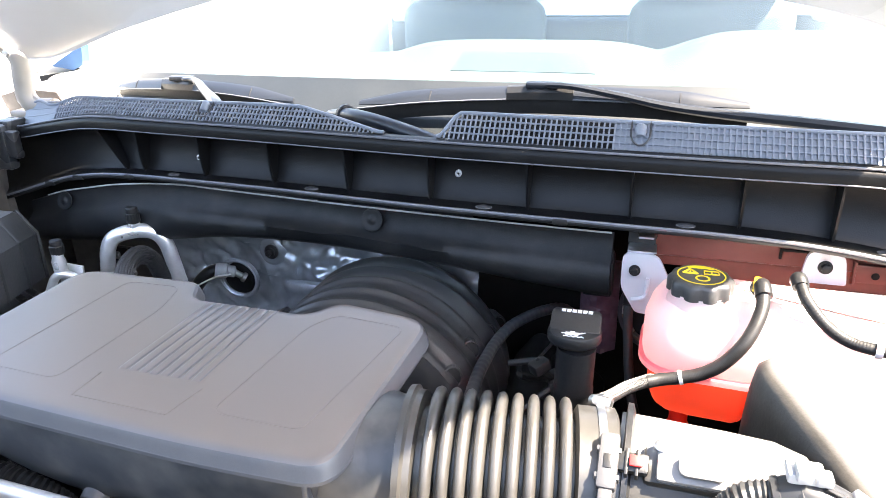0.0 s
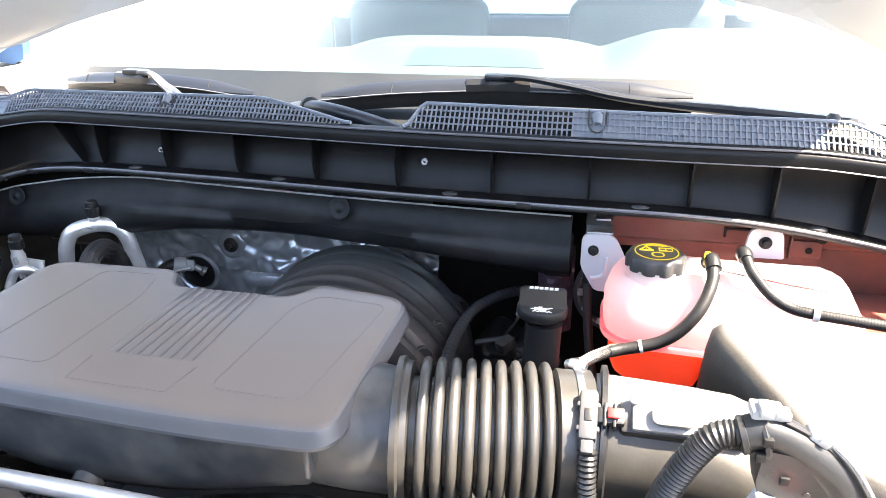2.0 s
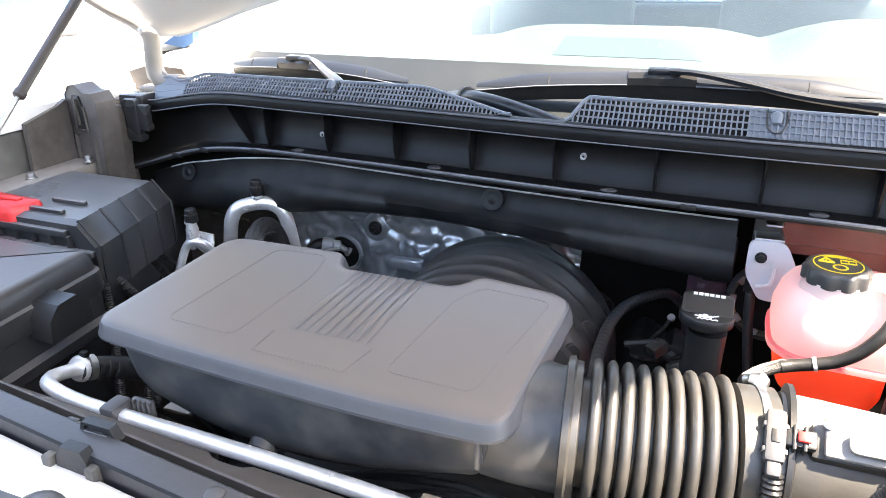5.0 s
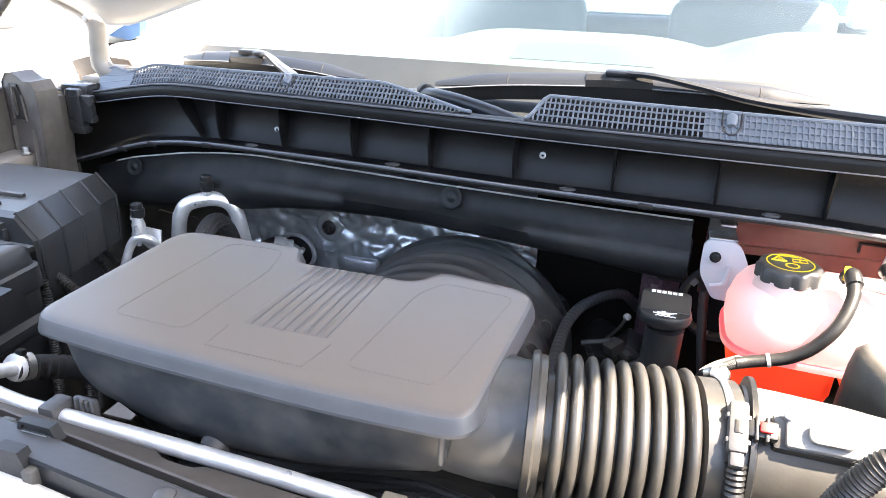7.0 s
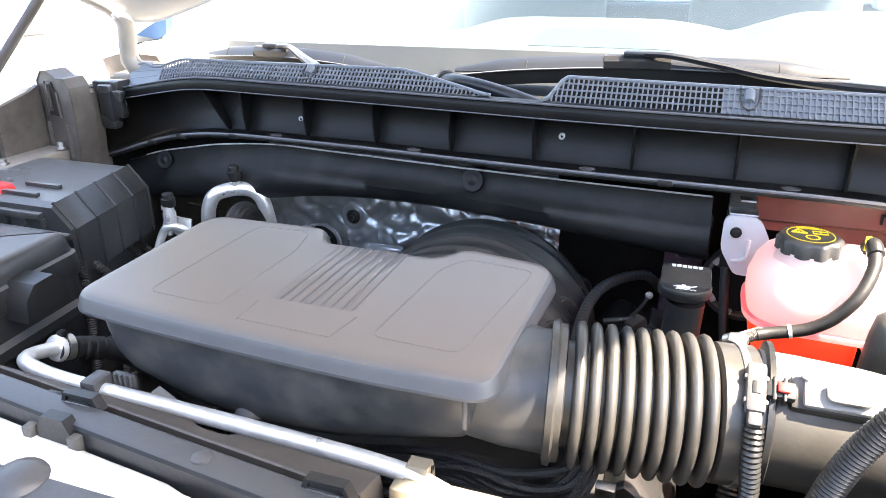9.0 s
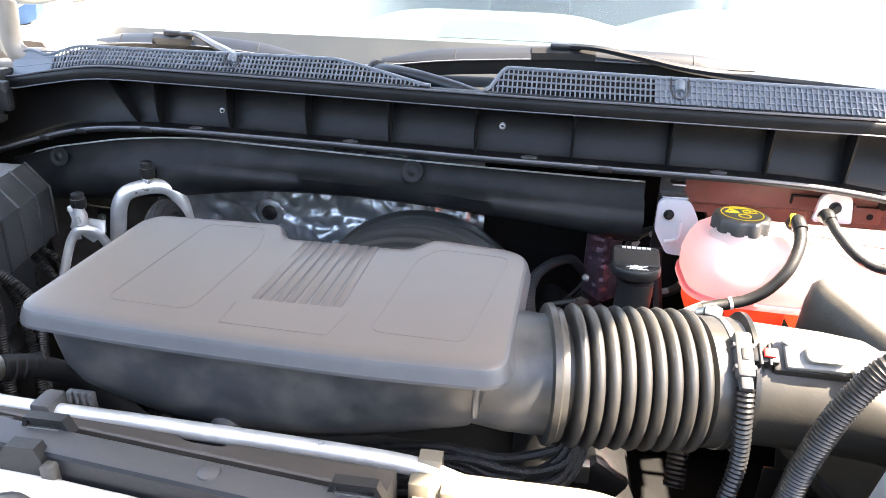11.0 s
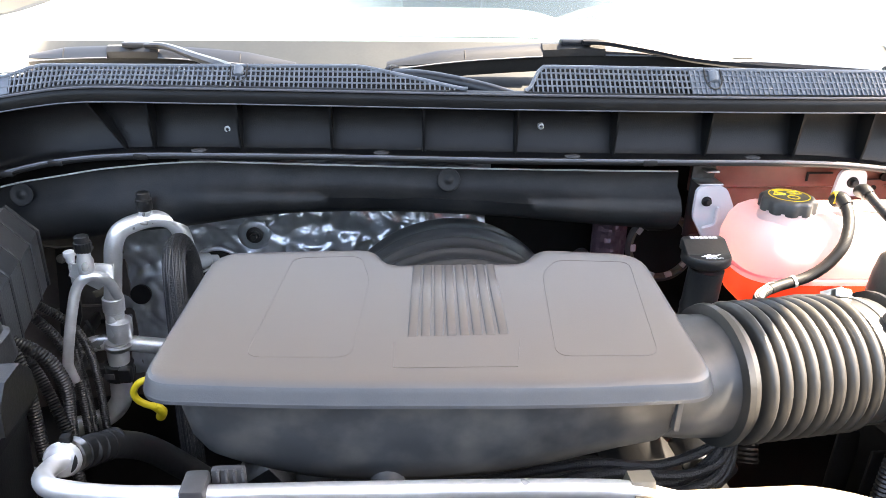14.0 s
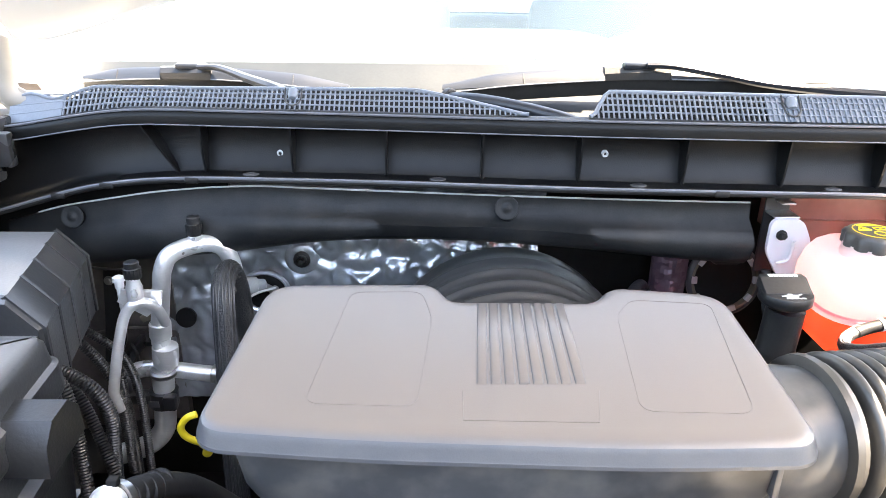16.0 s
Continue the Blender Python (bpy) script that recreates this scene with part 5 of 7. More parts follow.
part("ledge", rbox((-0.021, 0.792, 1.283), (0.012, 0.82, 1.2855), 0.001), STEEL, brk, "bright bent ledge")
part("ledge", rbox((-0.010, 0.80, 1.298), (0.008, 0.82, 1.3005), 0.001), STEEL, brk)

vent = thing("reservoir_vent_hose", (0.05, 0.6, 1.23), "thin black ribbed vent hose from the reservoir to the duct", "hose")
part("tube", conduit([(0.115, 0.688, 1.292), (0.114, 0.676, 1.282), (0.108, 0.662, 1.268), (0.098, 0.651, 1.252), (0.082, 0.648, 1.231), (0.064, 0.648, 1.217), (0.044, 0.647, 1.210), (0.026, 0.645, 1.206), (0.012, 0.640, 1.204)], 0.0068, 0.0016, 0.0001, 12), RUBBER, vent)
braid_line = [(0.017, 0.643, 1.205), (-0.004, 0.630, 1.201), (-0.018, 0.605, 1.205), (-0.024, 0.57, 1.222), (-0.024, 0.535, 1.244), (-0.022, 0.508, 1.258)]
part("braided_end", hose(braid_line, 0.0062, 14), BRAID, vent, "braided end sleeve")
for k in range(5):
    a = 0.6 + 0.42 * k
    off = (Vector((0.86, -0.5, 0.0)) * math.cos(a) + Vector((0.13, 0.23, 0.96)) * math.sin(a)) * 0.0063
    part("strand", sweep(spline([Vector(q) + off for q in braid_line]), 0.0007, 5), SENSOR_GREY, vent, "pale braid strand")
part("elbow", hose([(0.112, 0.706, 1.290), (0.114, 0.698, 1.297), (0.1155, 0.686, 1.291)], 0.0085, 12), BLACK, vent, "black elbow fitting")
part("seal_ring", turned((0.107, 0.703, 1.296), (1, -0.2, 0), [(0, 0.0075), (0.004, 0.0085), (0.008, 0.0075)], 14), YELLOW, vent, "yellow seal ring")
part("tie", turned((0.0465, 0.647, 1.2107), (-1, -0.04, -0.28), [(0, 0.0076), (0.0035, 0.0076)], 14), TAB_PLASTIC, vent, "clear cable tie")
vent2 = thing("reservoir_feed_hose", (0.2, 0.69, 1.26), "thin black feed hose lying over the reservoir", "hose")
part("tube", conduit([(0.149, 0.700, 1.302), (0.154, 0.684, 1.292), (0.17, 0.672, 1.275), (0.19, 0.664, 1.264), (0.212, 0.656, 1.262), (0.26, 0.645, 1.262), (0.34, 0.63, 1.26)], 0.006, 0.0028, 0.00018, 12), RUBBER, vent2)
part("tie", turned((0.212, 0.656, 1.262), (1, -0.2, 0), [(0, 0.008), (0.006, 0.008)], 14), PALE, vent2, "pale cable tie")
part("elbow", hose([(0.149, 0.716, 1.299), (0.148, 0.707, 1.304), (0.149, 0.698, 1.300)], 0.008, 12), BLACK, vent2)

# ---- engine harness with its large grey connector ----
harness = thing("engine_harness", (0.1, 0.355, 1.25), "thick ribbed wiring conduit with a large grey connector", "wiring harness")


def at_face(pts, y):
    return [Vector((x, y, z)) for x, z in pts]


part("conduit", conduit(at_face([(0.090, 1.316), (0.079, 1.316), (0.066, 1.310), (0.053, 1.289), (0.042, 1.262), (0.034, 1.233), (0.028, 1.204), (0.022, 1.14), (0.020, 1.0)], 0.355), 0.0100, 0.0031, 0.0013, 18), BLACK, harness, "black corrugated conduit")
TUBE = [(0.083, 1.3155), (0.098, 1.3205), (0.113, 1.3145), (0.130, 1.3030), (0.144, 1.2890), (0.156, 1.270), (0.163, 1.245), (0.165, 1.215)]
shell = part("connector_shell", sweep(spline(at_face(TUBE, 0.355)), lambda q, m: 0.0118 + 0.0035 * min(1.0, q * 2.2), 20), SHELL, harness, "grey bent connector shell")
part("shell_collar", turned((0.0815, 0.355, 1.3150), (0.9, 0, 0.28), [(0, 0.0112), (0.001, 0.0128), (0.0045, 0.0128), (0.0055, 0.0115)], 22), SHELL, harness)
web = rounded([Vector(p) for p in ((0.096, 1.314), (0.113, 1.312), (0.128, 1.300), (0.142, 1.286), (0.152, 1.266), (0.156, 1.222), (0.139, 1.230), (0.137, 1.256), (0.113, 1.268), (0.098, 1.274), (0.094, 1.290))], 0.004, 3)
part("shell_web", loft([[(p.x, y, p.y) for p in q] for y, q in ((0.368, web), (0.3425, web), (0.3415, grown(web, -0.001)))]), SHELL, harness, "flat side of the connector")
for x, z, r in ((0.096, 1.3215, 0.0030), (0.0930, 1.3100, 0.0030), (0.1095, 1.2945, 0.0028), (0.140, 1.2755, 0.0030)):
    part("shell_slot", rbox((x - r, 0.3395, z - r), (x + r, 0.3445, z + r), 0.0005), DARK, shell)
band = [Vector((0.0955 + 0.0012 * math.cos(a) - 0.003 * math.sin(a), 0.355 - 0.0138 * math.cos(a), 1.3165 + 0.0132 * math.sin(a))) for a in span(-1.2, 1.3, 16)]
part("clip_band", sweep(band, 0.0022, 6), SHELL, shell, "raised clip band")
part("round_hole", turned((0.1015, 0.3428, 1.2970), (0, -1, 0), [(0, 0.0036), (0.0014, 0.0034), (0.0014, 0.0024), (-0.001, 0.0022)], 16), SHELL, shell)
part("shell_dimple", turned((0.124, 0.3418, 1.285), (0, -1, 0), [(0, 0.0028), (0.001, 0.0024), (0.0012, 0.001)], 12), SHELL, shell)
part("latch", join(rbox((0.086, 0.350, 1.3305), (0.106, 0.366, 1.3375), 0.002), rbox((0.090, 0.347, 1.334), (0.098, 0.360, 1.3415), 0.0015), rbox((0.100, 0.348, 1.333), (0.109, 0.358, 1.339), 0.0015)), SOCKET, shell, "pale latch cluster")
part("latch", moved(join(rbox((-0.007, -0.007, -0.002), (0.007, 0.006, 0.004), 0.0015), rbox((-0.002, -0.009, 0.0), (0.004, 0.0, 0.006), 0.001)), pose(0.127, 0.354, 1.3215, 0, 34, 0)), SOCKET, shell, "pale latch")
part("seam_strip", sweep(spline([(0.106, 0.3495, 1.3325), (0.122, 0.3495, 1.3245), (0.138, 0.349, 1.3125), (0.152, 0.348, 1.296)]), 0.0016, 6), BLACK, shell, "dark seam")
part("lock_lever", sweep(spline([(0.137, 0.350, 1.3185), (0.149, 0.346, 1.308), (0.160, 0.343, 1.292), (0.169, 0.341, 1.275)]), 0.0026, 8, flat=0.6), SOCKET, shell, "pale locking lever")
part("tie_tail", hose([(0.142, 0.3385, 1.266), (0.150, 0.336, 1.2615), (0.158, 0.337, 1.263), (0.166, 0.340, 1.271)], 0.0028, 8, 0.6), PRINT, shell, "white cable tie")
part("tie_head", rbox((0.158, 0.333, 1.256), (0.167, 0.342, 1.268), 0.002), PRINT, shell)
SOCK = rounded([Vector(p) for p in ((0.0945, 1.284), (0.112, 1.2785), (0.136, 1.266), (0.138, 1.248), (0.140, 1.205), (0.074, 1.190), (0.083, 1.235), (0.089, 1.270))], 0.003, 3)
sock = part("socket", loft([[(p.x, y, p.y) for p in q] for y, q in ((0.3455, SOCK), (0.329, SOCK), (0.3275, grown(SOCK, -0.0012)))]), SOCKET, harness, "pale grey connector socket")
for x0, z0, x1, z1 in ((0.0955, 1.263, 0.0995, 1.2835), (0.1015, 1.262, 0.1045, 1.2815), (0.122, 1.256, 0.127, 1.274), (0.132, 1.250, 0.1355, 1.2675)):
    part("socket_rib", rbox((x0, 0.3245, z0), (x1, 0.330, z1), 0.0008), SOCKET, sock)
part("latch_window", moved(rbox((-0.0045, -0.0012, -0.0018), (0.0045, 0.001, 0.0018), 0.0004), pose(0.1295, 0.327, 1.264, 0, 24, 0)), DARK, sock)
part("socket_gap", sweep(spline([(0.098, 0.3395, 1.2745), (0.113, 0.3395, 1.2685), (0.137, 0.3395, 1.2565)]), 0.0013, 6), DARK, sock)
part("lock_tab", moved(rbox((-0.0075, -0.003, -0.0105), (0.0075, 0.004, 0.0105), 0.003), pose(0.1135, 0.325, 1.2755, 0, 22, 0)), RED, sock, "red locking tab")

# ---- refrigerant lines ----
ac = thing("refrigerant_lines", (-0.78, 0.8, 0.95), "bare aluminium refrigerant lines with capped service valves", "pipes")
part("high_pipe", hose([(-0.812, 0.802, 1.115), (-0.806, 0.802, 1.15), (-0.801, 0.802, 1.18), (-0.796, 0.804, 1.207), (-0.785, 0.811, 1.225), (-0.757, 0.826, 1.232), (-0.734, 0.838, 1.227), (-0.722, 0.845, 1.208), (-0.717, 0.85, 1.17), (-0.714, 0.87, 1.06)], 0.0115, 18), PIPE, ac, "bent aluminium pipe")
part("service_port", turned((-0.757, 0.825, 1.232), (0, 0, 1), [(0, 0.0085), (0.012, 0.0085), (0.013, 0.0075), (0.016, 0.0075)], 16), PIPE, ac)


def valve_cap(at, r, h):
    """A knurled black valve cap with a narrower top."""
    rings = []
    for z, k, f in ((0, 0.92, 0), (0.002, 1.0, 1), (h * 0.6, 1.0, 1), (h * 0.64, 0.88, 0), (h * 0.94, 0.86, 0), (h, 0.7, 0)):
        rings.append([(at[0] + (r * k + 0.0007 * f * (i % 2)) * math.cos(math.tau * i / 32), at[1] + (r * k + 0.0007 * f * (i % 2)) * math.sin(math.tau * i / 32), at[2] + z) for i in range(32)])
    return loft(rings)


part("port_cap", valve_cap((-0.757, 0.825, 1.246), 0.0098, 0.025), BLACK, ac, "black knurled valve cap")
D_ = Vector((-0.075, 0.0, -1.0))
part("sleeve", turned((-0.8095, 0.802, 1.130), D_, [(0, 0.0118), (0.001, 0.0142), (0.020, 0.0142), (0.022, 0.0125), (0.030, 0.0125)], 22), PIPE, ac, "crimped sleeve")
part("joint_block", join(turned((-0.8065, 0.800, 1.098), D_, [(0, 0.0125), (0.002, 0.0168), (0.018, 0.0172), (0.030, 0.0160), (0.034, 0.0125)], 22), rbox((-0.822, 0.792, 1.072), (-0.812, 0.815, 1.125), 0.004)), PIPE, ac, "cast joint block")
part("joint_ring", turned((-0.8135, 0.800, 1.060), D_, [(0, 0.0155), (0.002, 0.0182), (0.006, 0.0182), (0.009, 0.0160)], 22), STEEL, ac, "bright joint ring")
part("pipe_tail", turned((-0.8115, 0.800, 1.118), (-0.05, -0.3, -1.0), [(0, 0.004), (0.003, 0.0068), (0.040, 0.0072), (0.044, 0.004)], 14), PIPE, ac)
part("low_pipe", hose([(-0.8145, 0.80, 1.062), (-0.8175, 0.799, 1.02), (-0.8195, 0.798, 0.99), (-0.823, 0.797, 0.968), (-0.836, 0.794, 0.950), (-0.856, 0.788, 0.940), (-0.885, 0.78, 0.935)], 0.0145, 18), PIPE, ac, "lower aluminium pipe")
part("cross_pipe", hose([(-0.885, 0.81, 0.99), (-0.88, 0.81, 1.022), (-0.866, 0.81, 1.044), (-0.842, 0.81, 1.055), (-0.80, 0.81, 1.053), (-0.765, 0.81, 1.048), (-0.69, 0.81, 1.04)], 0.0112, 16), PIPE, ac, "cross pipe")
part("cross_collar", turned((-0.752, 0.81, 1.047), (1, 0, -0.1), [(0, 0.0115), (0.001, 0.0128), (0.007, 0.0128), (0.008, 0.0115)], 18), STEEL, ac)
part("pipe_clip", join(turned((-0.817, 0.799, 1.030), D_, [(0, 0.017), (0.001, 0.0195), (0.024, 0.0195), (0.025, 0.017)], 20), rbox((-0.872, 0.785, 1.012), (-0.83, 0.803, 1.028), 0.004), rbox((-0.868, 0.787, 1.026), (-0.858, 0.800, 1.046), 0.003), rbox((-0.812, 0.776, 1.008), (-0.795, 0.79, 1.03), 0.003)), BLACK, ac, "black pipe clip")
part("clip_mark", rbox((-0.832, 0.7788, 1.013), (-0.818, 0.7802, 1.022), 0.0003), GREY, ac)
part("thin_pipe", hose([(-0.774, 0.735, 1.165), (-0.776, 0.72, 1.192), (-0.784, 0.708, 1.206), (-0.796, 0.702, 1.205), (-0.806, 0.70, 1.192), (-0.811, 0.693, 1.172), (-0.816, 0.685, 1.145), (-0.822, 0.68, 1.113), (-0.8235, 0.679, 1.099), (-0.820, 0.679, 1.078)], 0.0062, 14), PIPE, ac, "thin aluminium pipe")
part("thin_port", turned((-0.793, 0.708, 1.204), (0, 0, 1), [(0, 0.0088), (0.022, 0.0095), (0.028, 0.0075), (0.034, 0.0075)], 16), PIPE, ac, "port body")
part("thin_cap", valve_cap((-0.793, 0.710, 1.236), 0.0092, 0.021), BLACK, ac, "black knurled valve cap")
part("port_bracket", loft([[(x, 0.722 + dy, z) for x, z in ((-0.822, 1.200), (-0.79, 1.180), (-0.770, 1.196), (-0.768, 1.214), (-0.80, 1.216), (-0.815, 1.215))] for dy in (0, 0.003)]), PIPE, ac, "cut sheet bracket")
part("side_nut", turned((-0.822, 0.735, 1.178), (0, 0, 1), [(0, 0.004), (0.034, 0.004), (0.035, 0.0052), (0.042, 0.0052), (0.043, 0.0072), (0.048, 0.0068), (0.0495, 0.0045)], 12), PALE, ac, "pale nut on a thin stem")
part("yellow_tag", moved(rbox((-0.018, -0.001, -0.005), (0.018, 0.001, 0.005), 0.0005), pose(-0.828, 0.83, 1.128, 0, -22, 10)), BEIGE, ac, "small cream tag")

apron = thing("inner_panel", (-0.96, 1.05, 0.9), "grey-brown painted inner panel beside the foil shield", "body panel")
part("panel", loft([[(x, 1.052 - 0.3 * max(0.0, -0.97 - x) + 0.002 * math.sin(60 * x), z) for x in span(-1.09, -0.885, 16)] + [(-0.885, 1.07, z), (-1.09, 1.07, z)] for z in (0.80, 0.97, 1.10, 1.20)]), POST, apron)
part("swage", hose([(-1.03, 1.028, 0.985), (-0.97, 1.046, 0.99), (-0.90, 1.048, 0.985)], 0.004, 8), POST, apron, "pressed swage line")
part("dark_slot", rbox((-0.955, 1.046, 0.955), (-0.925, 1.0505, 0.962), 0.001), DARK, apron)
brace = thing("line_bracket", (-0.95, 0.98, 1.0), "black steel bracket behind the refrigerant lines", "bracket")
plate = rounded([Vector(p) for p in ((-0.962, 1.128), (-0.932, 1.126), (-0.938, 1.06), (-0.944, 1.0), (-0.962, 0.96), (-0.985, 0.96), (-0.972, 1.04))], 0.006, 3)
part("plate", loft([[(p.x, 0.985 + y, p.y) for p in plate] for y in (0.0, 0.004)]), BLACK, brace)
part("flange", hose([(-0.985, 0.98, 1.133), (-0.95, 0.978, 1.130), (-0.90, 0.975, 1.130)], 0.004, 8, 0.6), BLACK, brace, "bent upper flange")
part("bolt", bolt((-0.955, 0.984, 1.108), (0, -1, 0.1), 0.005, 0.006), STEEL, brace)
part("wire_clip", hose([(-0.934, 0.975, 1.0), (-0.926, 0.972, 0.985), (-0.924, 0.972, 0.955)], 0.0028, 8), BLACK, brace)
part("stay", rbox((-0.953, 0.985, 0.955), (-0.943, 1.06, 0.975), 0.002), BLACK, brace, "stay back to the panel")

braid = thing("braided_heater_hose", (-0.68, 0.7, 1.0), "black braided hose arching down beside the silencer", "hose")
part("hose_body", hose([(-0.695, 0.80, 1.10), (-0.698, 0.795, 1.18), (-0.70, 0.775, 1.217), (-0.70, 0.75, 1.224), (-0.697, 0.72, 1.205), (-0.693, 0.695, 1.13), (-0.688, 0.665, 1.03), (-0.67, 0.61, 0.9)], 0.0125, 16), BRAID_GREY, braid)
for k in range(20):
    a = math.tau * (k // 2) / 10
    base = [Vector(p) for p in ((-0.70, 0.775, 1.217), (-0.70, 0.75, 1.224), (-0.697, 0.72, 1.205), (-0.693, 0.695, 1.13), (-0.688, 0.665, 1.03), (-0.67, 0.61, 0.9))]
    pts = []
    sp = spline(base)
    side = Vector((1, 0, 0))
    for i, p in enumerate(sp):
        d = (sp[min(i + 1, len(sp) - 1)] - sp[max(i - 1, 0)]).normalized()
        s = (side - d * side.dot(d)).normalized()
        b = a + (0.032 if k % 2 else -0.032) * i
        pts.append(p + (s * math.cos(b) + d.cross(s) * math.sin(b)) * 0.0125)
    part("cord", sweep(pts, 0.0011, 5), CORD, braid)
part("tie", turned((-0.6985, 0.732, 1.213), (0.0, -0.8, -0.6), [(0, 0.0145), (0.004, 0.0145)], 20), GREY, braid)
stick = thing("dipstick", (-0.69, 0.63, 1.0), "yellow plastic dipstick loop handle", "dipstick")
part("loop", hose([(-0.684, 0.555, 1.160), (-0.693, 0.553, 1.157), (-0.700, 0.553, 1.147), (-0.699, 0.555, 1.136), (-0.692, 0.558, 1.127), (-0.682, 0.562, 1.120)], 0.0036, 10), YELLOW, stick)
part("stem", hose([(-0.686, 0.562, 1.123), (-0.680, 0.566, 1.112), (-0.684, 0.57, 1.102)], 0.0052, 10), YELLOW, stick)

# connector under the firewall opening
hplug = thing("sensor_plug", (-0.6, 0.95, 1.1), "black and white wiring plug at the firewall", "plug")
part("plug_body", hose([(-0.79, 0.985, 1.06), (-0.775, 0.985, 1.078), (-0.758, 0.988, 1.092), (-0.744, 0.998, 1.095)], 0.012, 14), BLACK, hplug, "black lead end")
part("white_end", turned((-0.748, 0.990, 1.097), (0.75, 0.45, -0.2), [(0, 0.0115), (0.006, 0.0135), (0.020, 0.0135), (0.022, 0.0105), (0.034, 0.0105), (0.036, 0.007)], 18), PALE, hplug, "white plug end")
part("steel_stem", turned((-0.722, 1.006, 1.090), (0.6, 0.3, -0.5), [(0, 0.006), (0.018, 0.006), (0.02, 0.009), (0.026, 0.009)], 12), STEEL, hplug, "bright stem")
part("tie", hose([(-0.742, 0.93, 1.094), (-0.715, 0.94, 1.107), (-0.688, 0.95, 1.112)], 0.0045, 6, 0.35), PRINT, hplug, "white cable tie")

# ---- battery cover and fuse box ----
batt = thing("battery_box", (-0.97, 0.63, 1.0), "black ribbed plastic battery cover with a red terminal lid", "battery box")
rings = []
for y in (0.556, 0.566, 0.60, 0.64, 0.69, 0.73, 0.745):
    f = 0.0 if 0.56 < y < 0.74 else 0.005
    o = 0.22 * (y - 0.565)
    rings.append([(-1.048, y, 1.02), (-1.048, y, 1.284 - f), (-0.846 - o, y, 1.284 - f), (-0.816 - o - f, y, 1.252), (-0.817 - o - f, y, 1.183), (-0.86 - o, y, 1.18), (-0.88 - o, y, 1.02)])
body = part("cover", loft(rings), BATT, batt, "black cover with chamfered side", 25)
for y in (0.563, 0.608, 0.652, 0.697, 0.738):
    o = 0.22 * (y - 0.565)
    part("side_rib", loft([[(-0.850 - o, y + dy, 1.2825), (-0.8458 - o, y + dy, 1.2852), (-0.8148 - o, y + dy, 1.2526), (-0.8158 - o, y + dy, 1.181), (-0.82 - o, y + dy, 1.181), (-0.82 - o, y + dy, 1.25)] for dy in (-0.0018, 0.0018)]), BATT, batt)
part("front_rail", rbox((-1.10, 0.548, 1.262), (-0.86, 0.557, 1.272), 0.002), BATT, batt)
part("front_rail", rbox((-1.10, 0.548, 1.238), (-0.82, 0.557, 1.247), 0.002), BATT, batt)
for k in range(8):
    part("front_web", rbox((-1.085 + 0.032 * k, 0.549, 1.244), (-1.081 + 0.032 * k, 0.556, 1.264), 0.001), BATT, batt)
lidr = part("terminal_lid", stack(rounded([Vector(p) for p in ((-1.060, 0.547), (-0.957, 0.550), (-0.940, 0.580), (-0.946, 0.597), (-1.045, 0.604))], 0.006, 4), [(1.264, 0.0), (1.282, 0.0), (1.291, -0.003), (1.293, -0.006)]), RED, batt, "red plastic terminal lid")
part("lid_ridge", rbox((-1.03, 0.575, 1.292), (-0.97, 0.585, 1.296), 0.0015), RED, lidr)
for y in (0.575, 0.612):
    part("strap_guide", rbox((-0.945, y - 0.004, 1.284), (-0.885, y + 0.004, 1.290), 0.0015), BATT, batt)
fuse = thing("fuse_box", (-0.95, 0.45, 1.0), "black underhood fuse box with a clipped lid", "fuse box")
F_O = rounded([Vector(p) for p in ((-1.10, 0.33), (-0.780, 0.345), (-0.796, 0.535), (-1.10, 0.535))], 0.014, 4)
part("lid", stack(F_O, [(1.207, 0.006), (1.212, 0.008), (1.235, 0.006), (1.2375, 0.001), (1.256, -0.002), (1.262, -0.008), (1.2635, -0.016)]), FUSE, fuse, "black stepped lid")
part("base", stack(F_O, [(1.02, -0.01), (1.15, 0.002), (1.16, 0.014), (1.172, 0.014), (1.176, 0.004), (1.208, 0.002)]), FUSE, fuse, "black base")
part("lid_clip", loft([[(x, y, z) for y, z in ((0.418, 1.226), (0.432, 1.241), (0.458, 1.243), (0.472, 1.228), (0.474, 1.203), (0.414, 1.200))] for x in (-0.800, -0.752, -0.748)]), BLACK, fuse, "angled lid clip")
part("lid_mark", join(rbox((-0.99, 0.43, 1.2632), (-0.95, 0.432, 1.2638), 0), rbox((-0.99, 0.46, 1.2632), (-0.96, 0.462, 1.2638), 0), rbox((-0.992, 0.43, 1.2632), (-0.99, 0.462, 1.2638), 0)), GREY, fuse)
post = thing("fender_bracket", (-1.06, 0.78, 1.2), "grey dusty plastic bracket between fender and cowl", "bracket")


def post_front(x, z):
    return 0.80 - 0.25 * (x + 1.05) + 0.02 * (z - 1.3)


P_O = [(-1.105, 1.225), (-1.108, 1.30), (-1.112, 1.35), (-1.108, 1.392), (-1.094, 1.407), (-1.075, 1.409), (-1.052, 1.398), (-1.03, 1.399), (-1.018, 1.385), (-1.014, 1.34), (-1.018, 1.29), (-1.02, 1.225)]
part("panel", loft([[(x, post_front(x, z) + y, z) for x, z in P_O] for y in (-0.010, -0.012, 0.03)]), POST, post, "", 30)
# black plate in place of the pocket's shaded hollow
part("recess", loft([[(x, post_front(x, z) + y, z) for x, z in ((-1.083, 1.338), (-1.055, 1.338), (-1.058, 1.375), (-1.066, 1.392), (-1.080, 1.392))] for y in (-0.0135, 0.0)]), BLACK, post, "black plate drawn as the shaded pocket")
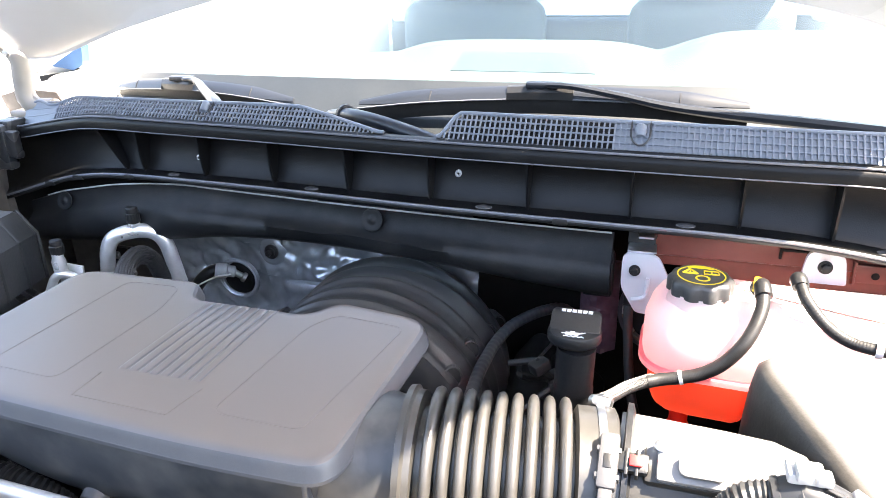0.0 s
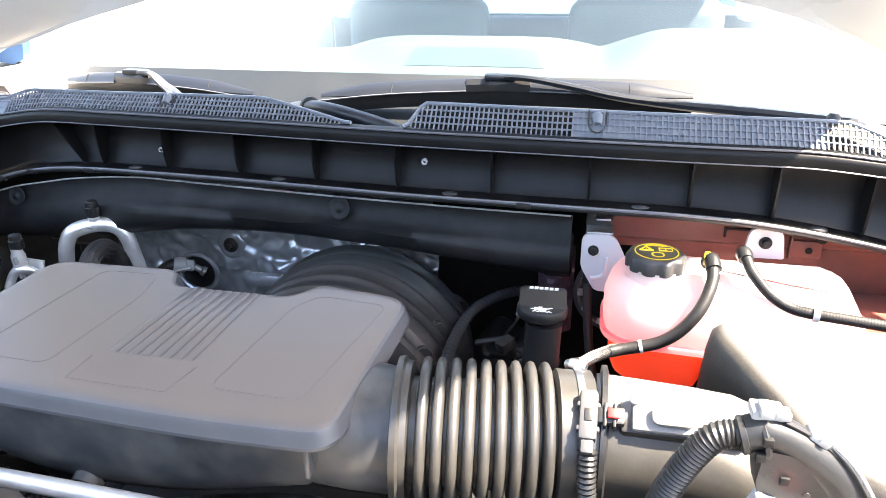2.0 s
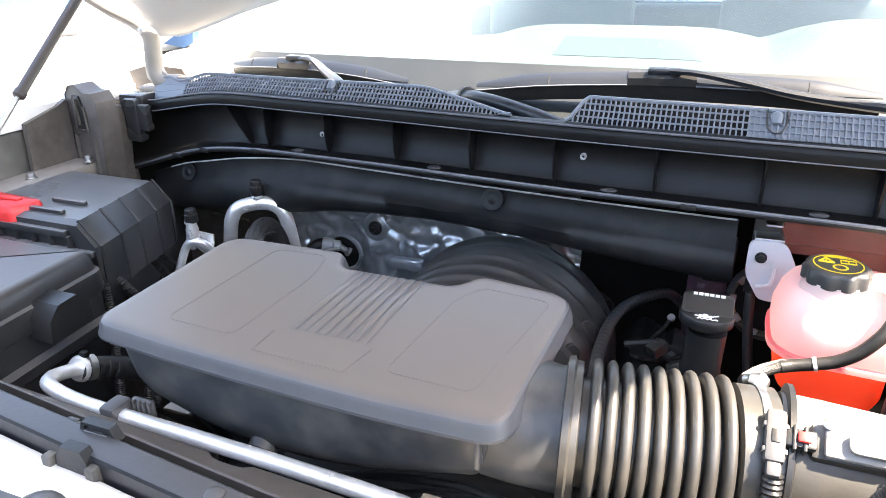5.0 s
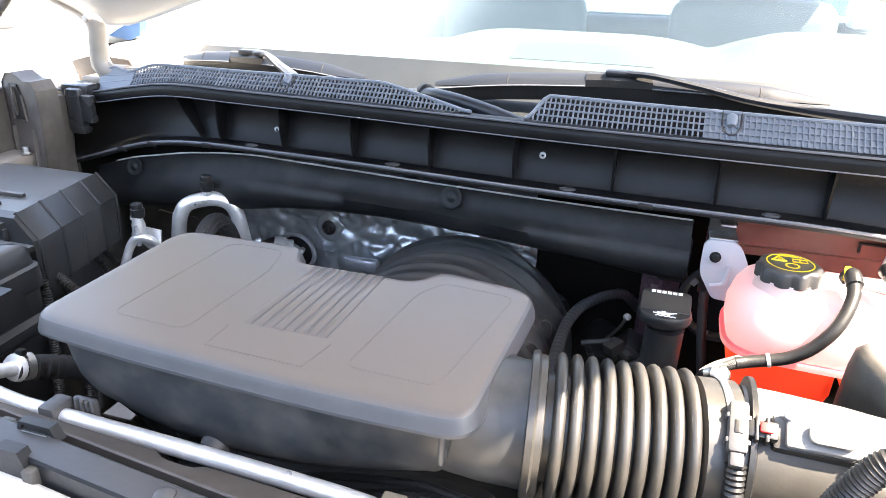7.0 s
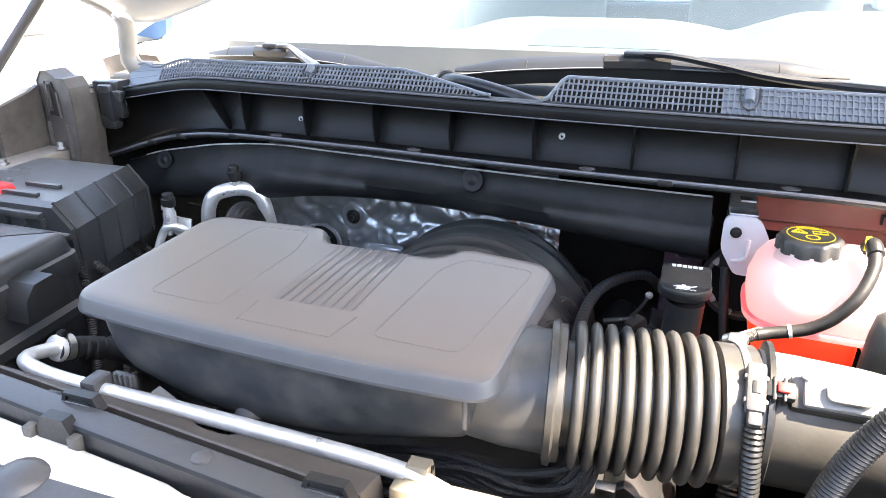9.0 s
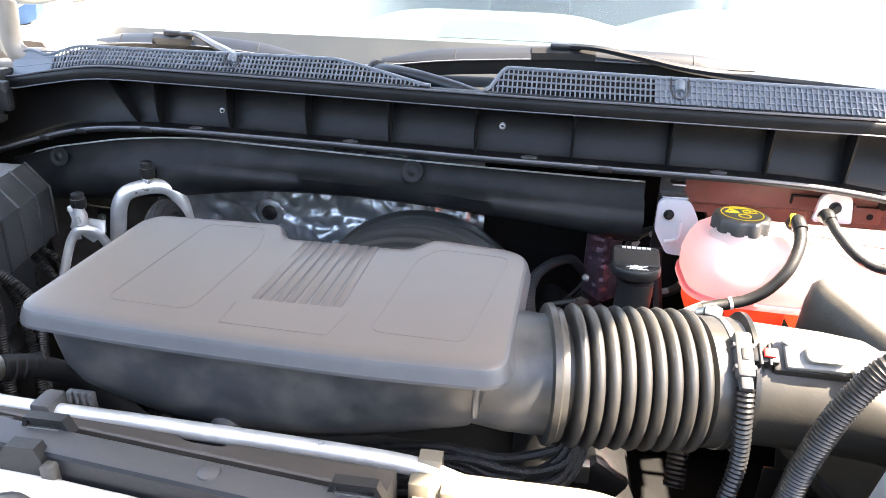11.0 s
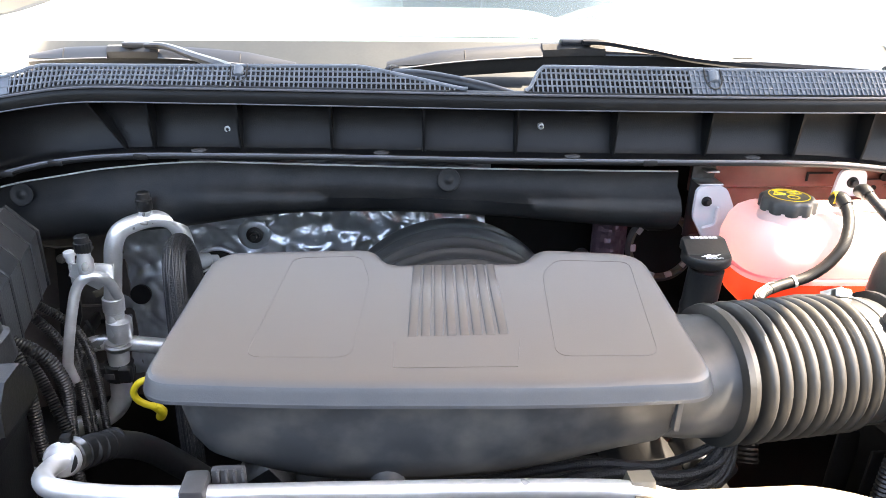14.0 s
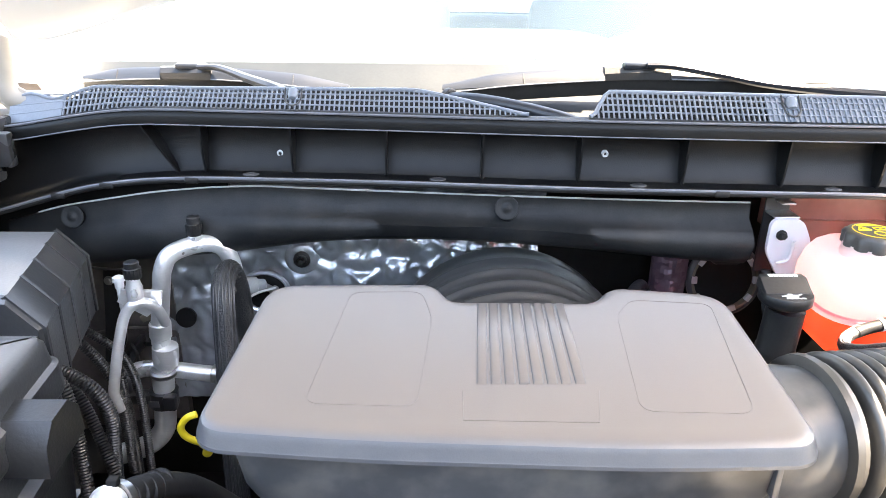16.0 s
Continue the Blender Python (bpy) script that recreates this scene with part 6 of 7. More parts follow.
part("pocket_rim", sweep([Vector((x, post_front(x, z) - 0.0125, z)) for x, z in ((-1.084, 1.392), (-1.085, 1.336), (-1.053, 1.336), (-1.056, 1.376))], 0.0022, 6), POST, post)
part("pocket_fin", loft([[(x, post_front(x, z) + y, z) for x, z in ((-1.073, 1.345), (-1.070, 1.345), (-1.072, 1.388), (-1.075, 1.388))] for y in (-0.018, -0.005)]), POST, post)
for x in (-1.094, -1.04):
    part("upright_rib", loft([[(x + a, post_front(x, z) + b, z) for a, b in ((-0.003, -0.01), (-0.001, -0.016), (0.001, -0.016), (0.003, -0.01))] for z in (1.23, 1.28, 1.325)]), POST, post)
part("side_wing", loft([[(-1.105 + a, 0.80 + y, z) for y, z in ((0.0, 1.235), (-0.09, 1.262), (-0.085, 1.36), (-0.02, 1.376), (0.0, 1.385))] for a in (-0.004, 0.004)]), POST, post, "side wing against the fender")
part("foot_clip", rbox((-1.075, 0.775, 1.215), (-1.02, 0.80, 1.235), 0.005), BLACK, post)
part("foot_bolt", bolt((-1.055, 0.778, 1.286), (0, 0, 1), 0.006, 0.009), STEEL, post, "steel foot bolt")
part("side_web", rbox((-1.10, 0.81, 1.20), (-1.035, 0.86, 1.37), 0.01), POST, post)

# wiring conduits beside the battery
for k, pts in enumerate((
        [(-0.885, 0.70, 1.19), (-0.858, 0.712, 1.165), (-0.836, 0.722, 1.138), (-0.824, 0.73, 1.105), (-0.818, 0.732, 1.05), (-0.815, 0.72, 0.95)],
        [(-0.88, 0.69, 1.185), (-0.853, 0.695, 1.152), (-0.838, 0.70, 1.12), (-0.826, 0.70, 1.075), (-0.822, 0.69, 0.98)],
        [(-0.84, 0.585, 1.20), (-0.807, 0.584, 1.181), (-0.791, 0.585, 1.162), (-0.783, 0.586, 1.13), (-0.785, 0.582, 1.09), (-0.79, 0.575, 1.0)],
        [(-0.81, 0.545, 1.215), (-0.799, 0.542, 1.197), (-0.792, 0.535, 1.17), (-0.789, 0.53, 1.142), (-0.785, 0.52, 1.08), (-0.78, 0.50, 0.98)],
        [(-0.83, 0.60, 1.17), (-0.811, 0.59, 1.149), (-0.792, 0.575, 1.114), (-0.777, 0.56, 1.076), (-0.77, 0.54, 1.0), (-0.765, 0.50, 0.92)],
        [(-0.842, 0.74, 1.115), (-0.839, 0.735, 1.09), (-0.839, 0.735, 1.06), (-0.834, 0.73, 1.036), (-0.83, 0.72, 0.95)])):
    t = thing("wiring_conduit", pts[0], "black corrugated wiring conduit beside the battery box", "wiring conduit", "conduits beside the battery")
    part("ribbed_sleeve", conduit(pts, (0.0055, 0.0062, 0.0075, 0.0066, 0.0064, 0.0055)[k], 0.0032, 0.0011, 12), BLACK, t)
can = thing("accumulator", (-0.86, 0.72, 0.8), "dark round canister low in the bay", "canister")
part("body", turned((-0.82, 0.55, 0.8), (0, 0, 1), [(0, 0.05), (0.14, 0.05), (0.16, 0.04), (0.165, 0.01)], 24), DARK, can)
hosec = thing("radiator_hose", (-0.7, 0.42, 1.15), "black rubber radiator hose with a worm clamp", "radiator hose")
part("hose_body", hose([(-0.702, 0.405, 1.183), (-0.69, 0.44, 1.168), (-0.668, 0.475, 1.138), (-0.64, 0.50, 1.09), (-0.60, 0.52, 1.03), (-0.55, 0.54, 0.98)], 0.0122, 18), RUBBER, hosec)
part("clamp_band", turned((-0.700, 0.412, 1.181), (0.25, 0.85, -0.25), [(0, 0.0146), (0.007, 0.0146)], 24), STEEL, hosec, "steel band clamp")
part("clamp_ear", rbox((-0.705, 0.409, 1.194), (-0.696, 0.417, 1.202), 0.002), DARK, hosec)
for h in (0.016, 0.026, 0.036, 0.046, 0.056):
    part("hose_rib", turned((-0.702 + 0.3 * h, 0.405 + 0.88 * h, 1.183 - 0.42 * h), (0.3, 0.88, -0.42), [(0, 0.0118), (0.0015, 0.0138), (0.004, 0.0138), (0.0055, 0.0118)], 20), RUBBER, hosec)
coil_hose = thing("heater_hose", (-0.72, 0.5, 1.0), "black rubber hose looping low beside the silencer", "hose")
part("hose_body", conduit([(-0.80, 0.50, 1.0), (-0.76, 0.47, 1.05), (-0.70, 0.46, 1.072), (-0.64, 0.47, 1.05), (-0.61, 0.50, 0.98), (-0.6, 0.55, 0.9)], 0.019, 0.0065, 0.0022, 18), RUBBER, coil_hose)

# ---- front: coolant tube, radiator cover, fascia ----
tube = thing("coolant_tube", (-0.45, 0.335, 1.2), "bare aluminium coolant tube across the front of the bay", "coolant tube")
part("pipe", hose([(-0.702, 0.408, 1.182), (-0.705, 0.39, 1.188), (-0.70, 0.368, 1.195), (-0.68, 0.352, 1.199), (-0.62, 0.341, 1.200), (-0.5, 0.337, 1.2005), (-0.38, 0.333, 1.2005), (-0.27, 0.327, 1.200), (-0.225, 0.322, 1.192)], 0.0077, 16), ALU, tube)
part("pipe_bead", turned((-0.703, 0.402, 1.184), (-0.05, 0.85, -0.25), [(0, 0.0135), (0.004, 0.0155), (0.008, 0.0135)], 20), ALU, tube)
bk = thing("tube_bracket", (-0.6, 0.34, 1.19), "grey plastic bracket that holds the coolant tube", "bracket")
part("saddle", join(rbox((-0.588, 0.327, 1.185), (-0.570, 0.352, 1.214), 0.003), rbox((-0.570, 0.349, 1.19), (-0.545, 0.356, 1.214), 0.0025)), GREY, bk)
for k in range(4):
    part("tooth", rbox((-0.565 + 0.006 * k, 0.346, 1.196), (-0.5628 + 0.006 * k, 0.350, 1.2145), 0.0006), GREY, bk)
bt = thing("tube_bracket", (-0.245, 0.325, 1.19), "beige plastic bracket that holds the coolant tube", "bracket")
part("saddle", loft([[(x, y, z) for y, z in ((0.318, 1.175), (0.318, 1.198), (0.325, 1.208), (0.338, 1.208), (0.342, 1.198), (0.342, 1.175))] for x in (-0.259, -0.241)]), BEIGE, bt)
part("slot", rbox((-0.2415, 0.3335, 1.198), (-0.2402, 0.3355, 1.2045), 0.0004), DARK, bt)
part("slot", rbox((-0.2415, 0.337, 1.198), (-0.2402, 0.339, 1.2025), 0.0004), DARK, bt)

rad = thing("radiator_cover", (-0.3, 0.27, 1.2), "black plastic radiator cover strip with clip cut-outs", "radiator cover")


def sl(x):
    """The strip runs slightly aslant to the bay."""
    return -0.11 * (x + 0.48)


def notch(x):
    return 0.006 * max(0.0, 1 - (abs(x + 0.425) / 0.024) ** 4)


part("rear_strip", closed_strip(lambda x: [(0.2945 + sl(x), 1.185), (0.2945 + sl(x), 1.2195), (0.2965 + sl(x), 1.2205), (0.316 - notch(x) + 0.5 * sl(x), 1.2125), (0.321 - notch(x) + 0.5 * sl(x), 1.196), (0.321 - notch(x) + 0.5 * sl(x), 1.185)], span(-1.0, -0.272, 90)), STRIP, rad, "grey-brown rear strip", 25)
part("front_strip", closed_strip(lambda x: [(0.253 + sl(x), 1.185), (0.253 + sl(x), 1.2275), (0.2545 + sl(x), 1.2302), (0.2575 + sl(x), 1.2312), (0.2775 + sl(x), 1.2312), (0.281 + sl(x), 1.228), (0.281 + sl(x), 1.185)], span(-1.0, -0.20, 20)), RADC, rad, "black front strip", 25)
# dark strip stands in for the shadow behind the step
part("gap_shade", closed_strip(lambda x: [(0.280 + sl(x), 1.195), (0.280 + sl(x), 1.204), (0.2947 + sl(x), 1.204), (0.2947 + sl(x), 1.195)], span(-1.0, -0.272, 6)), DARK, rad)
for x in (-0.79, -0.535, -0.289):
    y = 0.253 + sl(x)
    part("clip_tower", loft([[(x + a, yy, z) for a, z in ((-0.019, 1.212), (-0.017, 1.226), (-0.010, 1.2372), (0.012, 1.2372), (0.017, 1.224), (0.019, 1.212))] for yy in (y - 0.007, y - 0.005, y + 0.004)]), BLACK, rad, "black clip tower")
    for a in (-0.026, 0.021):
        part("clip_foot", moved(rbox((-0.005, -0.008, -0.009), (0.005, 0.002, 0.009), 0.002), pose(x + a, y - 0.003, 1.216)), FENDER_PLASTIC, rad, "grey clip foot")
    y = 0.2755 + sl(x)
    part("clip_loop", loft([[(x + a, yy, z) for a, z in ((-0.022, 1.227), (-0.017, 1.2395), (0.014, 1.2395), (0.020, 1.227), (0.016, 1.227), (0.0115, 1.2368), (-0.0145, 1.2368), (-0.018, 1.227))] for yy in (y, y + 0.009)]), BLACK, rad, "black clip loop")
    part("clip_tongue", rbox((x - 0.015, y + 0.002, 1.2285), (x + 0.012, y + 0.010, 1.2362), 0.001), BLACK, rad, "black clip tongue")
    # bright sliver added to draw the glint on the black clip
    part("clip_glint", rbox((x - 0.015, y - 0.0012, 1.2308), (x + 0.010, y - 0.0002, 1.2318), 0.0003), STEEL, rad, "steel sliver standing in for a glint on the clip")
part("stop_block", join(rbox((-0.591, 0.287, 1.208), (-0.576, 0.301, 1.223), 0.002), rbox((-0.578, 0.290, 1.210), (-0.573, 0.298, 1.2225), 0.001)), RADC, rad, "small moulded stop block")
for x in (-0.395, -0.70):
    part("push_pin", turned((x, 0.267 + sl(x), 1.2312), (0, 0, 1), [(0, 0.0082), (0.0016, 0.0078), (0.003, 0.005), (0.0032, 0.001)], 20), GREY, rad, "round push pin")
rsup = thing("radiator_support", (-0.05, 0.3, 1.15), "pale sunlit upper radiator support with a ribbed edge", "radiator support")

def bend(x):
    """How far the beam's rear edge swings forward towards the driver's side."""
    return min(0.07, 4.0 * max(0.0, x + 0.135) ** 2 + 0.12 * max(0.0, x + 0.125))


part("beam", closed_strip(lambda x: [(0.256, 1.13), (0.256, 1.188), (0.26, 1.196), (0.29, 1.1965), (0.302 - 0.5 * bend(x), 1.197), (0.304 - 0.6 * bend(x), 1.2005), (0.322 - bend(x), 1.2015), (0.327 - bend(x), 1.196), (0.328 - bend(x), 1.13)], span(-0.258, 0.5, 60)), BEIGE, rsup, "pale upper beam")
for k in range(9):
    x = -0.19 + 0.011 * k
    part("edge_rib", rbox((x, 0.252, 1.192), (x + 0.004, 0.292, 1.203), 0.001), BEIGE, rsup)
part("rib_tab", join(rbox((-0.262, 0.297, 1.19), (-0.246, 0.311, 1.208), 0.002), rbox((-0.238, 0.296, 1.19), (-0.226, 0.309, 1.204), 0.002)), BEIGE, rsup)
part("front_fascia", closed_strip(lambda x: [(0.2505 + sl(x), 1.18), (0.2505 + sl(x) - 0.004 * max(0.0, math.sin(x * 60)) * math.exp(-((x + 0.39) / 0.06) ** 2), 1.2115), (0.244 + sl(x), 1.2155), (0.205, 1.219), (0.19, 1.216), (0.165, 1.212), (0.06, 1.195), (0.03, 1.17), (0.02, 1.1), (0.02, 0.55), (0.05, 0.55), (0.16, 1.19)], span(-1.12, 0.58, 80)), WHITE, truck, "white front fascia edge")
part("grille_panel", closed_strip(lambda x: [(0.208, 1.224), (0.204, 1.2305), (0.11, 1.225), (0.06, 1.203), (0.06, 1.19), (0.185, 1.212)], span(-1.05, -0.36, 14)), GREY, truck, "grey panel on top of the grille")
part("panel_knob", turned((-0.508, 0.196, 1.2285), (0, -0.1, 1), [(0, 0.022), (0.004, 0.02), (0.008, 0.012), (0.009, 0.002)], 20), GREY, truck)

# wiring and hoses under the bellows
loom = thing("braided_wiring_loom", (-0.2, 0.44, 1.1), "bundle of black braided wiring looms under the bellows", "wiring loom")
for k in range(8):
    a = 2.4 * k
    off = Vector((0.004 * math.sin(a), 0.005 * math.cos(a) - 0.0012 * k, -0.0055 * k))
    line = [(-0.42, 0.44, 1.09), (-0.36, 0.43, 1.112), (-0.30, 0.42, 1.134), (-0.255, 0.415, 1.148), (-0.225, 0.412, 1.148), (-0.198, 0.412, 1.142), (-0.168, 0.415, 1.145), (-0.142, 0.42, 1.158), (-0.13, 0.43, 1.18), (-0.125, 0.45, 1.20)]
    sway = [0.0035 * math.sin(1.3 * i + 1.9 * k) for i in range(len(line))]
    part("loom_strand", hose([Vector(p) + off + Vector((0, 0, w)) for p, w in zip(line, sway)], 0.0046, 8), BRAID, loom)
hk = thing("heater_line", (-0.1, 0.7, 1.15), "black ribbed hose curving behind the bellows", "hose")
part("hose_body", conduit([(-0.165, 0.56, 1.10), (-0.172, 0.62, 1.143), (-0.179, 0.69, 1.146), (-0.181, 0.75, 1.140), (-0.180, 0.80, 1.135), (-0.172, 0.85, 1.132), (-0.158, 0.89, 1.128), (-0.138, 0.935, 1.120), (-0.114, 0.977, 1.106), (-0.09, 1.01, 1.07)], 0.0082, 0.012, 0.0005, 14), HOSE, hk)
rod = thing("sensor_rod", (-0.13, 0.86, 1.08), "thin metal rod with a round pink-grey head", "rod")
part("shaft", hose([(-0.131, 0.865, 1.082), (-0.113, 0.84, 1.118), (-0.104, 0.824, 1.144)], 0.0022, 8), STEEL, rod)
part("head", turned((-0.105, 0.825, 1.142), (0.3, -0.5, 0.8), [(0, 0.0038), (0.002, 0.0052), (0.006, 0.0052), (0.008, 0.0034)], 14), SENSOR_GREY, rod, "grey round head")
for k in range(7):
    y = 0.58 + 0.035 * k
    t = thing("engine_wiring", (-0.1, y, 1.05), "tangled dark engine wiring and small plugs", "wiring", "engine wiring")
    rnd = random.Random(k)
    pts = [(-0.16 + 0.03 * i + rnd.uniform(-0.015, 0.015), y + rnd.uniform(-0.03, 0.03), 1.09 + rnd.uniform(-0.03, 0.05)) for i in range(4)]
    part("wire", hose(pts, 0.0045, 7), RUBBER, t)
    part("plug", moved(rbox((-0.012, -0.009, -0.008), (0.012, 0.009, 0.008), 0.003), pose(*pts[2], rnd.uniform(-30, 30), rnd.uniform(-30, 30), rnd.uniform(0, 90))), BLACK, t)
ringh = thing("brake_booster_seal", (0.0, 0.95, 1.1), "pale toothed ring round a dark opening in the firewall", "ring seal")
RC, RN = Vector((0.028, 1.005, 1.104)), Vector((0, -1, 0.15))
part("ring", turned(RC, RN, [(0, 0.062), (0.006, 0.062), (0.010, 0.058), (0.011, 0.056), (0.006, 0.055), (0, 0.050)], 40, (False, False)), GREY, ringh, "grey outer rim")
part("inner_sleeve", turned(RC, RN, [(0.004, 0.056), (0.008, 0.0555), (0.009, 0.051), (0.004, 0.049), (-0.01, 0.049)], 40, (False, False)), BEIGE, ringh, "beige inner sleeve")
for k in range(10):
    part("tooth", moved(rbox((0.046, -0.006, 0.005), (0.055, 0.006, 0.011), 0.001), frame_to(RC, RN, math.tau * k / 10)), PALE, ringh)
part("dark_core", turned(RC - RN * 0.006, RN, [(0, 0.050), (0.004, 0.050)], 24), DARK, ringh)
bh = thing("brake_line_hose", (0.0, 0.75, 1.1), "black hose hanging behind the oil filler", "hose")
part("hose_body", hose([(-0.015, 0.80, 1.21), (-0.012, 0.79, 1.17), (-0.003, 0.765, 1.11), (0.014, 0.73, 1.06), (0.02, 0.7, 1.0)], 0.006, 12), RUBBER, bh)
lt = thing("lower_tank_hose", (0.03, 0.62, 1.05), "black ribbed hose under the reservoir", "hose")
part("hose_body", conduit([(0.05, 0.69, 1.125), (0.045, 0.68, 1.10), (0.02, 0.65, 1.06), (0.01, 0.6, 0.98)], 0.0135, 0.006, 0.0016, 12), RUBBER, lt)
sh = thing("foil_sleeve", (-0.055, 1.0, 1.05), "purple-tinted crinkled foil heat wrap beside the ring seal", "heat wrap")
rnd = random.Random(41)
wrap = []
for i in range(26):
    z = 1.03 + 0.15 * i / 25
    wrap.append([(-0.092 + 0.058 * j / 11, 1.004 - 0.018 * math.sin(math.pi * j / 11) + rnd.uniform(-0.0022, 0.0022), z + rnd.uniform(-0.002, 0.002)) for j in range(12)] + [(-0.034, 1.012, z), (-0.092, 1.012, z)])
part("wrap", loft(wrap), PURPLE_FOIL, sh, "", 12)


# ---- parked vehicles beyond ----
def parked_pickup(label):
    """A white crew-cab pickup, nose along +y, at the origin."""
    v = thing("parked_pickup", (0, 0, 0), label, "pickup truck", "vehicles in the lot")
    side = [(-2.85, 0.62), (-2.85, 1.22), (-2.75, 1.30), (-0.95, 1.30), (-0.92, 1.36), (0.85, 1.34), (2.0, 1.28), (2.75, 1.16), (2.9, 0.95), (2.9, 0.55), (2.4, 0.5), (-2.5, 0.5)]
    part("body", loft([[(x, y, 0.5 + (z - 0.5) * k) for y, z in side] for x, k in ((-0.98, 0.96), (-0.95, 1.0), (0.95, 1.0), (0.98, 0.96))]), WHITE, v, "white body", 30)
    cab = [(-0.95, 1.32), (-0.80, 1.86), (-0.6, 1.92), (0.7, 1.92), (0.95, 1.86), (1.65, 1.32)]
    part("cab", loft([[(x, y, z) for y, z in cab] for x in (-0.86, 0.86)]), WHITE, v, "white cab", 30)
    for s in (-1, 1):
        for y0, y1 in ((-0.72, 0.2), (0.28, 1.2)):
            part("side_window", loft([[(s * (0.862 + dx), y, z) for y, z in ((y0, 1.40), (y1, 1.40), (y1 - (0.3 if y1 > 1 else 0.04), 1.80), (y0 + 0.05, 1.80))] for dx in (0.0, 0.006)]), DARK_GLASS, v, "blue-tinted side window")
        part("tail_lamp", rbox((s * 0.93 - 0.06, -2.875, 0.95), (s * 0.93 + 0.06, -2.70, 1.24), 0.015), RED, v, "red tail lamp")
        for y in (-1.9, 1.85):
            tyre = part("wheel", turned((s * 0.84, y, 0.39), (s, 0, 0), [(0, 0.27), (0, 0.37), (0.03, 0.39), (0.15, 0.39), (0.18, 0.36), (0.18, 0.26)], 28), RUBBER, v, "black tyre")
            part("rim", turned((s * 0.84, y, 0.39), (s, 0, 0), [(0.0, 0.26), (0.15, 0.26), (0.14, 0.2), (0.17, 0.07), (0.17, 0.01)], 20), ALU, tyre)
        part("door_handle", rbox((s * 0.975 - 0.015, 0.0, 1.12), (s * 0.975 + 0.015, 0.16, 1.15), 0.006), WHITE, v)
    part("rear_window", loft([[(x, -0.945 + dy, 1.40) for x in (-0.7, 0.7)] + [(x, -0.82 + dy, 1.80) for x in (0.65, -0.65)] for dy in (-0.012, -0.005)]), DARK_GLASS, v, "blue-tinted rear window")
    part("bumper", rbox((-0.9, -3.0, 0.5), (0.9, -2.84, 0.72), 0.04), STEEL, v, "steel bumper")
    return v


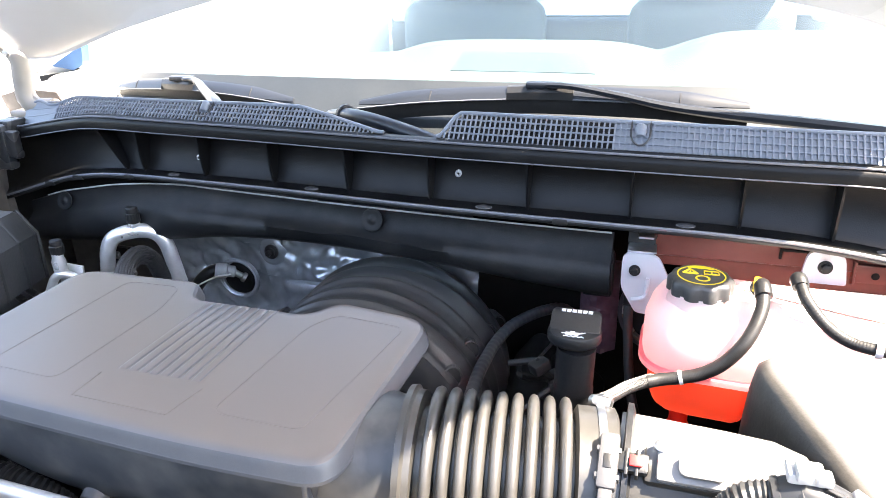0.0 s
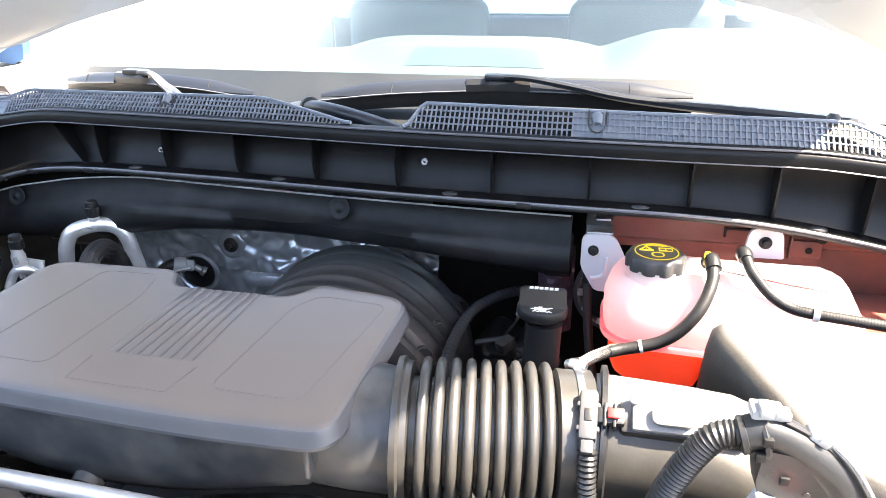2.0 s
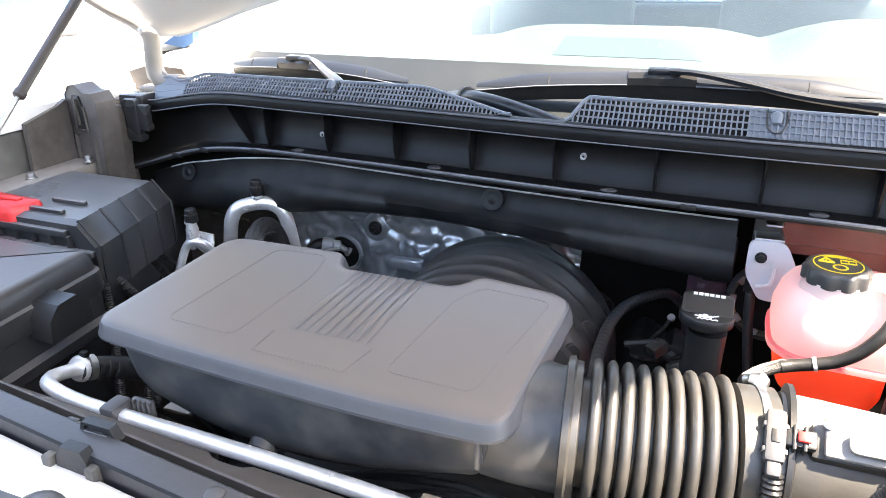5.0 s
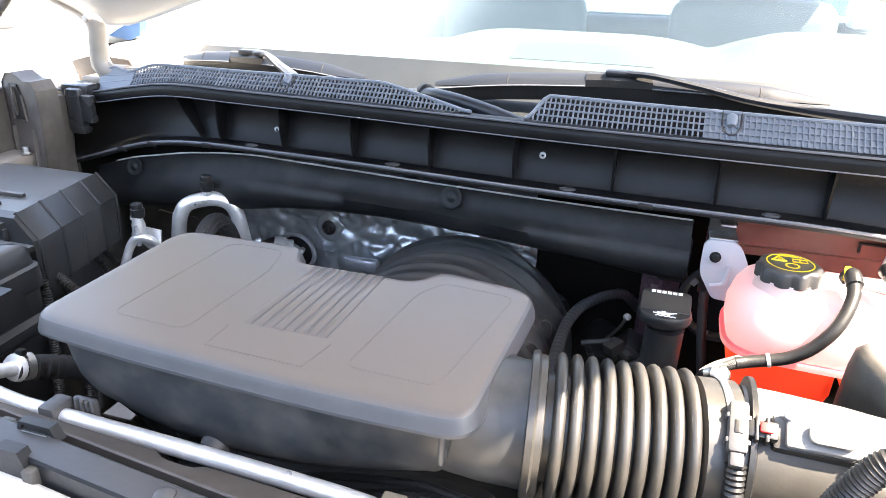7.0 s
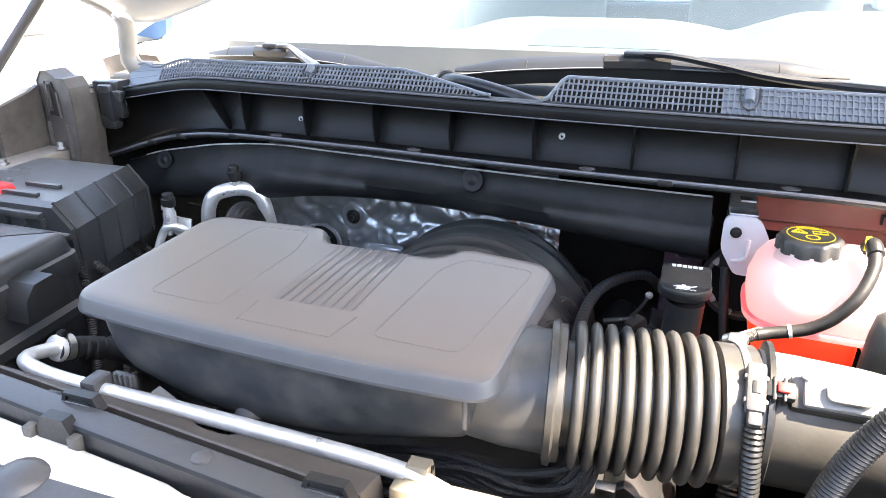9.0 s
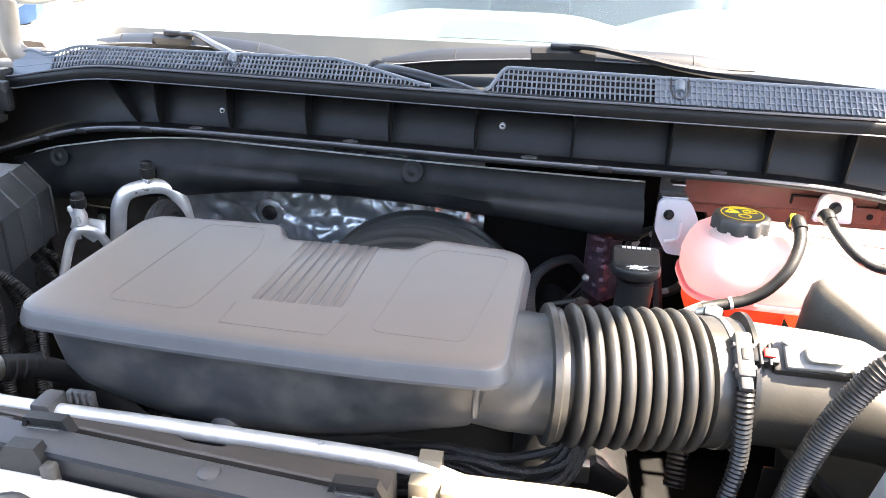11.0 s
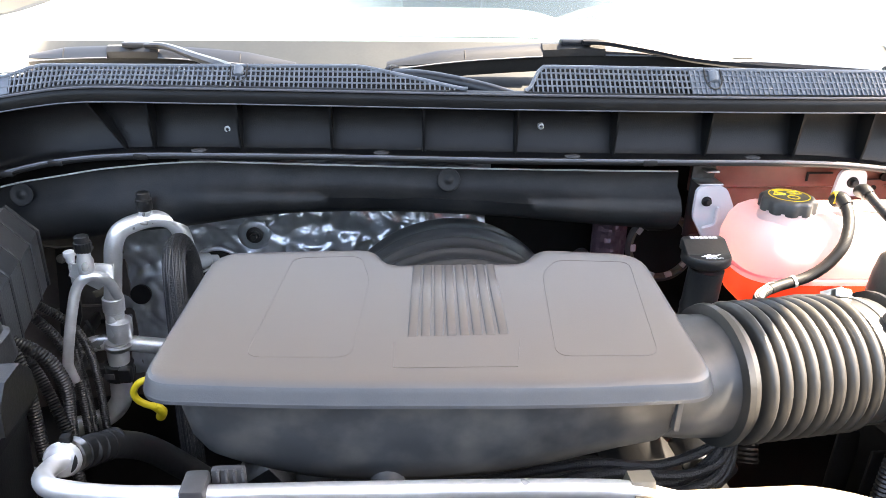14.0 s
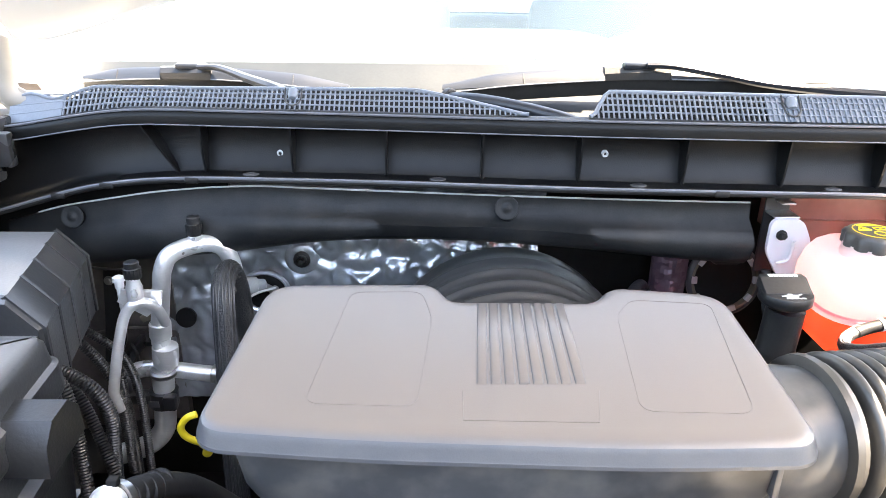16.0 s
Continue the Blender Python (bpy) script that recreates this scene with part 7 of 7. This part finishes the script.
def parked_wagon(label, paint, belt, top_z, length, category):
    """A closed car with a row of side windows, tail at the origin, nose along +y."""
    v = thing("parked_car", (0, 0, 0), label, category, "vehicles in the lot")
    side = [(0.0, 0.5), (-0.02, belt - 0.25), (0.04, belt), (length - 1.55, belt), (length - 1.4, belt - 0.06), (length - 0.25, belt - 0.22), (length, belt - 0.42), (length + 0.02, 0.42), (length - 0.4, 0.36), (0.35, 0.36)]
    part("body", loft([[(x, y, 0.36 + (z - 0.36) * k) for y, z in side] for x, k in ((-0.93, 0.9), (-0.90, 1.0), (0.90, 1.0), (0.93, 0.9))]), paint, v, "", 30)
    cab = [(0.06, belt - 0.01), (0.22, top_z - 0.06), (0.5, top_z), (length - 2.6, top_z), (length - 2.3, top_z - 0.05), (length - 1.45, belt - 0.01)]
    part("cab", loft([[(x, y, z) for y, z in cab] for x in (-0.84, -0.80, 0.80, 0.84)]), paint, v, "", 30)
    for s in (-1, 1):
        n = 3
        for k in range(n):
            y0 = 0.3 + (length - 2.3) * k / n
            y1 = 0.22 + (length - 2.3) * (k + 1) / n
            part("side_window", loft([[(s * (0.842 + dx), y, z) for y, z in ((y0, belt + 0.03), (y1, belt + 0.03), (y1 - (0.35 if k == n - 1 else 0.03), top_z - 0.10), (y0 + (0.16 if k == 0 else 0.03), top_z - 0.10))] for dx in (0.0, 0.008)]), DARK_GLASS, v, "blue-tinted side window")
            part("door_handle", rbox((s * 0.915 - 0.02, y1 - 0.22, belt - 0.14), (s * 0.915 + 0.02, y1 - 0.06, belt - 0.115), 0.008), GREY, v, "dark door handle")
        part("tail_lamp", loft([[(s * x, y, z) for y, z in ((-0.03, belt - 0.38), (0.07, belt - 0.36), (0.10, belt - 0.14), (-0.02, belt - 0.12))] for x in (0.74, 0.935)]), RED, v, "red tail lamp")
        for y in (0.95, length - 0.95):
            tyre = part("wheel", turned((s * 0.74, y, 0.36), (s, 0, 0), [(0, 0.24), (0, 0.34), (0.03, 0.36), (0.17, 0.36), (0.2, 0.33), (0.2, 0.24)], 28), RUBBER, v, "black tyre")
            part("rim", turned((s * 0.74, y, 0.36), (s, 0, 0), [(0.0, 0.24), (0.17, 0.24), (0.15, 0.19), (0.18, 0.07), (0.18, 0.01)], 20), ALU, tyre)
    part("rear_window", loft([[(x, 0.085 + dy, belt + 0.05) for x in (-0.7, 0.7)] + [(x, 0.20 + dy, top_z - 0.12) for x in (0.66, -0.66)] for dy in (-0.012, -0.004)]), DARK_GLASS, v, "blue-tinted rear window")
    part("bumper", rbox((-0.88, -0.10, 0.42), (0.88, 0.04, 0.66), 0.04), paint, v)
    return v


wagon = parked_wagon("white sport utility vehicle parked beside, overexposed in sunlight", WHITE, 1.27, 1.78, 4.9, "car")
wagon.matrix_basis = pose(-5.09, 2.58, 0, 0, 0, -10)
pk = parked_pickup("white crew-cab pickup parked in the lot, overexposed in sunlight")
pk.matrix_basis = pose(3.4, 12.5, 0, 0, 0, 86)
copy_thing(pk, pose(-3.0, 14.5, 0, 0, 0, 92))
copy_thing(pk, pose(-11.5, 13.0, 0, 0, 0, 80))
copy_thing(pk, pose(4.2, 3.2, 0, 0, 0, 0))

for sx in (-1, 1):
    for y in (0.62, 4.2):
        tyre = part("wheel", turned((CX + sx * 0.74, y, 0.40), (sx, 0, 0), [(0, 0.27), (0, 0.38), (0.03, 0.40), (0.17, 0.40), (0.2, 0.37), (0.2, 0.26)], 30), RUBBER, truck, "black tyre")
        part("rim", turned((CX + sx * 0.74, y, 0.40), (sx, 0, 0), [(0.0, 0.26), (0.17, 0.26), (0.15, 0.2), (0.18, 0.07), (0.18, 0.01)], 22), ALU, tyre)
part("bed", rbox((CX - 0.98, 3.2, 0.55), (CX + 0.98, 5.1, 1.38), 0.05, 3), WHITE, truck, "white load bed")
part("chassis", rbox((CX - 0.5, 0.3, 0.42), (CX + 0.5, 5.0, 0.58), 0.02), DARK, truck, "dark chassis frame")
